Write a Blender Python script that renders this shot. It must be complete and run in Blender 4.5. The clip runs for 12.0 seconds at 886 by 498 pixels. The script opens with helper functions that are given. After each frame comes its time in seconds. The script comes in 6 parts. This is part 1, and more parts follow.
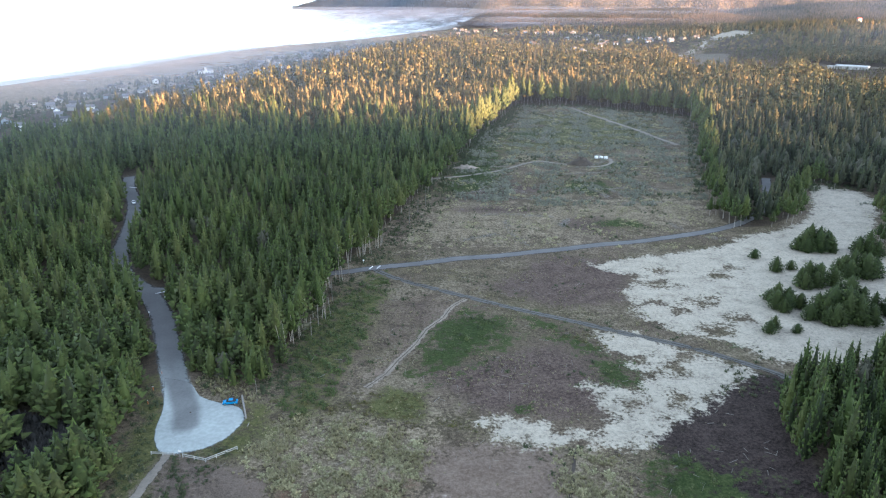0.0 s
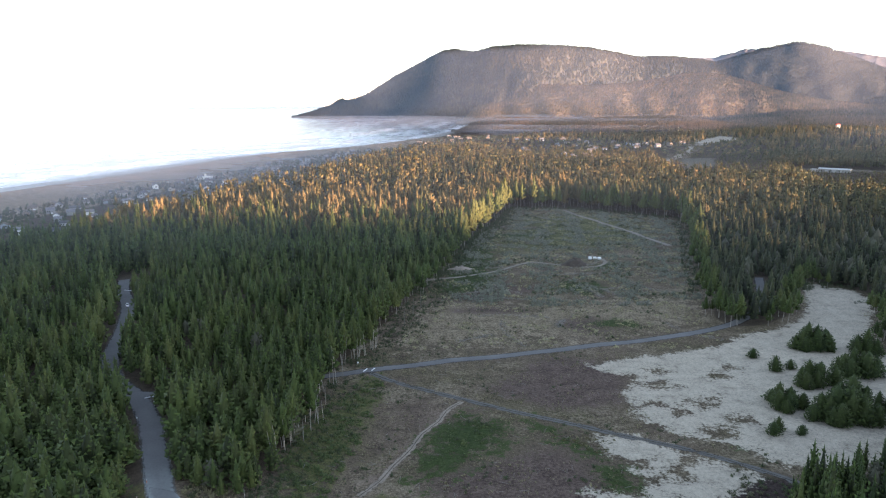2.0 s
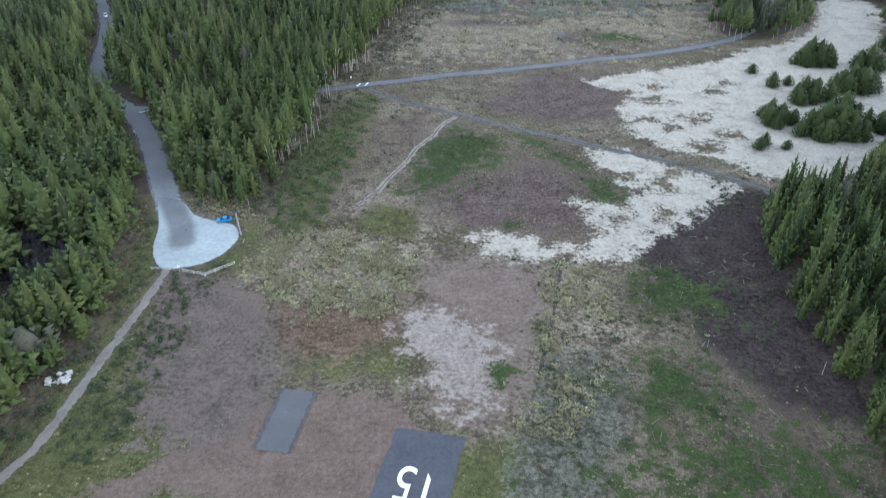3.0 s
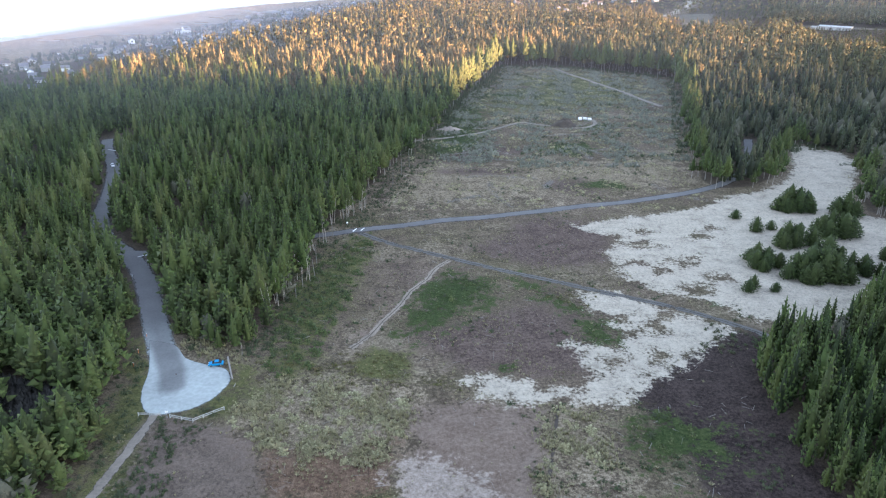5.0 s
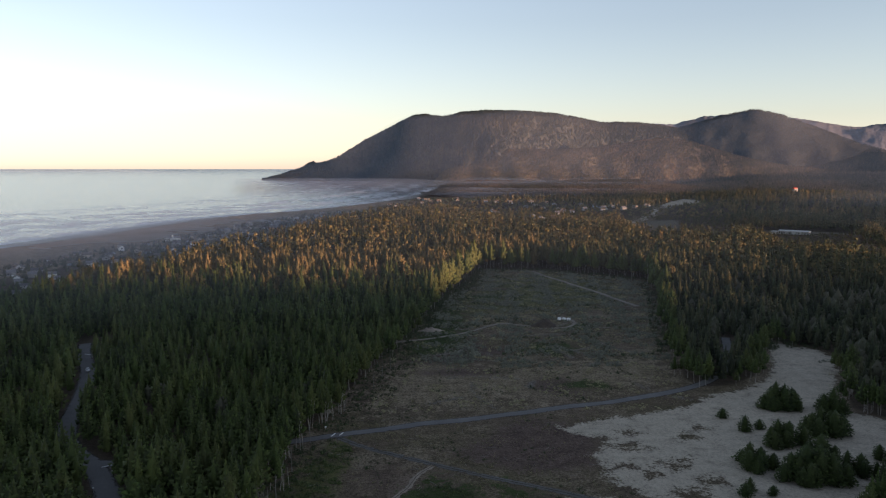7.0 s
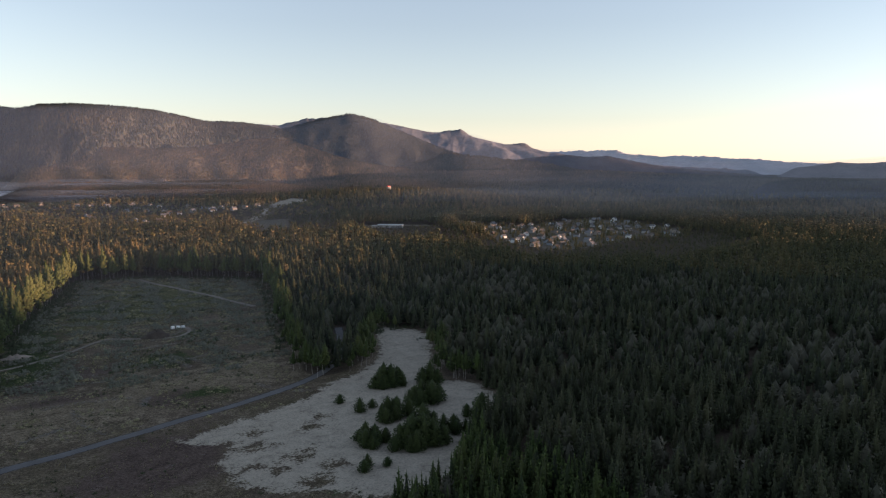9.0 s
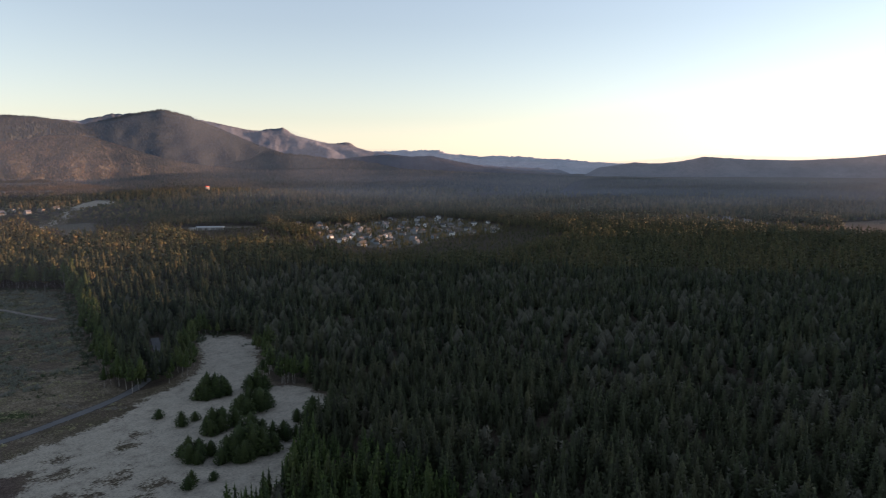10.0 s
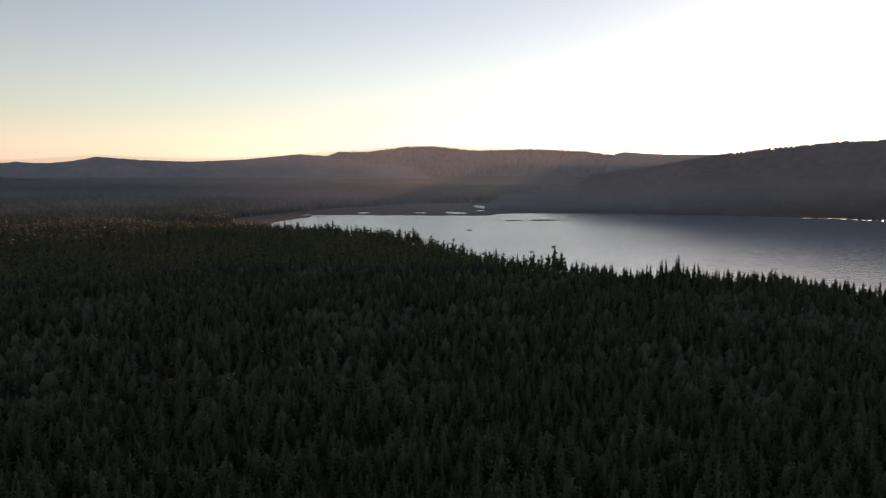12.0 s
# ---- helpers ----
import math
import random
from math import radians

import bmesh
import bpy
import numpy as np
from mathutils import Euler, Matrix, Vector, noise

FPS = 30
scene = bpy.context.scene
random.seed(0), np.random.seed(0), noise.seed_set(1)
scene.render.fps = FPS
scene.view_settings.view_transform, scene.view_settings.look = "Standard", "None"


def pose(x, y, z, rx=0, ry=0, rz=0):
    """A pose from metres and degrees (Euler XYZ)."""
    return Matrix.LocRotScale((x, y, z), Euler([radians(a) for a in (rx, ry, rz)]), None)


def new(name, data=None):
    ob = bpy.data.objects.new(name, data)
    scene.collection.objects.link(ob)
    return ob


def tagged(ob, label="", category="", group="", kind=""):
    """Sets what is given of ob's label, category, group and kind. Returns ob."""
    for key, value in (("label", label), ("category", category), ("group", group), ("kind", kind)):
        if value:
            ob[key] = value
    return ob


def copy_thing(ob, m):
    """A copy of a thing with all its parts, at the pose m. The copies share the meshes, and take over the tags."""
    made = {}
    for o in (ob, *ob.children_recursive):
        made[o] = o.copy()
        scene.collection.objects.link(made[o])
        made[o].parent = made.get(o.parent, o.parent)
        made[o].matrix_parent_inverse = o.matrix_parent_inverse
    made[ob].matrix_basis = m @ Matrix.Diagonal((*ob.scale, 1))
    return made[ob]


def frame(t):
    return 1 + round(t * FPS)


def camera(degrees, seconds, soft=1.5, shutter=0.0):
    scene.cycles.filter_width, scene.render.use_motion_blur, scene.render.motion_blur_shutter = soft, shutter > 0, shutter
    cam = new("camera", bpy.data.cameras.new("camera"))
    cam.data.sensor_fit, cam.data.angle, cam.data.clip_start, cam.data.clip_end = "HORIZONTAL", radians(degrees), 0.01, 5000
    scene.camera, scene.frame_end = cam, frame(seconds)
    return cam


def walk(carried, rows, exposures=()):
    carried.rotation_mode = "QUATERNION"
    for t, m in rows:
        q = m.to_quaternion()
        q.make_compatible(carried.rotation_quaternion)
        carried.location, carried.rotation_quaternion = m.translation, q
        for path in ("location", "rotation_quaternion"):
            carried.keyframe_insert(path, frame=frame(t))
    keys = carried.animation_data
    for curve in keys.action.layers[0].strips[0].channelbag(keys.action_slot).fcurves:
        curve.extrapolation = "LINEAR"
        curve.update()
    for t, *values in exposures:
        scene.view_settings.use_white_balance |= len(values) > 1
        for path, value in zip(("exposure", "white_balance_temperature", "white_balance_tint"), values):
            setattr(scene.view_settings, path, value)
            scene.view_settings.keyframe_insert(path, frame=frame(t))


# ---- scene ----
# ---- camera and its way ----
cam = camera(63.5, 12.0, soft=1.2, shutter=0.12)
PATH = [
    (0, -0.00, 0.00, 115.01, 70.50, -0.01, -0.00),
    (0.5, 0.05, 0.18, 114.59, 70.51, -0.06, -0.06),
    (1, -0.02, 0.24, 114.13, 70.32, -0.02, -0.20),
    (1.5, 0.00, 0.30, 114.19, 70.32, 0.00, -0.33),
    (1.6, -0.01, 0.29, 114.24, 70.40, 0.05, -0.36),
    (1.7, -0.03, 0.28, 114.28, 71.20, 0.09, -0.38),
    (1.8, -0.05, 0.27, 114.33, 73.70, 0.13, -0.41),
    (1.9, -0.06, 0.26, 114.37, 76.70, 0.17, -0.44),
    (2, -0.08, 0.25, 114.42, 78.64, 0.21, -0.47),
    (2.1, -0.07, 0.15, 114.28, 78.50, 0.17, -0.50),
    (2.2, -0.06, 0.05, 114.13, 77.30, 0.13, -0.54),
    (2.3, -0.04, -0.04, 113.99, 74.00, 0.09, -0.58),
    (2.4, -0.03, -0.14, 113.85, 71.30, 0.05, -0.61),
    (2.5, -0.02, -0.24, 113.71, 69.13, 0.01, -0.65),
    (2.6, 0.04, -0.20, 113.80, 66.50, -0.01, -0.69),
    (2.7, 0.11, -0.16, 113.89, 64.00, -0.03, -0.72),
    (3.1, 0.00, -0.20, 114.10, 53.50, -0.10, -0.85),
    (3.5, 0.00, -0.20, 114.30, 46.00, -0.20, -0.95),
    (3.9, 0.00, -0.30, 114.60, 46.50, -0.30, -1.05),
    (4.3, -0.03, -0.36, 114.81, 54.89, -0.37, -1.13),
    (4.4, -0.01, -0.37, 114.83, 57.50, -0.34, -1.17),
    (4.5, 0.01, -0.38, 114.86, 60.08, -0.32, -1.20),
    (4.6, -0.01, -0.44, 114.79, 62.20, -0.30, -1.22),
    (4.7, -0.04, -0.50, 114.73, 64.20, -0.27, -1.25),
    (4.8, -0.07, -0.56, 114.66, 65.70, -0.25, -1.27),
    (4.9, -0.10, -0.63, 114.60, 66.80, -0.23, -1.29),
    (5, -0.13, -0.69, 114.53, 67.57, -0.21, -1.32),
    (5.5, -0.05, -0.49, 114.72, 70.49, -0.15, -1.46),
    (6, -0.17, -0.25, 114.79, 75.89, -0.11, -1.58),
    (6.5, -0.16, -0.12, 114.69, 81.18, -0.05, -1.69),
    (6.8, 0.00, -0.20, 114.40, 83.10, 0.00, -1.76),
    (7, 0.14, -0.26, 114.27, 83.57, -0.02, -2.85),
    (7.2, 0.20, -0.20, 114.30, 83.58, 0.00, -6.90),
    (7.5, 0.50, -0.36, 114.26, 83.55, -0.00, -14.82),
    (7.7, 0.50, -0.30, 114.30, 83.55, 0.00, -18.20),
    (9.3, 0.00, -0.10, 114.40, 83.58, 0.03, -36.70),
    (9.5, 0.01, -0.09, 114.42, 83.58, 0.03, -39.18),
    (10, 0.10, 0.01, 114.70, 83.52, -0.01, -47.16),
    (10.5, 0.23, 0.07, 114.71, 83.53, -0.11, -57.86),
    (11, 0.31, 0.07, 114.65, 83.53, -0.07, -69.51),
    (11.5, 0.26, 0.11, 114.66, 83.61, -0.15, -81.10),
    (12, 0.19, 0.23, 114.64, 83.72, -0.33, -92.70),
]
EXPOSURES = [(0.0, 3.73, 5730, 14), (1.0, 3.60, 5690, 15), (1.6, 3.60, 5720, 15), (2.0, 3.05, 5750, 16), (2.3, 2.15, 5800, 16), (2.6, 3.14, 5800, 16), (2.9, 3.96, 5850, 18), (5.2, 3.80, 5700, 19), (5.8, 3.46, 5760, 19),
             (6.5, 2.15, 5850, 17), (7.0, 1.48, 5850, 19), (7.6, 1.5, 5850, 19), (9.5, 1.6, 5850, 19), (10.5, 1.55, 5900, 19), (11.2, 1.25, 6100, 20), (12.0, 1.0, 6300, 22)]
walk(cam, [(t, pose(x, y, z, a, b, c)) for t, x, y, z, a, b, c in PATH], EXPOSURES)

# ---- sky and sun ----
SUN_AZ, SUN_EL = 125.0, 3.15
sun_way = Vector((math.sin(radians(SUN_AZ)) * math.cos(radians(SUN_EL)), math.cos(radians(SUN_AZ)) * math.cos(radians(SUN_EL)), math.sin(radians(SUN_EL))))
world = bpy.data.worlds.new("sky")
world.use_nodes = True
scene.world = world
sky = world.node_tree.nodes.new("ShaderNodeTexSky")
sky.sky_type, sky.sun_disc = "NISHITA", False
sky.sun_elevation, sky.sun_rotation = radians(SUN_EL), radians(SUN_AZ)
sky.altitude, sky.air_density, sky.dust_density, sky.ozone_density = 100, 1.0, 0.25, 1.5
back = world.node_tree.nodes["Background"]
back.inputs["Strength"].default_value = 0.15
veil = world.node_tree.nodes.new("ShaderNodeHueSaturation")
veil.inputs["Saturation"].default_value = 0.57
world.node_tree.links.new(sky.outputs[0], veil.inputs["Color"])
world.node_tree.links.new(veil.outputs[0], back.inputs["Color"])
lamp = new("sun", bpy.data.lights.new("sun", "SUN"))
lamp.data.energy, lamp.data.angle, lamp.data.color = 5.0, radians(0.5), (1.0, 0.57, 0.31)
lamp.matrix_world = Matrix.Translation(sun_way * 3000) @ sun_way.to_track_quat("Z", "Y").to_matrix().to_4x4()

# ---- the lie of the land: plan in metres, distances past 0.9 km drawn together ----
EYE = 115.0
NEAR, REACH = 900.0, 3950.0
WATER = -4.0


def spot(X, Y, h=0.0):
    """Plan metres and height to scene metres (arrays)."""
    X, Y, h = np.broadcast_arrays(np.asarray(X, float), np.asarray(Y, float), np.asarray(h, float))
    D = np.maximum(np.hypot(X, Y), 1e-6)
    over = np.maximum(D - NEAR, 0)
    d = np.minimum(D, NEAR) + REACH * over / (over + REACH)
    s = d / D
    return np.stack([X * s, Y * s, EYE * (1 - s) + h * s], -1), s


def smooth(a, b, x):
    t = np.clip((x - a) / (b - a), 0, 1)
    return t * t * (3 - 2 * t)


def inside(poly, X, Y):
    """Signed distance to a closed outline, positive within."""
    X, Y = np.asarray(X, float), np.asarray(Y, float)
    best, odd = np.full(X.shape, 1e9), np.zeros(X.shape, bool)
    for (x0, y0), (x1, y1) in zip(poly, poly[1:] + poly[:1]):
        dx, dy = x1 - x0, y1 - y0
        t = np.clip(((X - x0) * dx + (Y - y0) * dy) / (dx * dx + dy * dy + 1e-9), 0, 1)
        best = np.minimum(best, np.hypot(X - x0 - t * dx, Y - y0 - t * dy))
        if y1 != y0:
            odd ^= ((y0 > Y) != (y1 > Y)) & (X < dx * (Y - y0) / dy + x0)
    return np.where(odd, best, -best)


def along(line, X, Y):
    """Distance to an open line."""
    X, Y = np.asarray(X, float), np.asarray(Y, float)
    best = np.full(X.shape, 1e9)
    for (x0, y0), (x1, y1) in zip(line, line[1:]):
        dx, dy = x1 - x0, y1 - y0
        t = np.clip(((X - x0) * dx + (Y - y0) * dy) / (dx * dx + dy * dy + 1e-9), 0, 1)
        best = np.minimum(best, np.hypot(X - x0 - t * dx, Y - y0 - t * dy))
    return best


def wave(X, Y, size, seed):
    """Cheap smooth noise, about -1 to 1."""
    r = np.random.RandomState(seed)
    out = 0.0
    for k in range(5):
        a, p, f = r.uniform(0, 6.28), r.uniform(0, 6.28), r.uniform(0.6, 1.7) * 6.28 / size
        out = out + np.sin((X * math.cos(a) + Y * math.sin(a)) * f + p + 0.8 * np.sin((Y * math.cos(a) - X * math.sin(a)) * f * 0.7 + p * 2))
    return out / 3.2


def curve(line, step=4.0):
    """A smooth line through the given points."""
    pts = [Vector((*p, 0)) for p in line]
    pts = [pts[0] * 2 - pts[1]] + pts + [pts[-1] * 2 - pts[-2]]
    out = []
    for a, b, c, d in zip(pts, pts[1:], pts[2:], pts[3:]):
        n = max(2, int((c - b).length / step))
        for i in range(n):
            t = i / n
            out.append(0.5 * (2 * b + (c - a) * t + (2 * a - 5 * b + 4 * c - d) * t * t + (3 * b - a - 3 * c + d) * t ** 3))
    return [(p.x, p.y) for p in out + [pts[-2]]]


ROAD_WEST = [(-212, 472), (-200, 442), (-181, 405), (-165, 361), (-152, 317), (-138, 289), (-122, 272), (-107, 248), (-94, 220), (-84, 198)]
LOT = [(-89, 202), (-83, 184), (-81, 173), (-78, 165), (-74, 161), (-67, 162), (-61, 166), (-58, 172), (-57, 178), (-60, 184), (-67, 187), (-74, 191), (-80, 199)]
ROAD_STUB = [(-126, 274), (-116, 273), (-104, 276)]
TRACK_SOUTH = [(-73, 163), (-75, 145), (-77, 128), (-79, 111), (-81, 99), (-86, 88), (-98, 66), (-112, 44)]
ROAD_MID = [(-52, 292), (-42, 295), (-21, 302), (4, 310), (45, 321), (88, 334), (133, 350), (165, 372), (190, 405), (214, 463)]
TRACK_LOW = [(-30, 296), (-22, 288), (-1, 273), (26, 256), (50, 243), (74, 229), (92, 218), (108, 204), (118, 190)]
PATH_SAND = [(-24, 195), (-18.5, 204), (-15, 214), (-9.5, 226), (-6, 237), (0, 247), (3, 256), (9, 264)]
TRACK_UP = [(-14, 462), (2, 468), (34, 484), (67, 514), (80, 512), (95, 506), (108, 500), (120, 508), (124, 522), (118, 540)]
TRACK_FAR = [(140, 790), (148, 750), (171, 665), (191, 577)]
RUNWAY = [(-1, 102), (-5.5, 83), (-30, -18), (-60, -142)]
WEST_SIDE = [(-58, 189), (-50, 212), (-48, 235), (-47, 259), (-44, 282), (-38, 310), (-25, 361), (-8, 431), (6, 492), (32, 609), (66, 731), (84, 800), (154, 795), (199, 755)]
EAST_SIDE = [(245, 715), (222, 620), (206, 572), (181, 492), (160, 418), (145, 375), (150, 352), (176, 357), (196, 372), (212, 405), (240, 452), (258, 430), (256, 407), (222, 352), (206, 322),
            (220, 300), (212, 272), (196, 252), (172, 244), (152, 222), (129, 207), (108, 200), (97, 182), (91, 155), (89, 133), (88, 107), (87, 92), (84, 60), (80, 0),
            (75, -160), (-130, -160), (-125, 20), (-92, 70), (-88, 99), (-84, 122), (-80, 140), (-82, 160), (-90, 178), (-88, 200), (-78, 203), (-66, 194)]
CLEARING = WEST_SIDE + EAST_SIDE
HOOD = [(840, 1248), (878, 1176), (921, 1102), (1018, 1142), (1148, 1172), (1208, 1122), (1164, 1000), (1117, 868), (1014, 794), (912, 790), (847, 780), (750, 750), (676, 746), (685, 819), (679, 866), (718, 955), (773, 1053), (777, 1113)]
HOOD_EAST = [(1540, 760), (1600, 640), (1450, 440), (1380, 420), (1430, 560)]
BAY = [(1330, 279), (1280, 150), (1240, 60), (1060, -30), (880, -110), (800, -180), (750, -220), (690, -270), (700, -380), (620, -430), (520, -700), (600, -1300), (1794, -1450),
       (2080, -1000), (2019, -854), (1954, -604), (1889, -264), (1853, 35), (1800, 231), (1607, 285)]
FLATS = [(1330, 290), (1607, 262), (1800, 210), (1853, 35), (1889, -264), (1954, -604), (2019, -854), (1794, -1234), (1900, -1400), (2560, -900), (2620, -353), (2480, 7), (2150, 250), (1700, 420)]
COAST_Y = [-40000, 0, 600, 1093, 1204, 1364, 1557, 1752, 1904, 2142, 2532, 3162, 3700, 4500, 5150, 5500, 7000, 40000]
COAST_X = [-1000, -900, -760, -637, -608, -582, -543, -475, -368, -246, -92, 34, 110, 180, 220, 250, 300, 300]
DUNE_CUT = [(412, 1369), (524, 1589), (664, 1858), (776, 2099), (850, 2160), (872, 2085), (790, 1945), (690, 1850), (625, 1752), (536, 1580), (422, 1366)]
BROWN_CUT = [(517, 1535), (599, 1555), (524, 1357), (457, 1268), (432, 1232), (465, 1355)]
APRON = [(-73, 158), (-58, 157), (-41, 138), (-37, 119), (-35, 114), (-43, 100), (-61, 101), (-71, 127)]
HUMMOCK = [(-54, 162), (-46, 176), (-24, 176), (-5, 168), (-6, 153), (-10, 140), (-29, 140), (-43, 147)]
RUST_FERN = [(-40, 146), (-26, 142), (-9, 146), (-10, 130), (-27, 127), (-38, 133)]
RED_SOIL = [(-50, 99), (-42, 110), (-25, 113), (-9, 111), (-5, 105), (-13, 85), (-21, 78), (-36, 84), (-50, 91), (-61, 83), (-80, 66), (-70, 84), (-54, 95)]
BLEACHED = [(-8, 138), (0, 141), (13, 134), (13, 118), (10, 106), (5, 110), (-3, 122)]
SAGE = [(27, 124), (40, 125), (42, 107), (28, 82), (24, 60), (12, 60), (15, 82), (20, 101)]
MOWN = [[(-86, 78), (-81, 86), (-70, 114), (-62, 125), (-52, 119), (-53, 100), (-58, 94), (-68, 85), (-78, 70)], [(-62, 83), (-50, 89), (-35, 87), (-26, 80), (-26, 40), (-60, 40)], [(2, 113), (9, 111), (8, 100), (12, 95), (13, 83), (4, 60), (2, 84), (6, 99), (3, 103)]]
PALE_BARE = [(-5, 138), (4, 165), (31, 163), (22, 115), (10, 99), (-2, 109)]
STRAW_BANKS = [[(34, 161), (45, 158), (45, 138), (32, 137)], [(24, 118), (37, 119), (33, 100), (17, 101)], [(31, 163), (35, 163), (27, 118), (22, 118)]]
DARK_MOSS = [[(52, 158), (63, 161), (74, 152), (68, 140), (52, 143)], [(45, 125), (57, 127), (63, 111), (59, 105), (44, 110)], [(36, 99), (42, 102), (50, 102), (52, 99), (44, 92)]]
BURNT = [(58, 170), (80, 190), (104, 206), (112, 196), (108, 167), (104, 100), (76, 108), (66, 128), (62, 150)]
FIELD_SITE = [(640, 1300), (680, 1290), (780, 1240), (770, 1190), (650, 1250)]


def land(X, Y):
    """Height of the ground over the plan."""
    X, Y = np.asarray(X, float), np.asarray(Y, float)
    sea = X - np.interp(Y, COAST_Y, COAST_X)
    h = 0.35 * wave(X, Y, 60, 3) + 0.9 * wave(X, Y, 300, 4) * smooth(120, 400, np.hypot(X - 20, Y - 200))
    h = h + 0.5 * wave(X, Y, 17, 5) * smooth(-6, 8, inside([(-52, 182), (-2, 180), (40, 158), (36, 118), (-20, 132), (-50, 150)], X, Y))
    h = h + 34 * np.exp(-((X - 1200) / 420) ** 2 - ((Y - 2150) / 420) ** 2) + 10 * np.exp(-((X - 700) / 240) ** 2 - ((Y - 1850) / 160) ** 2)
    h = h + 16 * np.exp(-((X - 150) / 500) ** 2 - ((Y - 2250) / 260) ** 2)
    shore = np.where(sea < 0, WATER + np.maximum(sea * 0.03, -300), WATER + np.minimum(sea * 0.045, 4.0) + 5 * smooth(60, 110, sea) * smooth(190, 130, sea))
    h = h * smooth(60, 200, sea) + np.where(sea < 110, shore, shore * smooth(240, 130, sea))
    bay, flat = inside(BAY, X, Y), inside(FLATS, X, Y)
    mud = WATER + 0.25 + 0.35 * wave(X, Y, 160, 8)
    k = smooth(-40, 30, flat)
    h = h * (1 - k) + mud * k
    k = smooth(-25, 25, bay)
    return h * (1 - k) + (WATER - 3) * k


# ---- materials ----
def material(name, rough=0.8, metal=0.0):
    m = bpy.data.materials.new(name)
    m.use_nodes = True
    b = m.node_tree.nodes["Principled BSDF"]
    b.inputs["Roughness"].default_value, b.inputs["Metallic"].default_value = rough, metal
    b.inputs["Specular IOR Level"].default_value = 0.25
    return m, m.node_tree, b


def node(tree, kind, **values):
    n = tree.nodes.new(kind)
    for key, value in values.items():
        n.inputs[key].default_value = value
    return n


def noise_node(tree, scale, detail=3.0, rough=0.6, where=None):
    n = node(tree, "ShaderNodeTexNoise", Scale=scale, Detail=detail, Roughness=rough)
    if where is None:
        where = tree.nodes.new("ShaderNodeTexCoord").outputs["Object"]
    tree.links.new(where, n.inputs["Vector"])
    return n.outputs["Fac"]


def ramp(tree, fac, stops):
    n = tree.nodes.new("ShaderNodeValToRGB")
    while len(n.color_ramp.elements) < len(stops):
        n.color_ramp.elements.new(0.5)
    for e, (p, c) in zip(n.color_ramp.elements, stops):
        e.position, e.color = p, (*c, 1) if len(c) == 3 else c
    tree.links.new(fac, n.inputs["Fac"])
    return n.outputs["Color"]


def mix(tree, fac, a, b, mode="MIX"):
    n = tree.nodes.new("ShaderNodeMix")
    n.data_type, n.blend_type = "RGBA", mode
    for key, value in ((0, fac), (6, a), (7, b)):
        if hasattr(value, "is_linked"):
            tree.links.new(value, n.inputs[key])
        elif key == 0:
            n.inputs[0].default_value = value
        else:
            n.inputs[key].default_value = (*value, 1)
    return n.outputs[2]


def calc(tree, op, a, b=0.0, clamp=False):
    n = tree.nodes.new("ShaderNodeMath")
    n.operation, n.use_clamp = op, clamp
    for i, value in enumerate((a, b)):
        if hasattr(value, "is_linked"):
            tree.links.new(value, n.inputs[i])
        else:
            n.inputs[i].default_value = value
    return n.outputs[0]


def bump(tree, b, height, strength, distance):
    n = node(tree, "ShaderNodeBump", Strength=strength, Distance=distance)
    tree.links.new(height, n.inputs["Height"])
    tree.links.new(n.outputs[0], b.inputs["Normal"])


def plain(name, colour, rough=0.7, metal=0.0, grain=3.0, vary=0.25):
    """A painted or natural surface with two scales of unevenness."""
    m, tree, b = material(name, rough, metal)
    fine, wide = noise_node(tree, grain * 6, 4), noise_node(tree, grain * 0.6, 2)
    f = calc(tree, "MULTIPLY", calc(tree, "ADD", fine, wide), 0.5)
    lo, hi = tuple(c * (1 - vary) for c in colour), tuple(min(1, c * (1 + vary)) for c in colour)
    tree.links.new(ramp(tree, f, [(0.3, lo), (0.7, hi)]), b.inputs["Base Color"])
    bump(tree, b, fine, 0.3, 0.02)
    return m


def foliage(name, dark, light, pale, rough=0.75):
    """Needles or leaves: each spray differs, and each tree by its own tint."""
    m, tree, b = material(name, rough)
    geo = tree.nodes.new("ShaderNodeNewGeometry")
    att = tree.nodes.new("ShaderNodeAttribute")
    att.attribute_name = "tint"
    info = tree.nodes.new("ShaderNodeObjectInfo")
    tint = calc(tree, "ADD", att.outputs["Fac"], calc(tree, "MULTIPLY", info.outputs["Random"], 0.15))
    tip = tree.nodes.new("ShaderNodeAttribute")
    tip.attribute_name = "tip_light"
    # Pale shoots at tips; the dark inner tone is crown shade put into colour.
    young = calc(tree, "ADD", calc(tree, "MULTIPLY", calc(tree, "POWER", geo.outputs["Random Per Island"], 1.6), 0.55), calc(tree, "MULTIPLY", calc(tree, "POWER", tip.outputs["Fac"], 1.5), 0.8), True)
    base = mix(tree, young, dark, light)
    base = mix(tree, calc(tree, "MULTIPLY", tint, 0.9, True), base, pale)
    tree.links.new(base, b.inputs["Base Color"])
    bump(tree, b, noise_node(tree, 2.2, 3), 0.6, 0.3)
    return m


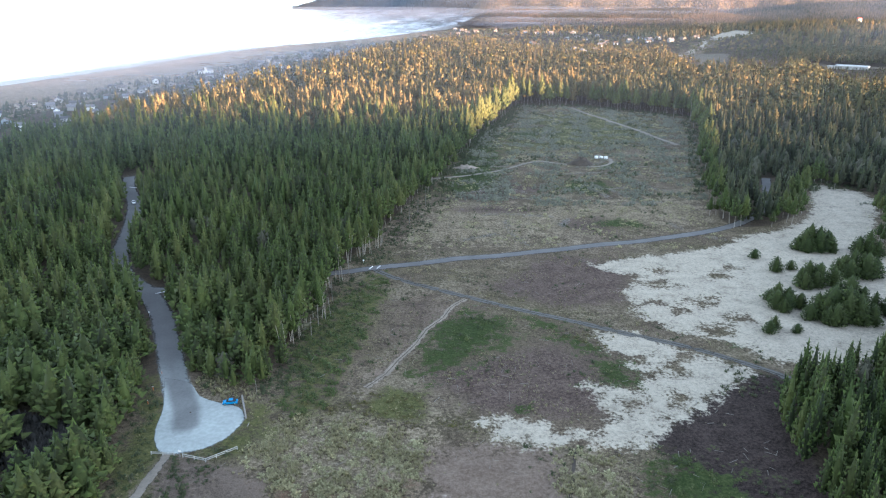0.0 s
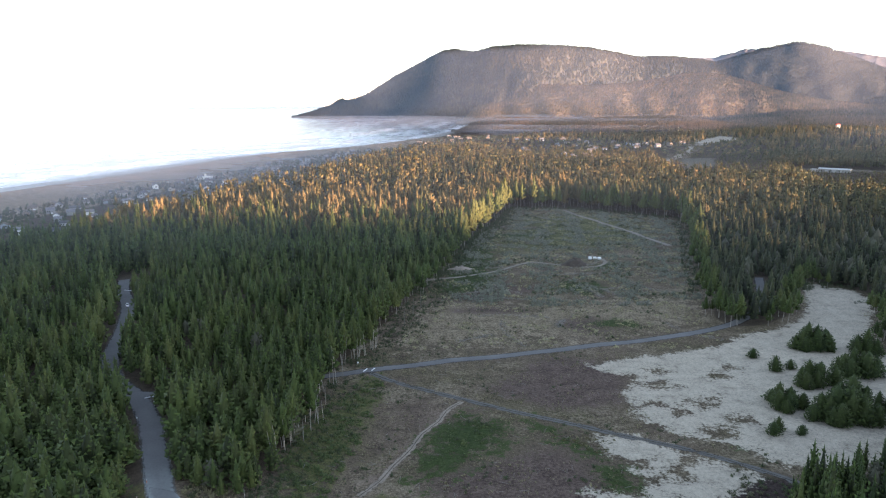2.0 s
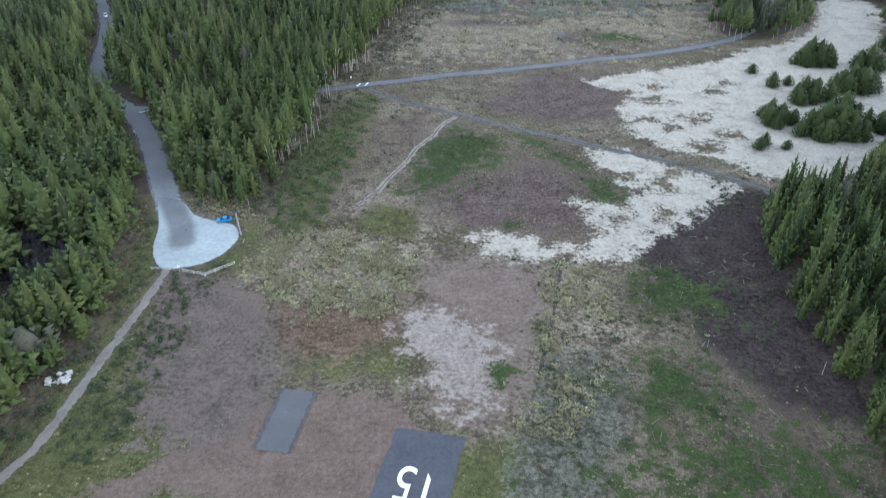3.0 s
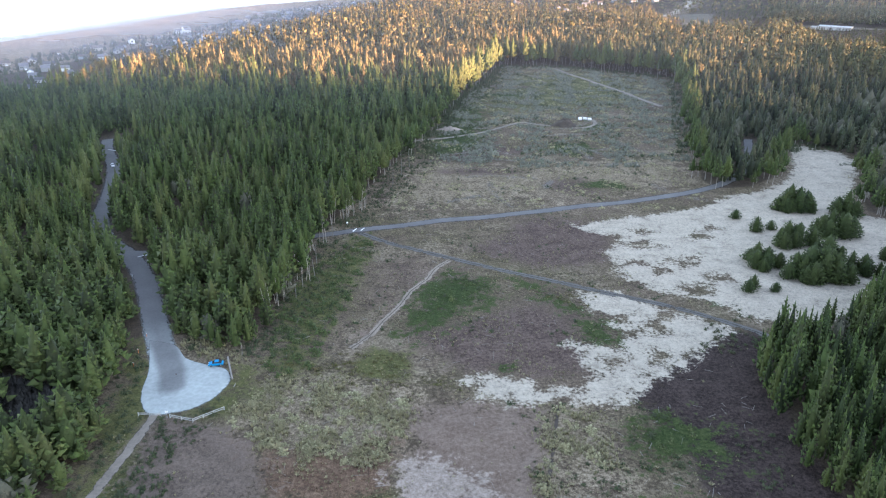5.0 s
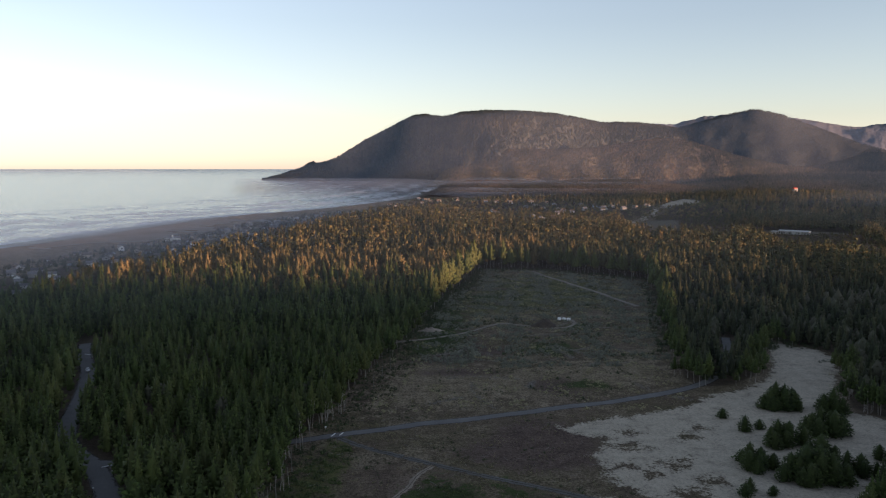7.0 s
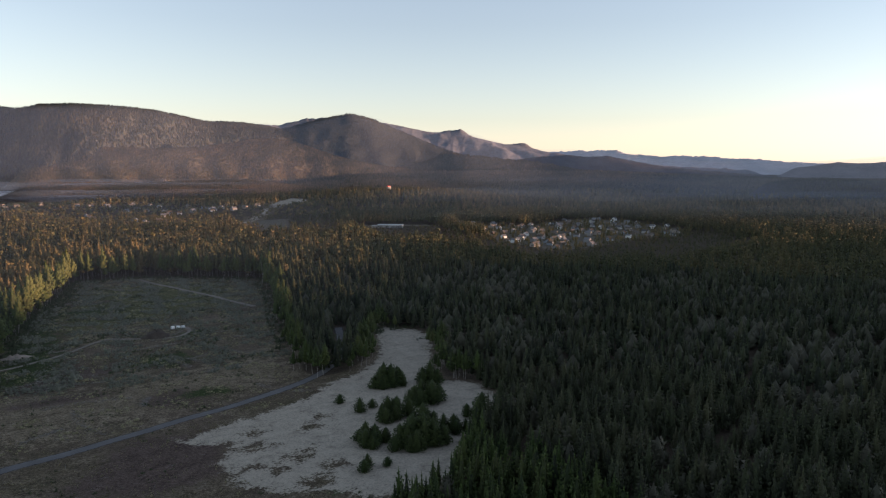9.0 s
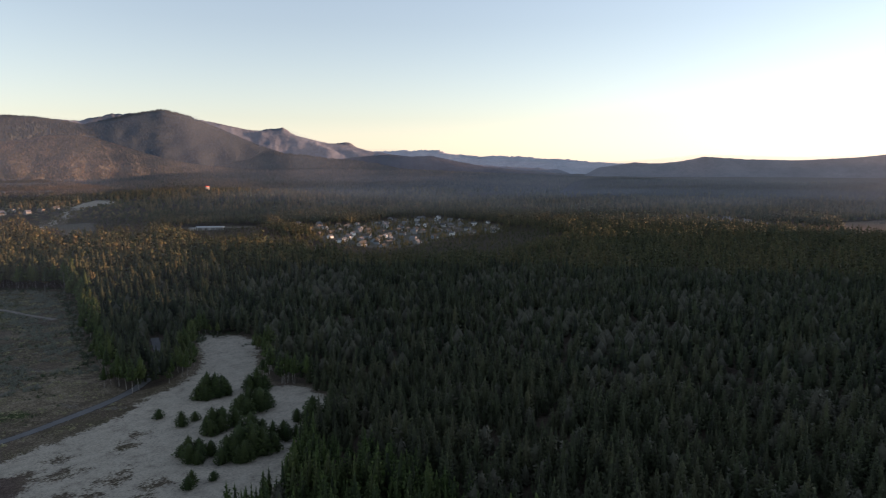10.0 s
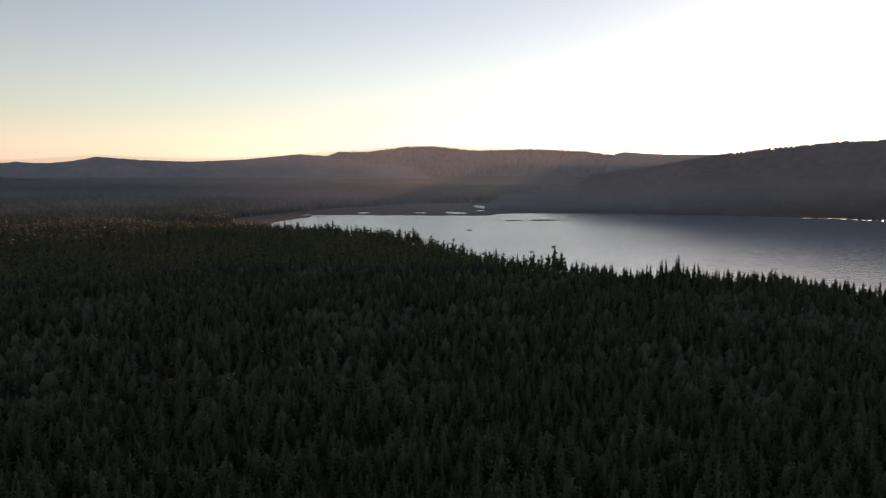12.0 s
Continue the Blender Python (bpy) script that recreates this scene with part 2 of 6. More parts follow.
# The near-black first stops stand for shade inside the crowns.
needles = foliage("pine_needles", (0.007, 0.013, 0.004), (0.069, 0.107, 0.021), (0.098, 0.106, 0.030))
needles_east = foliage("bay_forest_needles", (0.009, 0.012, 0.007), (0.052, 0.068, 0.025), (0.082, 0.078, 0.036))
# The orange-brown pale stop carries low sun's gold in the needle colour.
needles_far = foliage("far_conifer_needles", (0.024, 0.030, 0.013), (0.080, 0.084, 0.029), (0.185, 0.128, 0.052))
alder = foliage("bare_alder_twigs", (0.042, 0.040, 0.027), (0.090, 0.084, 0.054), (0.088, 0.094, 0.054))
shrub_leaf = foliage("shrub_leaves", (0.019, 0.029, 0.010), (0.055, 0.074, 0.023), (0.080, 0.072, 0.042))
straw = foliage("dune_grass", (0.140, 0.124, 0.066), (0.350, 0.318, 0.190), (0.240, 0.220, 0.115))
dune_shrub = foliage("pale_dune_shrub", (0.115, 0.110, 0.050), (0.400, 0.375, 0.215), (0.280, 0.240, 0.125))
grey_scrub = foliage("grey_winter_scrub", (0.085, 0.083, 0.062), (0.195, 0.190, 0.145), (0.150, 0.160, 0.105))
bramble = foliage("bramble_leaves", (0.022, 0.036, 0.010), (0.082, 0.112, 0.028), (0.105, 0.108, 0.040))
olive_heath = foliage("olive_heath", (0.028, 0.028, 0.008), (0.118, 0.112, 0.026), (0.120, 0.088, 0.040))
rust_fern = foliage("dead_bracken", (0.085, 0.052, 0.032), (0.200, 0.135, 0.085), (0.150, 0.115, 0.075))
bark = plain("pine_bark", (0.16, 0.13, 0.10), 0.9, 0, 2.0, 0.4)
dark_twigs = foliage("dark_thicket_twigs", (0.012, 0.012, 0.010), (0.040, 0.036, 0.030), (0.05, 0.045, 0.035))
pale_bark = plain("bleached_bark", (0.33, 0.30, 0.26), 0.9, 0, 2.0, 0.3)
dead_wood = plain("weathered_dead_wood", (0.205, 0.188, 0.165), 0.9, 0, 2.0, 0.3)


def ground_material():
    m, tree, b = material("dune_ground", 0.95)
    b.inputs["Specular IOR Level"].default_value = 0.1
    where = tree.nodes.new("ShaderNodeTexCoord").outputs["Object"]
    fine, mid, wide = (noise_node(tree, s, d, 0.65, where) for s, d in ((0.9, 5), (0.16, 5), (0.022, 4)))

    def mask(name, ragged=0.5, sharp=5.0, scale_fac=mid):
        att = tree.nodes.new("ShaderNodeAttribute")
        att.attribute_name = name
        edge = calc(tree, "MULTIPLY", calc(tree, "SUBTRACT", scale_fac, 0.5), ragged * 4)
        edge = calc(tree, "ADD", edge, calc(tree, "MULTIPLY", calc(tree, "SUBTRACT", fine, 0.5), ragged * 2.5))
        return calc(tree, "ADD", calc(tree, "MULTIPLY", calc(tree, "ADD", att.outputs["Fac"], edge), sharp), 0.5, True)

    grit = noise_node(tree, 3.2, 4, 0.7, where)
    f = calc(tree, "ADD", calc(tree, "MULTIPLY", calc(tree, "SUBTRACT", mid, 0.5), 0.42), 0.5)
    f = calc(tree, "ADD", f, calc(tree, "MULTIPLY", calc(tree, "SUBTRACT", fine, 0.5), 0.65))
    f = calc(tree, "ADD", f, calc(tree, "MULTIPLY", calc(tree, "SUBTRACT", grit, 0.5), 0.65))
    scrub = ramp(tree, f, [(0.33, (0.050, 0.041, 0.030)), (0.45, (0.094, 0.079, 0.058)), (0.53, (0.145, 0.124, 0.090)), (0.64, (0.235, 0.209, 0.156))])
    olive = ramp(tree, f, [(0.36, (0.034, 0.036, 0.017)), (0.62, (0.120, 0.114, 0.060))])
    col = mix(tree, calc(tree, "MULTIPLY", calc(tree, "SUBTRACT", wide, 0.42), 3.0, True), scrub, olive)
    band, rough_edge = noise_node(tree, 0.034, 5, 0.68, where), calc(tree, "MULTIPLY", calc(tree, "SUBTRACT", fine, 0.5), 0.4)
    pale = calc(tree, "MULTIPLY", calc(tree, "ADD", calc(tree, "SUBTRACT", band, 0.52), rough_edge), 8.0, True)
    brown = calc(tree, "MULTIPLY", calc(tree, "ADD", calc(tree, "SUBTRACT", 0.46, band), rough_edge), 8.0, True)
    col = mix(tree, calc(tree, "MULTIPLY", pale, 0.8), col, ramp(tree, f, [(0.34, (0.082, 0.073, 0.050)), (0.50, (0.185, 0.167, 0.117)), (0.64, (0.300, 0.276, 0.208))]))
    col = mix(tree, calc(tree, "MULTIPLY", brown, 0.75), col, ramp(tree, f, [(0.36, (0.050, 0.040, 0.032)), (0.63, (0.142, 0.115, 0.094))]))
    layers = [("straw", 0.9, 1.6, [(0.34, (0.050, 0.042, 0.027)), (0.50, (0.170, 0.150, 0.102)), (0.64, (0.345, 0.312, 0.232))]),
              ("lawn", 1.0, 1.3, [(0.36, (0.042, 0.052, 0.019)), (0.64, (0.128, 0.138, 0.056))]),
              ("heath", 0.8, 1.6, [(0.34, (0.036, 0.027, 0.023)), (0.48, (0.088, 0.069, 0.058)), (0.64, (0.165, 0.137, 0.116))]),
              ("burn", 0.9, 1.6, [(0.36, (0.014, 0.011, 0.010)), (0.63, (0.074, 0.060, 0.054))]),
              ("bare", 0.8, 1.6, [(0.35, (0.112, 0.089, 0.069)), (0.65, (0.223, 0.190, 0.154))]),
              ]
    layers += [("rust", 1.0, 1.6, [(0.35, (0.060, 0.040, 0.028)), (0.50, (0.122, 0.086, 0.058)), (0.65, (0.215, 0.165, 0.115))]),
               ("soil", 0.7, 2.0, [(0.35, (0.100, 0.076, 0.060)), (0.65, (0.200, 0.158, 0.128))]),
               ("sage", 1.0, 1.6, [(0.35, (0.052, 0.052, 0.038)), (0.50, (0.118, 0.122, 0.090)), (0.65, (0.225, 0.232, 0.182))]),
               ("bleach", 1.1, 1.6, [(0.35, (0.150, 0.132, 0.108)), (0.65, (0.365, 0.338, 0.292))])]
    layers += [("dirt", 1.1, 1.5, [(0.34, (0.070, 0.059, 0.047)), (0.65, (0.172, 0.148, 0.121))]),
              ("moss", 1.2, 2.6, [(0.36, (0.016, 0.032, 0.009)), (0.50, (0.034, 0.058, 0.017)), (0.66, (0.072, 0.092, 0.036))]),
              ("litter", 0.2, 4, [(0.35, (0.030, 0.024, 0.018)), (0.65, (0.085, 0.066, 0.045))]),
              ("sand", 0.75, 2.6, [(0.32, (0.150, 0.131, 0.102)), (0.39, (0.235, 0.209, 0.165)), (0.50, (0.325, 0.288, 0.226)), (0.66, (0.405, 0.362, 0.284))]),
              ("town", 0.3, 3, [(0.38, (0.070, 0.066, 0.048)), (0.62, (0.150, 0.132, 0.102))]),
              ("beach", 0.1, 6, [(0.35, (0.33, 0.328, 0.300)), (0.65, (0.43, 0.425, 0.390))]),
              ("mud", 0.2, 4, [(0.35, (0.10, 0.075, 0.055)), (0.65, (0.19, 0.145, 0.105))])]
    for name, ragged, sharp, stops in layers:
        if name == "litter":
            col = mix(tree, 1.0, col, (0.828, 0.752, 0.720), "MULTIPLY")
        here = mask(name, ragged, sharp)
        col = mix(tree, here, col, ramp(tree, f, stops))
        if name == "sand":
            worn = calc(tree, "MULTIPLY", calc(tree, "ADD", calc(tree, "SUBTRACT", noise_node(tree, 0.10, 4, 0.7, where), 0.56), calc(tree, "MULTIPLY", rough_edge, 0.5)), 4.5, True)
            col = mix(tree, calc(tree, "MULTIPLY", calc(tree, "MULTIPLY", worn, here), 0.85), col, ramp(tree, f, [(0.36, (0.050, 0.043, 0.034)), (0.64, (0.150, 0.132, 0.105))]))
    tree.links.new(col, b.inputs["Base Color"])
    bump(tree, b, calc(tree, "ADD", fine, calc(tree, "MULTIPLY", mid, 2.0)), 0.8, 0.5)
    return m


def water_material(name, deep, rough, size, strength, foam=False, gloss=0.5):
    m, tree, b = material(name, rough)
    b.inputs["Specular IOR Level"].default_value = gloss
    b.inputs["IOR"].default_value = 1.33
    where = tree.nodes.new("ShaderNodeTexCoord").outputs["Object"]
    n = noise_node(tree, 1 / size, 4, 0.6, where)
    b.inputs["Base Color"].default_value = (*deep, 1)
    if foam:
        att = tree.nodes.new("ShaderNodeAttribute")
        att.attribute_name = "foam"
        f = calc(tree, "ADD", 0.5, calc(tree, "MULTIPLY", calc(tree, "SUBTRACT", noise_node(tree, 0.02, 5, 0.7, where), 0.5), 5.0))
        f = calc(tree, "MULTIPLY", calc(tree, "MULTIPLY", f, att.outputs["Fac"]), 2.2, True)
        tree.links.new(mix(tree, f, deep, (0.8, 0.8, 0.8)), b.inputs["Base Color"])
        tree.links.new(calc(tree, "ADD", calc(tree, "MULTIPLY", f, 0.6), rough, True), b.inputs["Roughness"])
    bump(tree, b, n, strength, size * 0.3)
    return m


# ---- mesh helpers ----
def triangles(name, V, T, mat, parent=None, tint=None, label="", **tags):
    """One mesh object from arrays of corners and triangles."""
    me = bpy.data.meshes.new(name)
    V, T = np.ascontiguousarray(V, np.float32), np.ascontiguousarray(T, np.int32)
    me.vertices.add(len(V))
    me.vertices.foreach_set("co", V.ravel())
    me.loops.add(T.size)
    me.loops.foreach_set("vertex_index", T.ravel())
    me.polygons.add(len(T))
    me.polygons.foreach_set("loop_start", np.arange(0, T.size, T.shape[1], dtype=np.int32))
    me.update(calc_edges=True)
    me.validate()
    if mat:
        me.materials.append(mat)
    for key, value in ({"tint": tint} if tint is not None else {}).items():
        me.attributes.new(key, "FLOAT", "POINT").data.foreach_set("value", np.ascontiguousarray(value, np.float32))
    ob = new(name, me)
    ob.parent = parent
    return tagged(ob, label, **tags)


def attribute(ob, name, values):
    ob.data.attributes.new(name, "FLOAT", "POINT").data.foreach_set("value", np.ascontiguousarray(values, np.float32).ravel())


def soften(ob):
    ob.data.polygons.foreach_set("use_smooth", np.ones(len(ob.data.polygons), bool))
    return ob


def part(name, bm, mat, parent, label=""):
    me = bpy.data.meshes.new(name)
    bm.to_mesh(me)
    bm.free()
    me.materials.append(mat)
    ob = new(name, me)
    ob.parent = parent
    return tagged(ob, label)


def box(bm, x, y, z, sx, sy, sz, bevel=0.0, turn=0.0):
    """A box by its centre and size."""
    made = bmesh.ops.create_cube(bm, size=1.0, matrix=Matrix.Translation((x, y, z)) @ Matrix.Rotation(turn, 4, "Z") @ Matrix.Diagonal((sx, sy, sz, 1)))
    if bevel:
        edges = {e for v in made["verts"] for e in v.link_edges}
        bmesh.ops.bevel(bm, geom=list(edges), offset=bevel, segments=2, affect="EDGES", profile=0.6)
    return bm


def rod(bm, a, b, r0, r1=None, sides=6):
    """A tapered rod from a to b."""
    a, b = Vector(a), Vector(b)
    m = Matrix.Translation((a + b) / 2) @ (b - a).to_track_quat("Z", "Y").to_matrix().to_4x4()
    bmesh.ops.create_cone(bm, cap_ends=True, segments=sides, radius1=r0, radius2=r0 if r1 is None else r1, depth=(b - a).length, matrix=m)
    return bm


def thing(name, label, category, where=(0, 0, 0), turn=0.0, group="", kind=""):
    ob = new(name)
    ob.matrix_world = Matrix.Translation(where) @ Matrix.Rotation(turn, 4, "Z")
    return tagged(ob, label, category, group, kind)


def height_at(x, y):
    return float(land(np.array([x]), np.array([y]))[0])


# ---- ground ----
def steps(lo, hi, step, far, growth):
    core = list(np.arange(lo, hi + 0.1, step))
    up, down, s = [core[-1]], [core[0]], step
    while up[-1] < far or down[-1] > -far:
        s *= growth
        up.append(up[-1] + s)
        down.append(down[-1] - s)
    return np.array(down[:0:-1] + core + up[1:])


def sheet(name, gx, gy, heights, mat, label, category, keep=None):
    X, Y = np.meshgrid(gx, gy)
    P, _ = spot(X, Y, heights(X, Y))
    n = len(gx)
    i = (np.arange(len(gy) - 1)[:, None] * n + np.arange(n - 1)[None, :]).ravel()
    Q = np.stack([i, i + 1, i + n + 1, i + n], -1)
    if keep is not None:
        k = keep(X, Y).ravel()
        Q = Q[k[Q].any(1)]
    ob = soften(triangles(name, P.reshape(-1, 3), Q, mat, None, None, label, category=category, kind="structure"))
    return ob, X, Y


gx, gy = steps(-140, 290, 3.6, 40000, 1.065), steps(36, 820, 3.6, 40000, 1.065)
ground, GX, GY = sheet("ground", gx, gy, land, ground_material(), "sandy dune ground with scrub, moss and bare sand", "ground")
clear_sd = inside(CLEARING, GX, GY)
sand_a = inside([(11, 177), (19, 180), (26, 178), (30, 173), (43, 169), (49, 180), (45, 198), (55, 194), (63, 196), (65, 205), (58, 220), (52, 234), (65, 236), (80, 222), (102, 206), (84, 191), (66, 176), (51, 163), (43, 167), (22, 166), (15, 169)], GX, GY)
sand_b = inside([(65, 302), (85, 311), (111, 319), (133, 327), (158, 347), (182, 357), (204, 380), (240, 452), (258, 430), (256, 407), (222, 352), (206, 322), (220, 300), (212, 272), (196, 252), (172, 244), (152, 222), (129, 207),
                 (114, 212), (100, 229), (85, 234), (76, 248), (74, 270), (86, 289)], GX, GY)
SPOTS = [(91, 253, 4), (101, 260, 5), (109, 266, 3), (100, 236, 6), (91, 280, 6), (58, 185, 4), (73, 207, 5), (120, 290, 5), (84, 262, 3), (112, 246, 5), (95, 296, 4), (70, 190, 4), (81, 215, 5), (130, 300, 3), (64, 214, 4)]
for x, y, r in SPOTS:
    sand_b = np.minimum(sand_b, np.hypot((GX - x) / 1.5, GY - y) - r * 0.7)
    sand_a = np.minimum(sand_a, np.hypot((GX - x) / 1.5, GY - y) - r * 0.7)
coast_gap = GX - np.interp(GY, COAST_Y, COAST_X)
masks = {"sand": np.maximum(np.maximum(np.maximum(sand_a, sand_b) / 7, inside(DUNE_CUT, GX, GY) / 12), sand_a * 0 - 1.0),
         "straw": np.maximum(np.maximum(inside([(-50, 180), (-33, 180), (-6, 172), (-14, 150), (-46, 153)], GX, GY), inside([(34, 165), (44, 162), (38, 120), (20, 112), (22, 140)], GX, GY)),
                             np.maximum(inside([(-20, 335), (60, 345), (140, 372), (150, 420), (60, 400), (0, 400)], GX, GY), inside([(40, 500), (110, 560), (100, 580), (60, 560)], GX, GY))) / 22,
         "lawn": np.maximum(np.maximum(inside([(-78, 158), (-58, 156), (-48, 168), (-53, 190), (-58, 176), (-66, 160)], GX, GY), inside([(-95, 60), (-86, 110), (-78, 145), (-70, 150), (-56, 120), (-46, 88), (-60, 40), (20, 20), (28, 90), (8, 112), (0, 60), (-30, 75)], GX, GY)),
                            inside([(-34, 122), (4, 116), (8, 122), (-10, 134)], GX, GY)) / 9,
         "burn": inside(BURNT, GX, GY) / 7 + 0.2,
         "heath": np.maximum(inside([(52, 318), (83, 303), (74, 264), (46, 256), (20, 275)], GX, GY),
                             inside([(-6, 206), (40, 225), (54, 196), (44, 178), (10, 182)], GX, GY)) / 10,
         "bare": np.maximum(np.maximum(inside([(-4, 163), (30, 160), (25, 126), (10, 114), (-5, 127)], GX, GY), inside([(-66, 82), (-53, 96), (-36, 113), (-10, 108), (-8, 84), (-33, 84), (-50, 88)], GX, GY)),
                            np.maximum(inside([(-60, 150), (-44, 154), (-40, 130), (-58, 122)], GX, GY), inside([(-24, 196), (-19, 202), (4, 256), (0, 258)], GX, GY))) / 8,
         "town": np.maximum(np.maximum(inside(HOOD, GX, GY), inside(HOOD_EAST, GX, GY)), np.maximum(inside(FIELD_SITE, GX, GY), inside(BROWN_CUT, GX, GY))) / 25,
         "moss": np.maximum(np.maximum(inside([(-8, 205), (-4, 238), (8, 252), (24, 244), (22, 229), (4, 210)], GX, GY), inside([(54, 214), (62, 214), (66, 195), (52, 194)], GX, GY)),
                            np.maximum(np.maximum(inside([(34, 246), (50, 226), (54, 216), (40, 232)], GX, GY), GX * 0 - 20.0),
                                       np.maximum(np.maximum(7 - np.hypot((GX - 64) / 1.3, GY - 147), np.maximum(6 - np.hypot((GX - 53) / 1.5, GY - 112), 7 - np.hypot((GX - 62) / 3.0, GY - 91))), inside([(8, 470), (24, 600), (50, 700), (40, 540), (36, 440), (0, 430)], GX, GY)))) / 14,
         "litter": np.minimum((-clear_sd - 6) / 6, 4),
         "beach": (95 - coast_gap) / 15,
         "mud": inside(FLATS, GX, GY) / 30}
masks["bare"] = np.maximum(masks["bare"], inside(DUNE_CUT, GX, GY) / 30)
masks["litter"] = np.where(inside(DUNE_CUT, GX, GY) > -20, -1.0, masks["litter"])
masks["litter"] = np.minimum(masks["litter"], (coast_gap - 300) / 20)
masks["straw"] = np.maximum(masks["straw"], np.minimum(1.2, (300 - coast_gap) / 30))
masks["lawn"] = np.maximum(masks["lawn"], inside([(10, 520), (60, 750), (150, 790), (230, 720), (200, 600), (120, 545)], GX, GY) / 40 - 0.6)
masks["lawn"] = np.maximum(masks["lawn"], np.maximum(inside([(-93, 211), (-91, 199), (-82, 177), (-75, 163), (-76, 158), (-75, 150), (-76, 143), (-86, 158), (-85, 177), (-94, 199)], GX, GY), inside([(-17, 194), (-6, 192), (-8, 177), (-23, 181)], GX, GY)) / 4 + 0.3)
rng = np.random.RandomState(31)
for k in range(16):
    x, y = rng.uniform(-10, 190), rng.uniform(340, 720)
    masks["heath" if k % 3 else "moss"] = np.maximum(masks["heath" if k % 3 else "moss"], (1 - np.hypot((GX - x) / rng.uniform(10, 24), (GY - y) / rng.uniform(6, 14))) * 0.9)
masks["heath"] = np.where(clear_sd < 0, -1.0, masks["heath"])
masks["dirt"] = inside(APRON, GX, GY) / 8 + 0.1
masks["bare"] = np.maximum(masks["bare"], inside(PALE_BARE, GX, GY) / 8 + 0.1)
masks["straw"] = np.maximum(masks["straw"], inside(HUMMOCK, GX, GY) / 8 + 0.35)
masks["lawn"] = np.maximum(masks["lawn"], np.maximum(inside([(-2, 118), (9, 117), (9, 108), (1, 106)], GX, GY), inside([(-72, 129), (-61, 102), (-81, 101), (-77, 112)], GX, GY)) / 5 + 0.2)
for poly in STRAW_BANKS:
    masks["straw"] = np.maximum(masks["straw"], inside(poly, GX, GY) / 5 + 0.3)
for poly in DARK_MOSS:
    masks["moss"] = np.maximum(masks["moss"], inside(poly, GX, GY) / 7 - 0.3)
for x, y, r in ((23, 183, 3), (104, 226, 4), (15, 118, 3)):
    masks["moss"] = np.maximum(masks["moss"], (r - np.hypot(GX - x, GY - y)) / 5)
masks["rust"] = inside(RUST_FERN, GX, GY) / 8 + 0.2
masks["lawn"] = np.maximum(masks["lawn"], inside([(-49, 237), (-36, 277), (-26, 295), (-25, 265), (-31, 222), (-34, 204), (-37, 181), (-47, 181)], GX, GY) / 12 - 0.1)
masks["soil"] = inside(RED_SOIL, GX, GY) / 5 + 0.25
masks["sage"] = inside(SAGE, GX, GY) / 7 + 0.2
masks["bleach"] = inside(BLEACHED, GX, GY) / 7 + 0.1
for poly in MOWN:
    masks["lawn"] = np.maximum(masks["lawn"], inside(poly, GX, GY) / 5 + 0.2)
for key, value in masks.items():
    attribute(ground, key, np.clip(value, -1.5, 1.5))

sea_x, sea_y = np.concatenate([-np.geomspace(90000, 900, 66), np.linspace(-880, 400, 65)]), np.concatenate([np.linspace(-3000, 600, 30), np.linspace(640, 3400, 120), np.geomspace(3450, 90000, 56)])
sea, SX, SY = sheet("sea", sea_x, sea_y, lambda X, Y: X * 0 + WATER, water_material("sea_water", (0.10, 0.115, 0.125), 0.14, 7.0, 0.42, True),
                    "pale ocean with rows of white surf", "sea", lambda X, Y: X < np.interp(Y, COAST_Y, COAST_X) + 60)
off = np.interp(SY, COAST_Y, COAST_X) - SX
attribute(sea, "foam", 0.55 * np.exp(-(off / 45) ** 2) + 0.30 * np.exp(-((off - 160) / 60) ** 2) + 0.24 * np.exp(-((off - 330) / 80) ** 2) + 0.12 * np.exp(-((off - 620) / 120) ** 2))
bay, _, _ = sheet("bay_water", np.linspace(460, 2900, 120), np.linspace(-1600, 500, 100), lambda X, Y: X * 0 + WATER, water_material("bay_water", (0.27, 0.30, 0.32), 0.12, 9.0, 0.12, False, 1.0),
                  "calm tidal bay reflecting the morning sky", "bay", lambda X, Y: (inside(BAY, X, Y) > -60) | (inside(FLATS, X, Y) > -40))


# ---- roads and paved ground ----
def strip(name, line, width, mat, label, lift=0.10, step=4.0):
    pts = np.array(curve(line, step))
    d = np.gradient(pts, axis=0)
    d /= np.linalg.norm(d, axis=1)[:, None]
    nrm = np.stack([-d[:, 1], d[:, 0]], -1)
    rows = []
    rng = np.random.RandomState(len(name))
    for k in (-0.5, -0.25, 0.0, 0.25, 0.5):
        w = width * k + (rng.uniform(-0.02, 0.02, len(pts)) * width if abs(k) == 0.5 else 0)
        q = pts + nrm * np.reshape(w, (-1, 1))
        z = land(q[:, 0], q[:, 1]) + lift * (0.35 if abs(k) == 0.5 else 1.0)
        rows.append(np.column_stack([q, z]))
    V = np.stack(rows, 1).reshape(-1, 3)
    i = (np.arange(len(pts) - 1)[:, None] * 5 + np.arange(4)[None, :]).ravel()
    ob = soften(triangles(name, V, np.stack([i, i + 1, i + 6, i + 5], -1), mat, None, None, label, category="road", kind="structure"))
    attribute(ob, "rim", np.tile([1.0, 0.5, 0.0, 0.5, 1.0], len(pts)))
    return ob


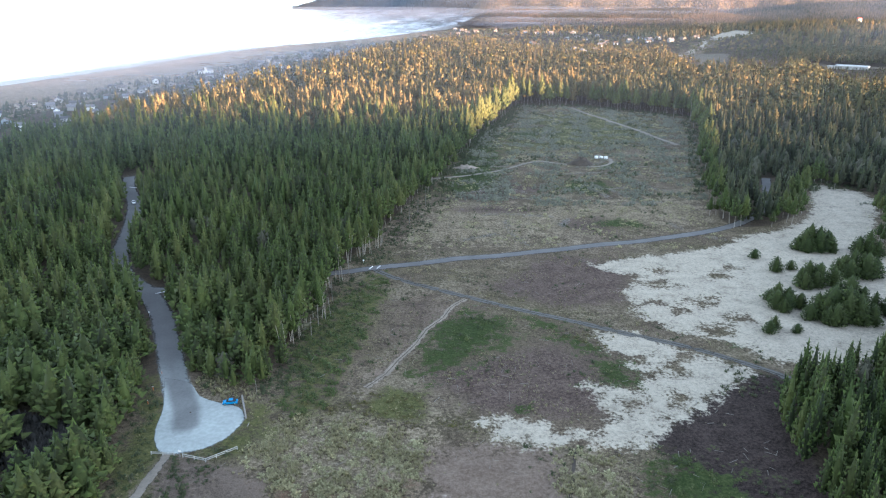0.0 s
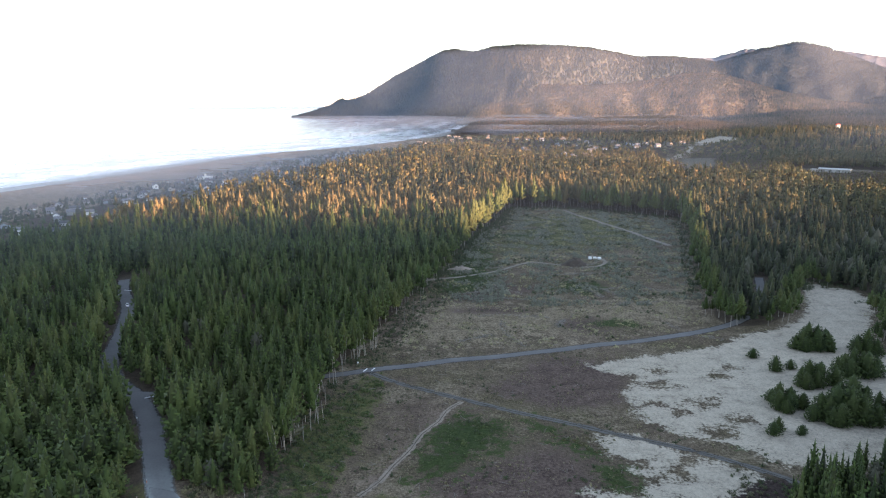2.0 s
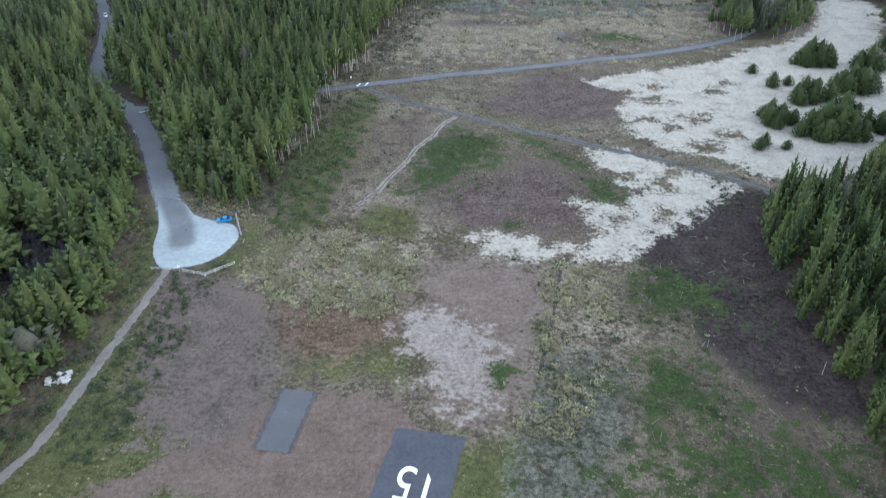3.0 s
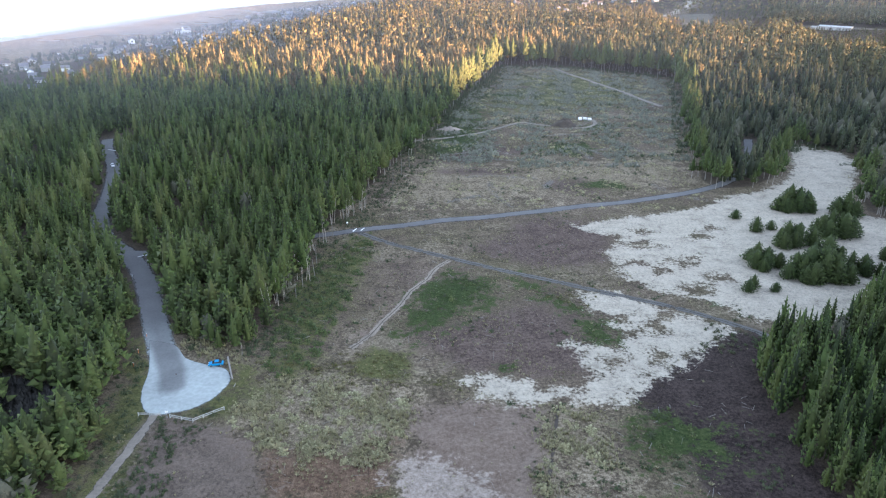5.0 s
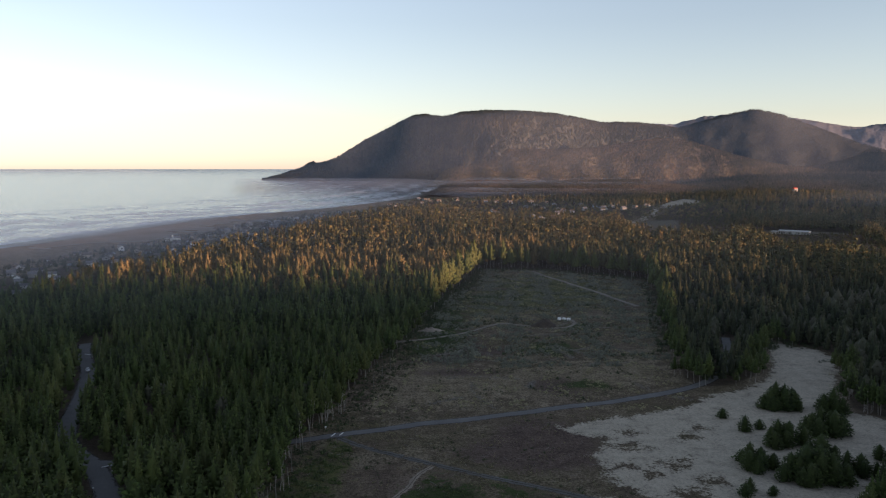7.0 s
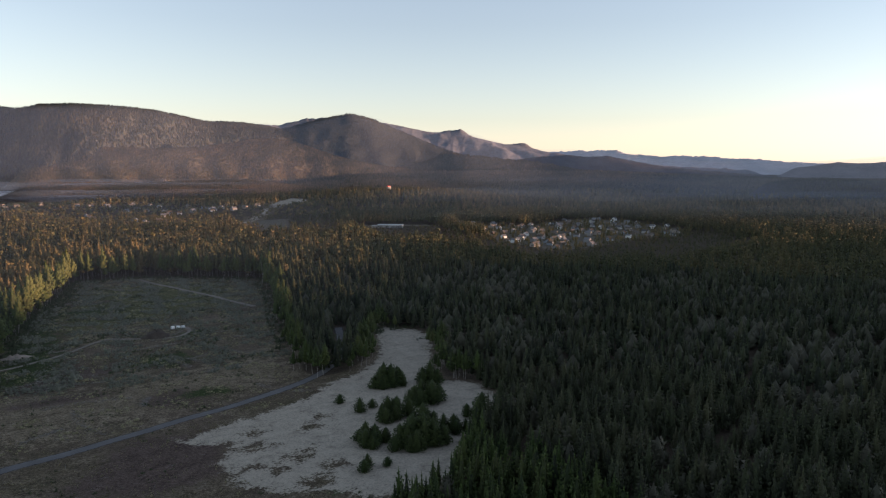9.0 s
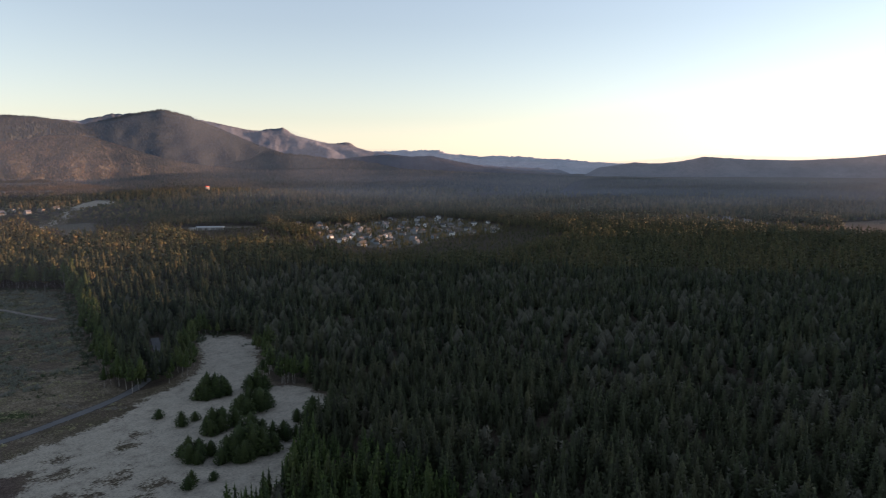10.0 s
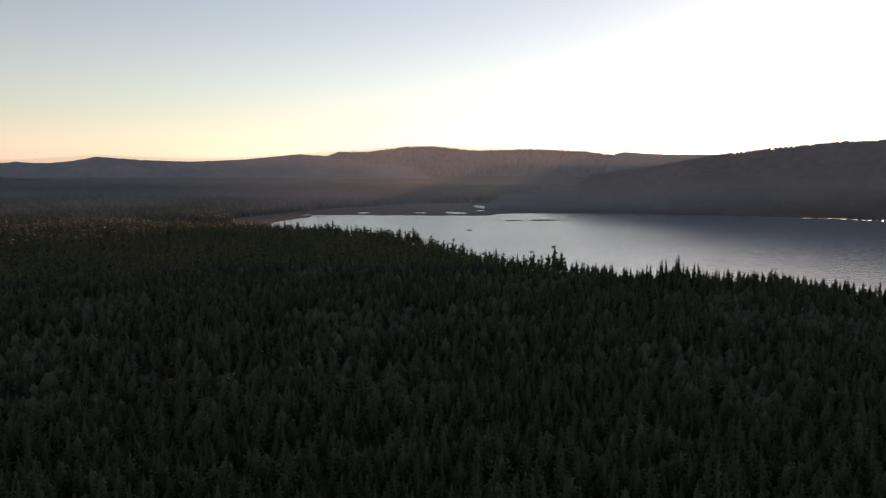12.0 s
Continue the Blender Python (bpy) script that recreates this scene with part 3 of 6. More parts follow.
def ragged(m, amount, size, ruts=0.0):
    """Lets a road's surface give way unevenly to the ground towards its rims, and between two wheel ruts."""
    tree = m.node_tree
    where = tree.nodes.new("ShaderNodeTexCoord").outputs["Object"]
    att = tree.nodes.new("ShaderNodeAttribute")
    att.attribute_name = "rim"
    edge = calc(tree, "MULTIPLY", calc(tree, "SUBTRACT", noise_node(tree, 1 / size, 5, 0.65, where), 0.47), amount * 4)
    a = calc(tree, "ADD", calc(tree, "MULTIPLY", calc(tree, "ADD", calc(tree, "SUBTRACT", 0.93, att.outputs["Fac"]), edge), 3.0), 0.3, True)
    if ruts:
        a = calc(tree, "MULTIPLY", a, calc(tree, "ADD", calc(tree, "MULTIPLY", att.outputs["Fac"], 4.0 * ruts), 1 - ruts, True))
    tree.links.new(a, tree.nodes["Principled BSDF"].inputs["Alpha"])
    return m


def road_material():
    """Asphalt that gives way to pale gravel where the wear is high."""
    m, tree, b = material("road_surface", 0.9)
    where = tree.nodes.new("ShaderNodeTexCoord").outputs["Object"]
    fine, mid, wide = noise_node(tree, 1.6, 4, 0.6, where), noise_node(tree, 0.8, 4, 0.6, where), noise_node(tree, 0.10, 3, 0.5, where)
    f = calc(tree, "MULTIPLY", calc(tree, "ADD", fine, wide), 0.5)
    g = calc(tree, "MULTIPLY", calc(tree, "ADD", mid, wide), 0.5)
    tar = ramp(tree, f, [(0.3, (0.076, 0.074, 0.073)), (0.7, (0.130, 0.127, 0.124))])
    stone = ramp(tree, g, [(0.34, (0.245, 0.266, 0.252)), (0.5, (0.292, 0.318, 0.300)), (0.66, (0.335, 0.364, 0.344))])
    att = tree.nodes.new("ShaderNodeAttribute")
    att.attribute_name = "worn"
    w = calc(tree, "ADD", att.outputs["Fac"], calc(tree, "MULTIPLY", calc(tree, "SUBTRACT", mid, 0.5), calc(tree, "MULTIPLY", att.outputs["Fac"], 0.35)), True)
    tree.links.new(mix(tree, w, tar, stone), b.inputs["Base Color"])
    bump(tree, b, fine, 0.3, 0.05)
    return m


asphalt = ragged(road_material(), 0.16, 2.5)
dirt = ragged(plain("sandy_track_dirt", (0.165, 0.143, 0.116), 0.95, 0, 0.2, 0.35), 0.55, 4.0)
pale_dirt = ragged(plain("pale_sandy_path", (0.182, 0.152, 0.118), 0.95, 0, 0.3, 0.35), 0.9, 3.0, 0.6)
old_track = ragged(plain("worn_grey_track", (0.084, 0.080, 0.072), 0.95, 0, 0.2, 0.3), 1.0, 4.0, 0.5)
ditch_soil = ragged(plain("dark_ditch_soil", (0.05, 0.04, 0.032), 0.95, 0, 0.6, 0.4), 0.7, 3.0)
dark_asphalt = plain("runway_asphalt", (0.060, 0.061, 0.066), 0.85, 0, 0.2, 0.3)
pad_tar = ragged(plain("pad_asphalt", (0.088, 0.086, 0.084), 0.9, 0, 0.3, 0.25), 0.10, 2.0)
white_paint = plain("worn_white_paint", (0.72, 0.72, 0.70), 0.7, 0, 1.0, 0.12)
west = strip("road", ROAD_WEST + [(-80, 190)], 9.2, asphalt, "grey asphalt road winding between pines")
co = np.array([v.co[:2] for v in west.data.vertices])
attribute(west, "worn", 0.55 * smooth(228, 198, co[:, 1]) * (0.35 + 0.65 * smooth(1.2, 3.6, along(ROAD_WEST + [(-73, 174)], co[:, 0], co[:, 1]))))
strip("road", ROAD_STUB, 7.0, asphalt, "short asphalt side road into the pines")
strip("road", ROAD_MID, 6.4, asphalt, "grey asphalt road across the clearing")
strip("track", TRACK_SOUTH, 2.8, dirt, "sandy dirt track along the trees")
strip("track", TRACK_LOW, 3.4, old_track, "narrow grey track across sand and scrub", 0.09)
strip("track", PATH_SAND, 2.4, pale_dirt, "bare sandy footpath through scrub", 0.07)
strip("track", TRACK_UP, 3.4, dirt, "pale dirt track ending in a loop", 0.08)
strip("track", TRACK_FAR, 6.0, dirt, "dirt road at the clearing's end")
strip("runway", RUNWAY, 14.6, dark_asphalt, "dark asphalt end of an airstrip runway", 0.12)
lot_pts = curve(LOT + LOT[:1], 2.0)[:-1]
V = [(x, y, height_at(x, y) + 0.10) for x, y in lot_pts]
cx, cy = np.mean([v[0] for v in V]), np.mean([v[1] for v in V])
SCALES = [1.0, 0.97, 0.9, 0.8, 0.7, 0.6, 0.5, 0.4, 0.3, 0.2, 0.1, 0.02]
rings = [[(cx + (x - cx) * k, cy + (y - cy) * k) for x, y, _ in V] for k in SCALES]
V = np.array([(x, y, height_at(x, y) + (0.05 if j == 0 else 0.15)) for j, ring in enumerate(rings) for x, y in ring])
n = len(lot_pts)
Q = [(j * n + i, j * n + (i + 1) % n, (j + 1) * n + (i + 1) % n, (j + 1) * n + i) for j in range(len(SCALES) - 1) for i in range(n)]
lot = soften(triangles("gravel_lot", V, Q, asphalt, None, None, "pale grey gravel turning area at the road's end", category="parking lot", kind="structure"))
attribute(lot, "rim", np.repeat([1.0, 0.75] + [0.2] * (len(SCALES) - 2), n))
attribute(lot, "worn", 0.92 - 0.75 * smooth(5.0, 2.4, along([(-90, 210), (-82, 196), (-76, 184), (-73, 175)], V[:, 0], V[:, 1])))
strip("ditch", [(35.5, 163), (30, 140), (23.5, 118)], 1.0, ditch_soil, "dark shallow ditch across the dunes", 0.05, 2.0)
strip("pad", [(-30, 114.5), (-33, 97.5)], 9.0, pad_tar, "grey asphalt pad beside the airstrip", 0.10)


# ---- trees ----
def spikes(rng, n, base, blunt, spread, length):
    """Clumps of upswept needles over a crown of unit height and radius."""
    V, T = [], []
    for i in range(n):
        low = 1 - (1 - (i + rng.uniform(0.1, 0.9)) / n) ** 0.6
        u = base + (0.93 - base) * low
        r = (1 - low) ** blunt * min(1, 0.6 + low * 2.5) * rng.uniform(0.60, 1.18)
        a = i * 2.399 + rng.uniform(-0.7, 0.7)
        mid = np.array([math.cos(a) * r, math.sin(a) * r, u])
        w = spread * (0.50 + 0.60 * r) * rng.uniform(0.75, 1.3)
        t = rng.uniform(0, 6.28)
        k = len(V)
        V += [mid + np.array([math.cos(t + q) * w, math.sin(t + q) * w, -length * rng.uniform(0.2, 0.6)]) for q in (0, 2.09, 4.19)]
        V.append(mid + np.array([math.cos(a) * w * 0.45, math.sin(a) * w * 0.45, length * rng.uniform(0.5, 1.1)]))
        T += [(k, k + 1, k + 3), (k + 1, k + 2, k + 3), (k + 2, k, k + 3)]
    return V, T, [0.0, 0.0, 0.0, 1.0] * n


def core(rng, sides, levels, base, blunt, fat):
    """The dense inner crown."""
    V, T = [], []
    for j in range(levels):
        u = base + (1 - base) * j / levels
        r = fat * (1 - j / levels) ** blunt * (0.7 if j == 0 else 1.0)
        for i in range(sides):
            a = 6.283 * (i + 0.5 * j) / sides
            k = r * rng.uniform(0.8, 1.2)
            V.append(np.array([math.cos(a) * k, math.sin(a) * k, u + rng.uniform(-0.02, 0.02)]))
    for j in range(levels - 1):
        for i in range(sides):
            a, b = j * sides + i, j * sides + (i + 1) % sides
            T += [(a, b, a + sides), (b, b + sides, a + sides)]
    V.append(np.array([0, 0, 1.0]))
    top = (levels - 1) * sides
    T += [(top + i, top + (i + 1) % sides, len(V) - 1) for i in range(sides)]
    return V, T


def template(seed, n, base=0.1, blunt=0.8, spread=0.16, length=0.12, sides=6, levels=3, fat=0.62):
    rng = np.random.RandomState(seed)
    V, T = core(rng, sides, levels, base, blunt, fat)
    v, t, tip_light = spikes(rng, n, base, blunt, spread, length)
    k = len(V)
    return np.column_stack([np.array(V + v), [0.0] * k + tip_light]), np.array(T + [(a + k, b + k, c + k) for a, b, c in t])


def conifer(seed, n, base, blunt, wide=0.17, sides=7, levels=4, fat=0.66):
    """A pine or spruce of unit height and radius: tufts of needles pointing out and up from a dense crown, and a leader."""
    rng = np.random.RandomState(seed)
    V, T = core(rng, sides, levels, base, blunt, fat)
    # Core and tuft bases stay near zero, so crown shade sits in the colour.
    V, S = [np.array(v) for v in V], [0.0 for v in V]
    lean = rng.uniform(0, 6.283)
    for i in range(n):
        low = 1 - (1 - (i + rng.uniform(0.1, 0.9)) / n) ** 0.62
        a = i * 2.399 + rng.uniform(-0.6, 0.6)
        r = (1 - low) ** blunt * min(1, 0.66 + 2.2 * low) * rng.uniform(0.60, 1.14) * (1 + 0.16 * math.cos(a * 2 - lean) + 0.18 * math.sin(low * 27 + a))
        u = base + (0.95 - base) * low
        d, side = np.array([math.cos(a), math.sin(a), 0]), np.array([-math.sin(a), math.cos(a), 0])
        w, k, mid = 0.80 * wide * (0.45 + 0.65 * r) * rng.uniform(0.75, 1.3), len(V), d * r + (0, 0, u)
        rise = 0.5 * w * rng.uniform(0.18, 0.34)
        V.extend([mid + side * w - d * 0.5 * w + (0, 0, -rise), mid - side * w - d * 0.5 * w + (0, 0, -rise * rng.uniform(0.4, 1.4)), mid - d * w * 1.1 + (0, 0, rise * 1.9), mid + d * w * rng.uniform(0.5, 1.1) + (0, 0, rise * rng.uniform(1.0, 2.8))])
        # Higher tips get paler: light from above put into the colour.
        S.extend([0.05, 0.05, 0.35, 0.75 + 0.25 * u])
        T.extend([(k, k + 3, k + 2), (k + 3, k + 1, k + 2), (k, k + 1, k + 3)])
    k = len(V)
    V.extend(np.array([math.cos(q) * 0.13, math.sin(q) * 0.13, 0.89]) for q in (0, 2.09, 4.19))
    V.append(np.array([0, 0, 1.03]))
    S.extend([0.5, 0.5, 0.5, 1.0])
    T.extend([(k, k + 1, k + 3), (k + 1, k + 2, k + 3), (k + 2, k, k + 3)])
    return np.column_stack([np.array(V), S]), np.array(T)


def grow(name, X, Y, heights, radii, kinds, tints, mat, label, sink=0.3):
    """One mesh of many trees: positions on the plan, each from one of the given templates."""
    P, s = spot(X, Y, land(X, Y) - sink)
    rng = np.random.RandomState(len(X))
    which = rng.randint(0, len(kinds), len(X))
    spin, lean = rng.uniform(0, 6.283, len(X)), rng.normal(0, 0.03, (len(X), 2))
    VV, TT, CC, SS, at = [], [], [], [], 0
    for k, (tv, tt) in enumerate(kinds):
        i = np.nonzero(which == k)[0]
        if not len(i):
            continue
        c, sn = np.cos(spin[i])[:, None], np.sin(spin[i])[:, None]
        r, h = (radii[i] * s[i])[:, None], (heights[i] * s[i])[:, None]
        z = tv[None, :, 2] * h
        x = (tv[None, :, 0] * c - tv[None, :, 1] * sn) * r + P[i, 0][:, None] + z * lean[i, 0][:, None]
        y = (tv[None, :, 0] * sn + tv[None, :, 1] * c) * r + P[i, 1][:, None] + z * lean[i, 1][:, None]
        VV.append(np.stack([x, y, z + P[i, 2][:, None]], -1).reshape(-1, 3))
        TT.append((tt[None] + (np.arange(len(i)) * len(tv))[:, None, None] + at).reshape(-1, 3))
        CC.append(np.repeat(tints[i], len(tv)))
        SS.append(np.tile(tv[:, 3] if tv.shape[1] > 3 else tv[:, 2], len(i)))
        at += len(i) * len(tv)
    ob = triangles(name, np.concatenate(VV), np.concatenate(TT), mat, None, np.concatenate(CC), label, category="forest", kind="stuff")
    attribute(ob, "tip_light", np.concatenate(SS))
    return ob


def scatter(x0, x1, y0, y1, step, seed):
    rng = np.random.RandomState(seed)
    X, Y = np.meshgrid(np.arange(x0, x1, step), np.arange(y0, y1, step))
    X = X + rng.uniform(-0.55, 0.55, X.shape) * step
    Y = Y + rng.uniform(-0.55, 0.55, Y.shape) * step
    return X.ravel(), Y.ravel(), rng


def bearing(X, Y):
    return np.degrees(np.arctan2(X, Y))


def wooded(X, Y):
    """Where trees stand."""
    gaps = wave(X, Y, 34, 44) < 0.72
    ok = inside(CLEARING, X, Y) < -1.5 + (3.0 * wave(X, Y, 22, 41) + 2.6 * wave(X, Y, 9, 42)) * smooth(200, 260, Y)
    for line, w in ((ROAD_WEST, 5.6), (ROAD_STUB, 4.6), (TRACK_SOUTH, 4.0), ([(190, 405), (214, 463)], 5.0)):
        ok &= along(line, X, Y) > w
    ok &= inside(LOT, X, Y) < -4
    ok &= inside([(-222, 455), (-198, 480), (-185, 470), (-196, 440)], X, Y) < 0
    ok &= inside([(-128, 179), (-114, 177), (-103, 172), (-95, 164), (-100, 153), (-109, 151)], X, Y) < 0
    ok &= inside([(-93, 211), (-91, 199), (-82, 177), (-75, 163), (-76, 158), (-75, 150), (-76, 143), (-86, 158), (-85, 177), (-94, 199)], X, Y) < -1.5
    ok &= inside(HOOD, X, Y) < 0
    ok &= inside(HOOD_EAST, X, Y) < -10
    ok &= inside(BAY, X, Y) < -28
    ok &= inside(FLATS, X, Y) < -10
    ok &= (inside(DUNE_CUT, X, Y) < 4) & (inside(BROWN_CUT, X, Y) < -6 + 12 * wave(X, Y, 60, 19))
    ok &= inside(FIELD_SITE, X, Y) < -12
    sea = X - np.interp(Y, COAST_Y, COAST_X)
    ok &= gaps | (inside(CLEARING, X, Y) > -14)
    ok &= sea > 420 + 40 * wave(X, Y, 120, 12)
    return ok


LOW_WOODS = [([(690, 930), (560, 830), (580, 690), (690, 800)], 0.42), ([(690, 800), (600, 690), (740, 600), (980, 640), (1110, 810), (850, 800)], 0.5), ([(640, 1300), (540, 950), (630, 910), (780, 1240)], 0.32), ([(690, 830), (560, 640), (700, 540), (940, 620), (1120, 860), (850, 790)], 0.75),
             ([(440, 1400), (390, 1120), (540, 1160), (800, 1800), (900, 2000), (600, 1900)], 0.35), ([(120, 1750), (150, 1420), (420, 1340), (580, 1800), (440, 2250), (120, 2250)], 0.42),
             ([(1400, 420), (1300, 300), (1420, 330), (1640, 640), (1540, 760)], 0.3)]


def kept_low(X, Y):
    k = 0.55 + 0.45 * smooth(330, 520, X - np.interp(Y, COAST_Y, COAST_X))
    for poly, low in LOW_WOODS:
        k = k * (1 - (1 - low) * smooth(-40, 10, inside(poly, X, Y)))
    return k


def tall(X, Y):
    return (13.8 + 1.6 * smooth(250, 100, X) + 12 * smooth(440, 720, Y) * smooth(700, 300, X) + 3 * wave(X, Y, 70, 21) + 5 * smooth(300, 800, X)
            + 10 * smooth(120, 40, -inside(BAY, X, Y)) * np.maximum(0, wave(X, Y, 150, 9))) * kept_low(X, Y)


TWIGS_EAST = lambda X, Y: smooth(0.1, 0.6, wave(X, Y, 130, 31)) * smooth(150, 300, X)
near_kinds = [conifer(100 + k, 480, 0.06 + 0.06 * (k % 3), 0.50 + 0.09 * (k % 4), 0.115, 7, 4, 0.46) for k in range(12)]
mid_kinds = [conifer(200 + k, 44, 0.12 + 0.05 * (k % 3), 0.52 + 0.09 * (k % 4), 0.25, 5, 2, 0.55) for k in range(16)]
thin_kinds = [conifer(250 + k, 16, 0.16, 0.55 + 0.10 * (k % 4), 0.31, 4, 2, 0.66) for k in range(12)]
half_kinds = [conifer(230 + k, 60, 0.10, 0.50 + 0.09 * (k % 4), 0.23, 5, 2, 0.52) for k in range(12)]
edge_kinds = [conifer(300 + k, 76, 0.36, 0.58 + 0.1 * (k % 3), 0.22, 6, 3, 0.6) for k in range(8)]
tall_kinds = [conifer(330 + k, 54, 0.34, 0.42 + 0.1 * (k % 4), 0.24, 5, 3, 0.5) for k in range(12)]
far_kinds = [template(400 + k, 2, 0.02, 0.6, 0.6, 0.22, 5, 1, 0.9) for k in range(8)]
round_kinds = [conifer(500 + k, 48, 0.10, 0.34 + 0.04 * (k % 3), 0.26, 6, 3, 0.58) for k in range(6)]


def stand(X, Y, rng):
    """Height, spread and tint of each tree in the woods round the clearing."""
    edge = -inside(CLEARING, X, Y)
    h = tall(X, Y) * (0.52 + 0.72 * rng.uniform(0, 1, len(X)) ** 0.8) * np.where(edge < 4, 0.85, 1.0)
    r = np.clip(h * rng.uniform(0.175, 0.245, len(X)) * (1 + 0.16 * smooth(60, -20, X) + 0.2 * smooth(120, 260, X)), 2.0, 5.0)
    # Tint rises northward, adding the gold of sunlit tops to the colour.
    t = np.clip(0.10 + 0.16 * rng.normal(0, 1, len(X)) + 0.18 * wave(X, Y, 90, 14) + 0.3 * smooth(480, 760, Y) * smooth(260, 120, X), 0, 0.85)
    broad = smooth(-55, -75, X) * smooth(280, 220, Y)
    return edge, h * (1 - 0.14 * broad), r * (1 + 0.55 * broad), t


# the woods round the clearing
X, Y, rng = scatter(-330, 385, -340, 400, 4.9, 51)
X2, Y2, _ = scatter(56, 200, -20, 280, 7.0, 56)
close = (np.hypot(X2, Y2) < 270) & (inside(CLEARING, X2, Y2) > -55)
X, Y = np.concatenate([X, X2[close]]), np.concatenate([Y, Y2[close]])
az, D = bearing(X, Y), np.hypot(X, Y)
ok = wooded(X, Y) & (az > np.where(D < 260, -58, -36)) & (az < 128) & (D < 380) & (D > 45)
X, Y = X[ok], Y[ok]
D = np.hypot(X, Y)
edge, hh, rr, tint = stand(X, Y, rng)
rr = rr * np.where((X > 56) & (edge < 55) & (D < 270), 0.74, 0.84)
west_edge = (edge < 7) & (Y > 215) & (X < 120)
leafy = rng.uniform(0, 1, len(X)) < np.maximum((0.10 + 0.5 * TWIGS_EAST(X, Y)) * smooth(150, 220, X), 0.010)
one = (D < 215) & (edge < 60) & ~leafy
pick = np.nonzero(one)[0][np.argsort(D[one])][:290]
single = np.zeros(len(X), bool)
single[pick] = True
a = ~single & ~west_edge & ~leafy
for lo, hi, what in ((-90, 10, "dense young shore pine forest by the road"), (10, 180, "dark pine forest between clearing and bay")):
    b = a & (bearing(X, Y) >= lo) & (bearing(X, Y) < hi)
    for c, mat in ((b & ((X < 175) & (Y > -40)), needles), (b & ~((X < 175) & (Y > -40)), needles_east)):
        if c.any():
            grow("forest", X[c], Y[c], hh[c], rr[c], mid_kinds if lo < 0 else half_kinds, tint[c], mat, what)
b = ~single & west_edge
grow("forest_edge", X[b], Y[b], hh[b] * 1.15, rr[b] * 0.95, edge_kinds, tint[b], needles, "tall pines with bare stems at the clearing's edge")
EDGE = [np.column_stack([X[b], Y[b], hh[b] * 1.15])]
b = ~single & leafy
grow("bare_thicket", X[b], Y[b], hh[b] * 0.75, rr[b] * 1.25, round_kinds, tint[b], alder, "grey leafless broadleaf trees among the pines")
near_set = (X, Y, hh, rr)

X, Y, rng = scatter(-500, 800, -420, 900, 5.7, 54)
az, D = bearing(X, Y), np.hypot(X, Y)
ok = wooded(X, Y) & (az > -36) & (az < 128) & (D >= 380) & (D < np.where((az > 3) & (az < 22), 900, 760))
ok &= rng.uniform(0, 1, len(X)) > 0.30 * smooth(520, 640, Y) * smooth(420, 250, X)
X, Y = X[ok], Y[ok]
edge, h2, r2, tint = stand(X, Y, rng)
r2 = r2 * 0.88 * (1 + 0.20 * smooth(430, 560, Y) * smooth(420, 250, X))
west_edge = (edge < 9) & (X < 250)
leafy = rng.uniform(0, 1, len(X)) < (0.14 + 0.5 * TWIGS_EAST(X, Y)) * smooth(180, 320, X)
for lo, hi, what in ((-90, 12, "pine forest west of the clearing, its tops catching sun"), (12, 180, "dark mixed forest towards the bay")):
    b = ~west_edge & ~leafy & (bearing(X, Y) >= lo) & (bearing(X, Y) < hi)
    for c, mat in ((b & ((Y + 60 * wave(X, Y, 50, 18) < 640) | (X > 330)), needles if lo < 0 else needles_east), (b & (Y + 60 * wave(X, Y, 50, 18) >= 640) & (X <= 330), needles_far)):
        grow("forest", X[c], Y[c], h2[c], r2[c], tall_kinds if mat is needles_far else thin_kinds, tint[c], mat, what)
b = west_edge
grow("forest_edge", X[b], Y[b], h2[b] * 1.1, r2[b], edge_kinds, tint[b], needles, "tall pines with bare stems at the clearing's far edge")
EDGE.append(np.column_stack([X[b], Y[b], h2[b] * 1.1]))
b = ~west_edge & (edge < 45) & (Y > 560) & (X < 330)
EDGE.append(np.column_stack([X[b], Y[b], h2[b]]))
EDGE = np.concatenate(EDGE)
b = leafy & ~west_edge
grow("bare_thicket", X[b], Y[b], h2[b] * 0.75, r2[b] * 1.25, [conifer(550 + k, 13, 0.12, 0.36, 0.30, 5, 2, 0.88) for k in range(6)], tint[b], alder, "grey leafless broadleaf trees towards the bay")
X, Y, hh, rr = near_set

# single pines nearest the clearing
PINES = []
for k, (tv, tt) in enumerate(near_kinds):
    pine = thing("pine_tree", "young shore pine with dense green needles", "tree", (0, 0, -500), group="pines by the clearing")
    bm = rod(bmesh.new(), (0, 0, -0.02), (0, 0, 0.8), 0.075, 0.02, 6)
    part("trunk", bm, bark, pine)
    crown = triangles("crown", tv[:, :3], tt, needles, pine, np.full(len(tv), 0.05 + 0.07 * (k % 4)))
    attribute(crown, "tip_light", tv[:, 3] * 0.42)
    PINES.append(pine)
used = 0
for i in pick:
    src = PINES[used % len(PINES)]
    x, y = X[i], Y[i]
    m = pose(x, y, height_at(x, y), 0, 0, 57 * used)
    if used < len(PINES):
        ob = src
        ob.matrix_basis = m
    else:
        ob = copy_thing(src, m)
    ob.scale = (rr[i], rr[i], hh[i])
    used += 1

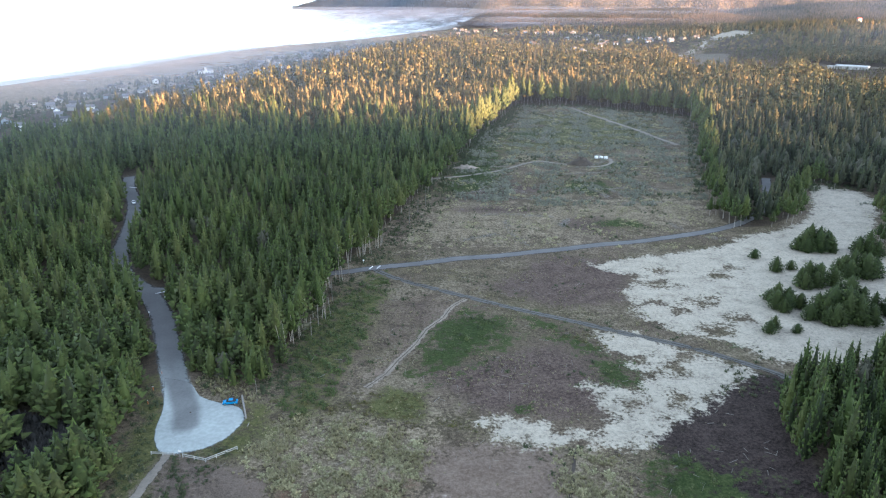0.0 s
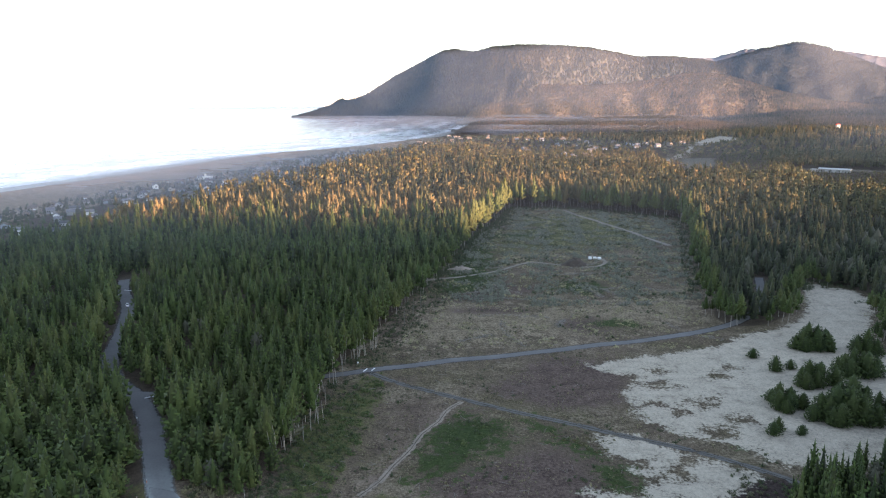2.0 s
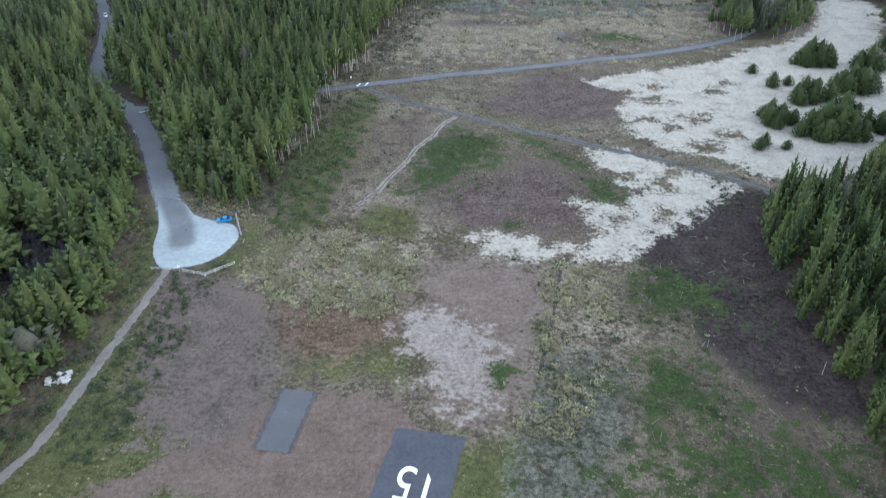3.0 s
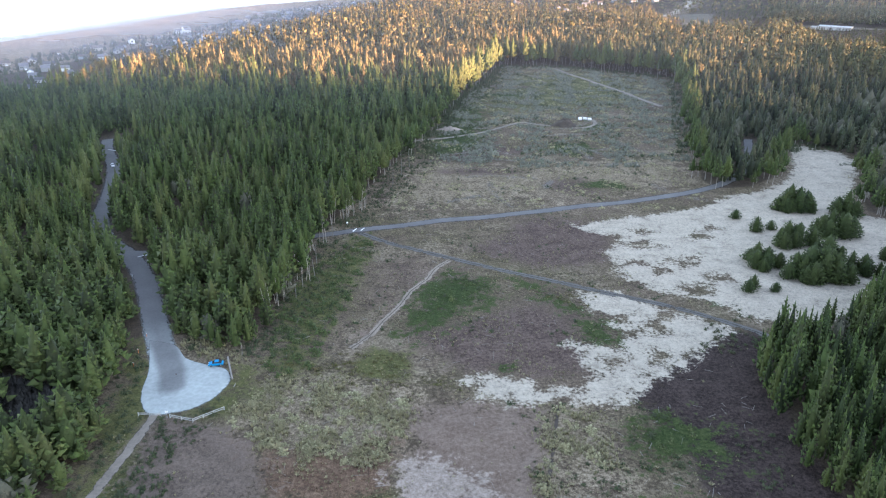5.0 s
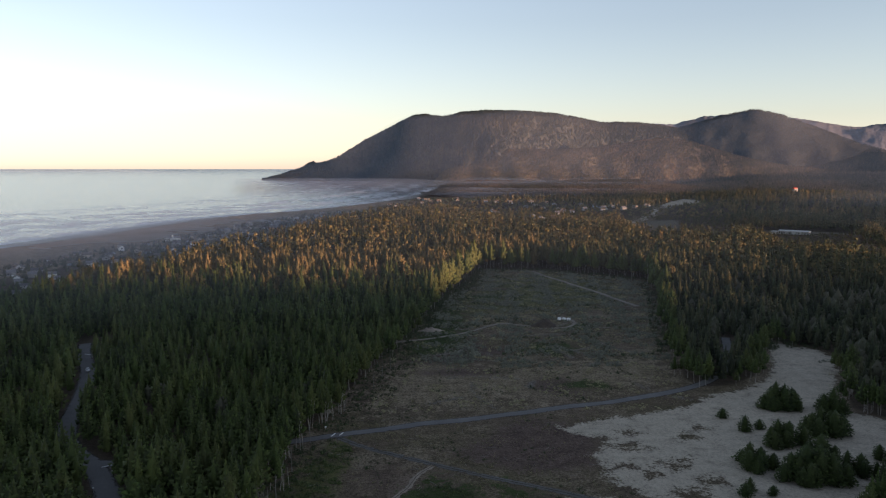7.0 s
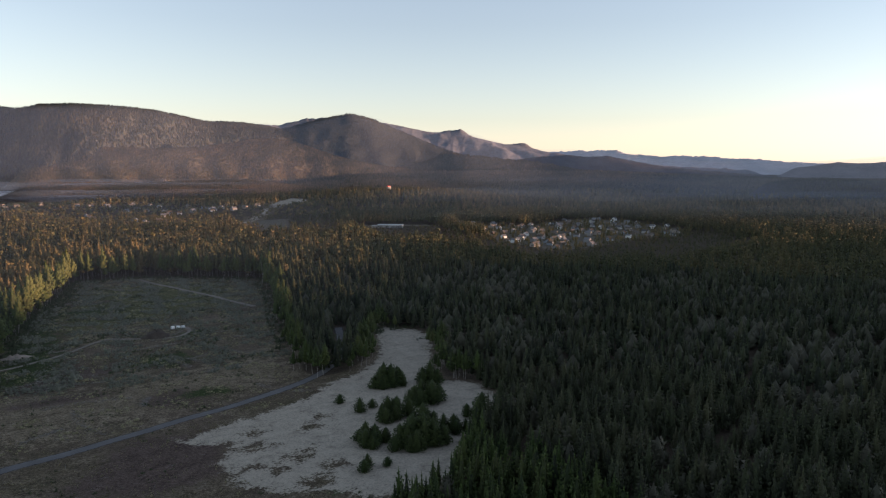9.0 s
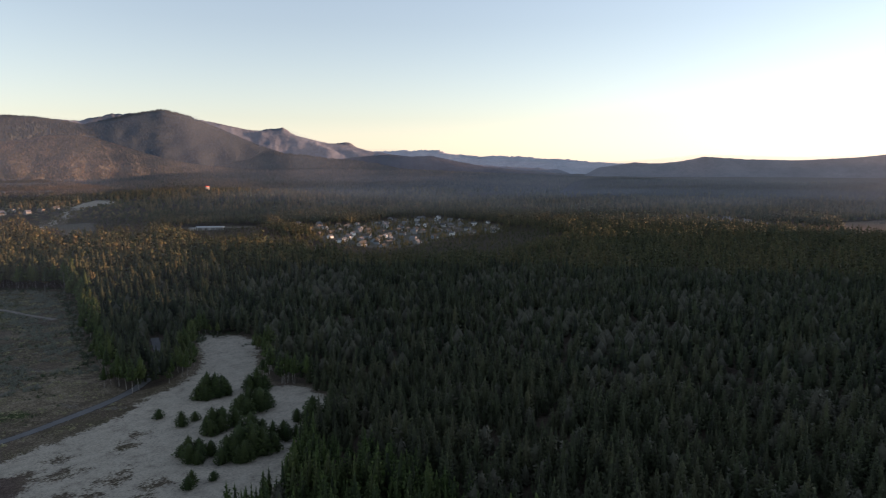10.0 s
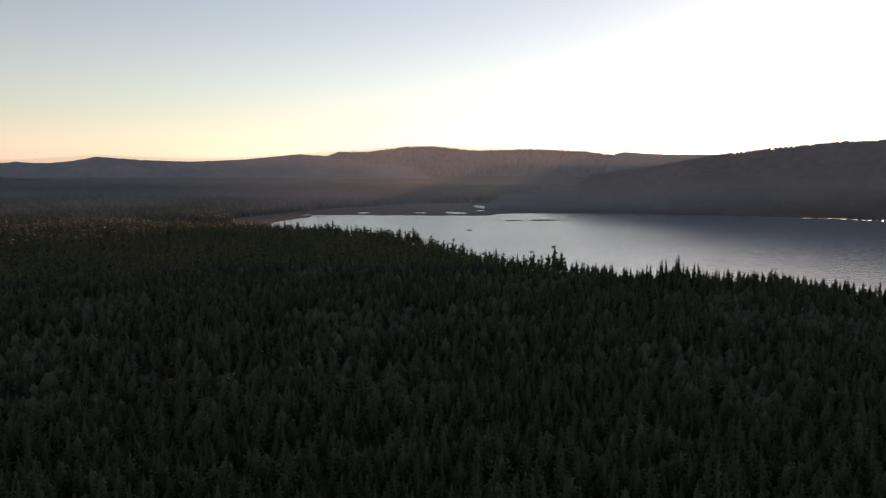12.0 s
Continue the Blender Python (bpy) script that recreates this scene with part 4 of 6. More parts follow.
# bushy pines standing on the open sand
SAND_PINES = [(145, 313, 4.5), (147, 295, 7), (155, 298, 4.2), (118, 234, 4.6), (121, 237, 5.2), (128, 234, 3.4), (175, 256, 2.2), (189, 258, 9), (194, 262, 10), (200, 259, 8), (186, 263, 6)]
CLUMPS = [(134, 258, 7, 8, 9.5, 9), (156, 279, 10, 7, 11, 9), (150, 246, 13, 8, 12.5, 19), (181, 291, 10, 6, 12, 10), (178, 323, 9, 6, 13, 11), (199, 318, 6, 6, 12, 6), (160, 262, 8, 6, 10, 8), (168, 250, 8, 5, 9, 6)]
clump_rng = random.Random(58)
for x, y, wx, wy, h, n in CLUMPS:
    for k in range(n):
        q, a = math.sqrt((k + 0.3) / n), 2.4 * k + clump_rng.uniform(-0.4, 0.4)
        SAND_PINES.append((x + wx * q * math.cos(a), y + wy * q * math.sin(a), h * (1.0 - 0.45 * q) * clump_rng.uniform(0.8, 1.15)))
BUSHY = []
for k in range(5):
    tv, tt = conifer(150 + k, 380, 0.02, 0.34 + 0.06 * k, 0.135, 7, 4, 0.55)
    pine = thing("pine_tree", "bushy dark pine standing on pale sand", "tree", (0, 0, -500), group="pines on the sand")
    part("trunk", rod(bmesh.new(), (0, 0, -0.02), (0, 0, 0.8), 0.075, 0.02, 6), bark, pine)
    crown = triangles("crown", tv[:, :3], tt, needles, pine, np.full(len(tv), 0.04 * (k % 3)))
    attribute(crown, "tip_light", tv[:, 3] * 0.5)
    BUSHY.append(pine)
for j, (x, y, h) in enumerate(SAND_PINES):
    m = pose(x, y, height_at(x, y), 0, 0, 41 * j)
    if j < len(BUSHY):
        ob = BUSHY[j]
        ob.matrix_basis = m
    else:
        ob = copy_thing(BUSHY[j % len(BUSHY)], m)
    w = h * (0.46 if h < 5 else 0.33)
    ob.scale = (w * (1.3 + 0.1 * (j % 3)), w * (1.2 + 0.1 * (j % 4)), h * 1.1)

# tall spruces along the bay
X, Y, rng = scatter(400, 1500, -700, 320, 15, 59)
d = -inside(BAY, X, Y)
ok = (d > 8) & (d < 75) & (bearing(X, Y) > 72) & (bearing(X, Y) < 129) & (inside(FLATS, X, Y) < -15) & (rng.uniform(0, 1, len(X)) < 0.5)
X, Y = X[ok], Y[ok]
h = rng.uniform(10, 22, len(X))
grow("shore_spruces", X, Y, h, h * rng.uniform(0.12, 0.17, len(X)), [conifer(570 + k, 40, 0.12, 0.95, 0.25, 5, 3, 0.5) for k in range(8)], rng.uniform(0, 0.2, len(X)), needles, "tall dark spruces along the bay shore")

# bare stems under the edge trees
def stems(name, rows, mat, label, r0=0.16):
    V, T = [], []
    for x, y, h in rows:
        z, k = height_at(x, y), len(V)
        lx, ly = random.uniform(-0.08, 0.08) * h, random.uniform(-0.08, 0.08) * h
        for u, r in ((-0.02, r0), (1.0, r0 * 0.5)):
            for i in range(5):
                V.append((x + lx * u + r * math.cos(i * 1.257), y + ly * u + r * math.sin(i * 1.257), z + u * h * 0.62))
        T += [q for i in range(5) for q in ((k + i, k + (i + 1) % 5, k + 5 + i), (k + (i + 1) % 5, k + 5 + (i + 1) % 5, k + 5 + i))]
    return triangles(name, np.array(V), np.array(T), mat, None, None, label, category="tree trunks", kind="stuff")


rng = np.random.RandomState(63)
more = np.concatenate([EDGE[EDGE[:, 1] < 420] + np.column_stack([rng.uniform(-0.5, 3.2, (EDGE[:, 1] < 420).sum()), rng.uniform(-3, 3, (EDGE[:, 1] < 420).sum()), rng.uniform(-3, 1, (EDGE[:, 1] < 420).sum())]) for _ in range(2)])
more = more[(more[:, 1] < 345) & (wave(more[:, 0], more[:, 1], 16, 64) > -0.1)]
stems("edge_trunks", np.concatenate([EDGE, more]), pale_bark, "slender pale trunks along the forest edge", 0.11)

# the woods farther off
X, Y, rng = scatter(-700, 1700, -800, 1750, 8.6, 52)
az, D = bearing(X, Y), np.hypot(X, Y)
ok = wooded(X, Y) & (az > -36) & (az < 128) & (D >= np.where((az > 3) & (az < 22), 900, 760)) & (D < 1750)
ok &= rng.uniform(0, 1, len(X)) > 0.05 + 0.3 * smooth(500, 300, X - 0.15 * Y)
X, Y = X[ok], Y[ok]
hh = tall(X, Y) * rng.uniform(0.6, 1.3, len(X))
tint = np.clip(0.18 + 0.2 * rng.normal(0, 1, len(X)) + 0.2 * wave(X, Y, 160, 15), 0, 0.9)
low_kinds = [conifer(600 + k, 8, 0.30, 0.40 + 0.1 * (k % 4), 0.36, 4, 1, 0.55) for k in range(10)]
rr = hh * rng.uniform(0.20, 0.30, len(X))
b = (X > 260 + 0.15 * Y)
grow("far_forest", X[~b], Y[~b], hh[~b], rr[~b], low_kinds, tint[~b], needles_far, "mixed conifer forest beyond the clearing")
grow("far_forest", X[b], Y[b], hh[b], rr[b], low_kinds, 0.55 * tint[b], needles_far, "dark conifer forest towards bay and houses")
X, Y, rng = scatter(-700, 2600, -400, 2800, 19, 55)
az, D = bearing(X, Y), np.hypot(X, Y)
ok = wooded(X, Y) & (az > -20) & (az < 88) & (D >= 1750) & (D < 2750)
X, Y = X[ok], Y[ok]
hh = rng.uniform(12, 24, len(X)) * kept_low(X, Y)
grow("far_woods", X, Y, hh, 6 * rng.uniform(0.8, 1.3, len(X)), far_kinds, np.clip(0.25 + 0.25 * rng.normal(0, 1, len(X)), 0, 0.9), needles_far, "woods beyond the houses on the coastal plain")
X, Y, rng = scatter(-900, 6500, -2200, 5200, 46, 53)
az, D = bearing(X, Y), np.hypot(X, Y)
ok = wooded(X, Y) & (az > -20) & (az < 128) & ((D >= 2750) | (az > 88)) & (D >= 1750) & (D < 5600) & (wave(X, Y, 700, 17) > -0.55)
X, Y = X[ok], Y[ok]
hh = rng.uniform(14, 30, len(X))
tint = np.clip(0.25 + 0.25 * rng.normal(0, 1, len(X)), 0, 0.9)
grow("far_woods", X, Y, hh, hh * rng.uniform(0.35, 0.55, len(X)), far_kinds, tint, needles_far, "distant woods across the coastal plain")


# ---- mountains ----
def mountain(name, line, far, depth, mat, label, seed, rough=1.0, woods=0, leaves=None, swing=((0, 0), (1, 0)), size=1.0):
    az0, az1 = line[0][0], line[-1][0]
    n, m = int((az1 - az0) / 0.11) + 2, 24
    A = np.linspace(az0, az1, n)
    el = np.interp(A, [p[0] for p in line], [p[1] for p in line])
    el = np.convolve(np.pad(el, 1, mode="edge"), np.ones(3) / 3, "valid")
    back = np.interp(A, [p[0] for p in swing], [p[1] for p in swing])
    back = np.convolve(np.pad(back, 30, mode="edge"), np.hanning(63)[1:-1] / np.hanning(63).sum(), "valid")
    crest = EYE + (far + back) * np.tan(np.radians(el))
    crest = crest + rough * far * 0.00045 * (wave(A * 10, A * 0, 9, seed) + 0.6 * wave(A * 10, A * 0, 3.5, seed + 1) + 0.4 * wave(A * 10, A * 0, 1.6, seed + 5))
    wide = np.convolve(np.pad(crest, 40, mode="edge"), np.ones(81) / 81, "valid")
    u = np.linspace(0, 1.35, m)
    AA, UU = np.meshgrid(A, u)
    top = np.clip(UU, 0, 1) ** 9
    crest = wide[None] * (1 - top) + crest[None] * top
    spur = wave(AA * 10 + 26 * UU, AA * 4 - 30 * UU, 42, seed + 6) + 0.5 * wave(AA * 10 - 34 * UU, UU * 44, 19, seed + 7)
    R = far + back[None] - depth * (1 - UU) + 0.010 * far * spur * rough * np.clip(1.15 - UU, 0, 1)
    up = np.where(UU <= 1, smooth(-0.12, 1.0, UU) ** 1.15 * 1.03 - 0.03, np.clip(1 - (UU - 1) * 1.6, 0, 1))
    gully = wave(AA * far * 0.0175 + 0.5 * R, R * 0.7, 900, seed + 2) * 0.035 + wave(AA * far * 0.0175 - 0.4 * R, R * 0.6, 330, seed + 3) * 0.022 + wave(AA * far * 0.0175, R, 120, seed + 4) * 0.008
    H = np.maximum(crest, 20) * np.clip(up + gully * np.sin(np.clip(UU, 0, 1) * 3.1416) * rough, 0, 1.0)
    H = H * smooth(az0, az0 + (1.6 if az0 > -5 else 0.8), AA) * smooth(az1, az1 - 2.0, AA) - 3
    X, Y = R * np.sin(np.radians(AA)), R * np.cos(np.radians(AA))
    P, _ = spot(X, Y, H)
    i = (np.arange(m - 1)[:, None] * n + np.arange(n - 1)[None]).ravel()
    ob = triangles(name, P.reshape(-1, 3), np.stack([i, i + n, i + n + 1, i + 1], -1), mat, None, None, label, category="mountain", kind="structure")
    soften(ob)
    if woods:
        rng = np.random.RandomState(seed)
        w = int(woods * 0.25)
        f, g = rng.uniform(0, n - 1.01, woods), np.concatenate([rng.uniform(0, (m - 1) / 1.35, woods - w), np.full(w, (m - 1) / 1.35 - 0.05)])
        i0, j0 = g.astype(int), f.astype(int)
        a, b = (g - i0)[:, None], (f - j0)[:, None]
        Q = (P[i0, j0] * (1 - a) + P[i0 + 1, j0] * a) * (1 - b) + (P[i0, j0 + 1] * (1 - a) + P[i0 + 1, j0 + 1] * a) * b
        tv, tt = core(rng, 4, 1, 0.0, 0.8, 1.0)
        tv, tt = np.array(tv), np.array(tt)
        h = rng.uniform(8, 16, woods) * size
        h = h * smooth(0, 0.07, f / (n - 1)) * smooth(1, 0.93, f / (n - 1))
        blotch = np.clip(0.30 + 0.30 * rng.normal(0, 1, woods) + 0.46 * wave(Q[:, 0], Q[:, 1] + 2.5 * Q[:, 2], 420, seed + 8) + 0.22 * wave(Q[:, 0], Q[:, 1] + 2.5 * Q[:, 2], 130, seed + 9), 0, 1)
        V = tv[None] * np.stack([h * 0.30, h * 0.30, h], -1)[:, None, :] + (Q - h[:, None] * [0, 0, 0.42])[:, None, :]
        T = (tt[None] + (np.arange(woods) * len(tv))[:, None, None]).reshape(-1, 3)
        triangles("mountain_woods", V.reshape(-1, 3), T, leaves or mat, None, np.repeat(blotch, len(tv)), "wooded mountain slope with conifers and bare alders", category="forest", kind="stuff")
    return P


def slope_material(name, dark, light):
    m, tree, b = material(name, 0.95)
    b.inputs["Specular IOR Level"].default_value = 0.05
    where = tree.nodes.new("ShaderNodeTexCoord").outputs["Object"]
    f = calc(tree, "MULTIPLY", calc(tree, "ADD", noise_node(tree, 0.05, 5, 0.7, where), noise_node(tree, 0.006, 4, 0.6, where)), 0.5)
    tree.links.new(ramp(tree, f, [(0.36, dark), (0.64, light)]), b.inputs["Base Color"])
    bump(tree, b, noise_node(tree, 0.06, 4, 0.7, where), 0.7, 6.0)
    return m


mixed_slopes = foliage("mixed_mountain_woods", (0.026, 0.036, 0.031), (0.050, 0.063, 0.046), (0.088, 0.080, 0.054))
# Darker trees for the rear mountain: its shade is put into the colour.
shaded_woods = foliage("shaded_mountain_trees", (0.030, 0.038, 0.036), (0.046, 0.054, 0.048), (0.056, 0.058, 0.050))
rust_slopes = foliage("alder_and_spruce_woods", (0.034, 0.040, 0.023), (0.082, 0.078, 0.043), (0.165, 0.120, 0.076))
head_woods = slope_material("wooded_headland_slopes", (0.038, 0.044, 0.042), (0.068, 0.068, 0.060))
# Warm pale stops put the backlit haze into the ridge's base colour.
dawn_woods = slope_material("hazed_ridge_woods", (0.085, 0.074, 0.072), (0.150, 0.126, 0.116))
# Darker copy of the slope colours, standing for the rear mountain's shade.
shaded_slopes = slope_material("shaded_slopes", (0.032, 0.038, 0.037), (0.054, 0.058, 0.054))
# Blue-grey stops put distance haze into the hills' base colour.
hill_woods = slope_material("hazed_hill_woods", (0.050, 0.050, 0.056), (0.095, 0.092, 0.100))
foot_woods = slope_material("mixed_foothill_woods", (0.058, 0.056, 0.042), (0.150, 0.125, 0.088))
# The next three are lightened more, with far haze painted into them.
hazy_woods = slope_material("hazed_far_woods", (0.115, 0.114, 0.128), (0.205, 0.198, 0.210))
hazy_rock = slope_material("hazed_mountain_rock", (0.34, 0.35, 0.39), (0.48, 0.48, 0.52))
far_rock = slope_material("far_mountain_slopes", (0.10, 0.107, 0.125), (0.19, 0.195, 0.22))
HEADLAND = mountain("headland", [(-11.3, -0.95), (-10.7, -0.76), (-10.2, -0.64), (-9.3, -0.38), (-8.3, -0.12), (-7.7, 0.26), (-7.4, 0.42), (-7.0, 0.2), (-6.3, 0.20), (-5.8, 0.33), (-4.7, 1.21), (-3.3, 2.08), (-1.4, 3.03), (0.5, 4.02), (1.5, 4.12), (2.8, 3.86), (4.3, 4.23), (6.2, 4.38), (8.9, 4.33), (11.1, 4.17), (13.3, 3.78), (15.1, 3.37), (17.8, 3.34),
                      (20.0, 3.05), (22.7, 2.33), (25.5, 1.3), (28.0, 0.3), (31, -0.6)], 6000, 1500, head_woods, "wooded headland mountain falling to the sea", 71, 1.0, 32000, mixed_slopes, ((-11.3, 2600), (-5, 2300), (-1, 1300), (3, 300), (7, 0), (11, 400), (15, 1100), (20, 1600), (31, 1600)), 1.5)
mountain("mountain", [(15.0, 1.6), (17.8, 2.57), (20.0, 2.78), (21.8, 3.21), (23.7, 3.76), (26.1, 4.22), (27.8, 3.79), (29.9, 2.91), (32.9, 1.60), (34.9, 0.96), (38.0, 0.3), (44, -0.4), (52, -0.8)], 8000, 1900, shaded_slopes, "dark wooded mountain behind the headland", 72, 0.8, 14000, shaded_woods)
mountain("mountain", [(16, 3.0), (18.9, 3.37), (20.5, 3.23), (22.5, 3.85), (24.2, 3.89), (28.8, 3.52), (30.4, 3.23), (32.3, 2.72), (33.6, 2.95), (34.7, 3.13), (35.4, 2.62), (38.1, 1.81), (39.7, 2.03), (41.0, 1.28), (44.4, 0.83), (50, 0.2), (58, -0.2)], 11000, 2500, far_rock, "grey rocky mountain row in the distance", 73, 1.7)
mountain("mountain", [(38, 1.0), (41.2, 1.27), (44.4, 1.36), (45.5, 1.42), (47.0, 1.33), (48.0, 1.0), (49.3, 0.95), (50.1, 0.62), (51.1, 1.0), (52.2, 0.86), (53.1, 0.95), (55.2, 0.66), (56.5, 0.74), (58, 0.5), (60.0, 0.35), (66, 0.2)], 17000, 3500, hazy_rock, "pale jagged mountains on the horizon", 74, 2.2)
mountain("hills", [(58, -0.1), (60.1, 0.12), (62.0, 0.43), (64.2, 0.25), (67.1, 0.84), (70.0, 0.62), (73.1, 0.50), (77.2, 0.71), (81.4, 1.19), (83.4, 1.07), (87, 0.6), (92, 0.0)], 12000, 2600, hazy_woods, "long wooded ridge beyond the plain", 75, 0.6)
mountain("hills", [(78, -0.3), (81.9, 0.45), (84.5, 1.33), (86.7, 1.35), (89.8, 1.78), (92.1, 1.82), (95.2, 1.47), (99.7, 1.64), (104.0, 1.45), (106.2, 1.15), (109.1, 0.45), (113, -0.3)], 7400, 2000, hazy_woods, "broad wooded ridge beyond the bay", 76, 0.6, 9000, mixed_slopes, ((78, 9000), (106, 9000), (113, 9000)))
mountain("hills", [(104.5, 0.8), (105.6, 1.25), (106.8, 1.50), (109.9, 1.30), (112.3, 1.30), (114.7, 1.3), (119, 1.2)], 4800, 900, hazy_woods, "far hills under the rising sun", 77, 0.5)
# Past bearing 124 the ridge is unseen, raised there to shade the clearing.
mountain("hills", [(96.0, -2.1), (97.9, -1.95), (100.6, -1.44), (104.5, -0.34), (109.4, 0.40), (114.1, 1.30), (115.8, 1.52), (119.8, 1.93), (121.9, 2.15), (124.2, 2.13), (127, 2.8), (131, 3.6), (138, 4.2), (150, 4.6), (165, 4.6), (180, 4.2)], 3000, 900, dawn_woods, "dark wooded ridge across the bay hiding the sun", 78, 0.5, 12000)
mountain("foothills", [(1.5, -0.9), (4, 0.3), (7.7, 1.40), (9.7, 1.43), (11.7, 1.37), (14.6, 1.49), (16.5, 1.75), (18.5, 2.11), (20.1, 2.21), (21.7, 1.98), (23.7, 1.31), (25.8, 0.63), (27.9, 0.20), (30.1, -0.06), (34, -0.5)], 5300, 900, foot_woods, "alder-brown lower slope of the mountain in first sun", 81, 0.7, 20000, rust_slopes)
mountain("foothills", [(28, -0.5), (31.0, 0.29), (32.3, 0.64), (33.4, 1.26), (34.5, 1.09), (36.3, 0.91), (38.1, 0.64), (39.9, 0.55), (41.7, 0.29), (43.5, -0.07), (46, -0.6)], 5600, 700, foot_woods, "logged hill golden in the low sun", 82, 1.2, 7000, rust_slopes)
mountain("foothills", [(36, 0.1), (40, 0.8), (43.0, 1.05), (44.6, 0.88), (46.1, 0.95), (48.4, 0.48), (50.5, 0.08), (52.7, -0.15), (57, -0.5), (62, -0.9)], 6400, 900, hill_woods, "dark wooded ridge before the far mountains", 83, 0.7, 9000, mixed_slopes, ((0, 0), (1, 0)), 0.4)
mountain("foothills", [(1.1, -2.3), (1.8, -1.9), (2.8, -1.45), (4.8, -1.07), (8.4, -1.08), (11.0, -1.17), (14.8, -0.99), (18, -0.95), (21, -1.3), (25, -1.8)], 3300, 560, foot_woods, "low wooded rise at the headland's foot in mist", 84, 0.6, 16000, rust_slopes)
mountain("foothills", [(16, -1.6), (22.4, -0.9), (28, -0.45), (32.7, -0.2), (36.3, -0.1), (39.4, -0.1), (44.4, -0.2), (53.1, -0.55), (60, -0.8), (68.6, -1.04), (75, -1.4)], 4700, 1500, foot_woods, "low wooded foothills catching the first sun", 79, 0.8, 26000, rust_slopes)
mountain("foothills", [(56, -1.2), (61.1, -0.80), (64.4, -1.02), (69.2, -1.03), (69.9, -0.90), (70.7, -1.28), (75.1, -1.30), (77.6, -1.05), (81.0, -1.22), (83.6, -1.02), (86.2, -1.38), (88.9, -1.72), (93.4, -1.45), (97.0, -1.68), (98.8, -1.95), (104, -2.1)], 3300, 600, hill_woods, "low dark wooded rise behind the mud flats", 80, 0.6, 14000, mixed_slopes, ((0, 0), (1, 0)), 1.25)


# ---- things in the clearing ----
def prism(bm, profile, width, bevel=0.0):
    """A side profile (x, z) pulled out to a width along y."""
    lo = [bm.verts.new((x, -width / 2, z)) for x, z in profile]
    hi = [bm.verts.new((x, width / 2, z)) for x, z in profile]
    n = len(profile)
    bm.faces.new(lo)
    bm.faces.new(hi[::-1])
    for i in range(n):
        bm.faces.new((lo[i], hi[i], hi[(i + 1) % n], lo[(i + 1) % n]))
    bmesh.ops.recalc_face_normals(bm, faces=bm.faces)
    if bevel:
        bmesh.ops.bevel(bm, geom=list(bm.edges), offset=bevel, segments=2, affect="EDGES", profile=0.6)
    return bm


glass = plain("dark_window_glass", (0.03, 0.035, 0.04), 0.08, 0, 1, 0.1)
tyre_rubber = plain("tyre_rubber", (0.025, 0.025, 0.025), 0.9)
steel = plain("wheel_alloy", (0.5, 0.5, 0.52), 0.35, 0.9)
lamp_glass = plain("headlight_glass", (0.75, 0.75, 0.72), 0.15)
red_glass = plain("tail_light_glass", (0.35, 0.02, 0.02), 0.2)


def car(name, label, where, turn, paint, pickup=False):
    ob = thing(name, label, "car", where, turn)
    if pickup:
        body = [(-2.7, 0.45), (2.6, 0.45), (2.7, 0.75), (2.6, 1.05), (1.2, 1.12), (-0.6, 1.12), (-2.7, 1.10)]
        cabin = [(-0.75, 1.10), (1.35, 1.10), (0.6, 1.78), (-0.6, 1.80)]
    else:
        body = [(-2.15, 0.30), (2.1, 0.28), (2.25, 0.55), (2.1, 0.82), (1.1, 0.95), (-1.6, 1.0), (-2.2, 0.92), (-2.28, 0.55)]
        cabin = [(-1.75, 0.96), (1.15, 0.93), (0.35, 1.42), (-0.9, 1.44)]
    part("body", prism(bmesh.new(), body, 1.80, 0.09), paint, ob)
    top = part("cabin", prism(bmesh.new(), cabin, 1.56, 0.07), glass, ob, "dark glazed cabin")
    roof = part("roof", box(bmesh.new(), (cabin[2][0] + cabin[3][0]) / 2, 0, cabin[2][1] + 0.02, cabin[2][0] - cabin[3][0], 1.42, 0.06, 0.02), paint, ob)
    for x in (-1.45, 1.42):
        for y in (-0.84, 0.84):
            w = part("wheel", rod(bmesh.new(), (x, y - 0.11, 0.33), (x, y + 0.11, 0.33), 0.33, None, 16), tyre_rubber, ob)
            part("rim", rod(bmesh.new(), (x, y - 0.125, 0.33), (x, y + 0.125, 0.33), 0.20, None, 10), steel, w)
    for y in (-0.62, 0.62):
        part("headlight", box(bmesh.new(), 2.16, y, 0.68, 0.16, 0.36, 0.16, 0.03), lamp_glass, ob)
        part("tail_light", box(bmesh.new(), -2.22 if not pickup else -2.68, y, 0.78, 0.10, 0.30, 0.18, 0.02), red_glass, ob)
        part("mirror", box(bmesh.new(), 0.75, y * 1.62, 1.0, 0.12, 0.18, 0.12, 0.02), paint, ob)
    part("bumper", box(bmesh.new(), 2.2, 0, 0.42, 0.14, 1.7, 0.2, 0.04), tyre_rubber, ob)
    return ob


car("sedan_car", "bright turquoise blue sedan parked on gravel", (-63.5, 186.2, height_at(-63.5, 186.2) + 0.14), radians(188), plain("turquoise_car_paint", (0.012, 0.21, 0.42), 0.25, 0.2, 2, 0.05))
car("pickup_truck", "white pickup truck on the asphalt road", (-181, 404, height_at(-181, 404) + 0.12), radians(115), plain("white_car_paint", (0.75, 0.75, 0.75), 0.3, 0, 2, 0.05), True)

fence_wood = plain("weathered_white_fence_wood", (0.350, 0.350, 0.322), 0.85, 0, 3, 0.25)


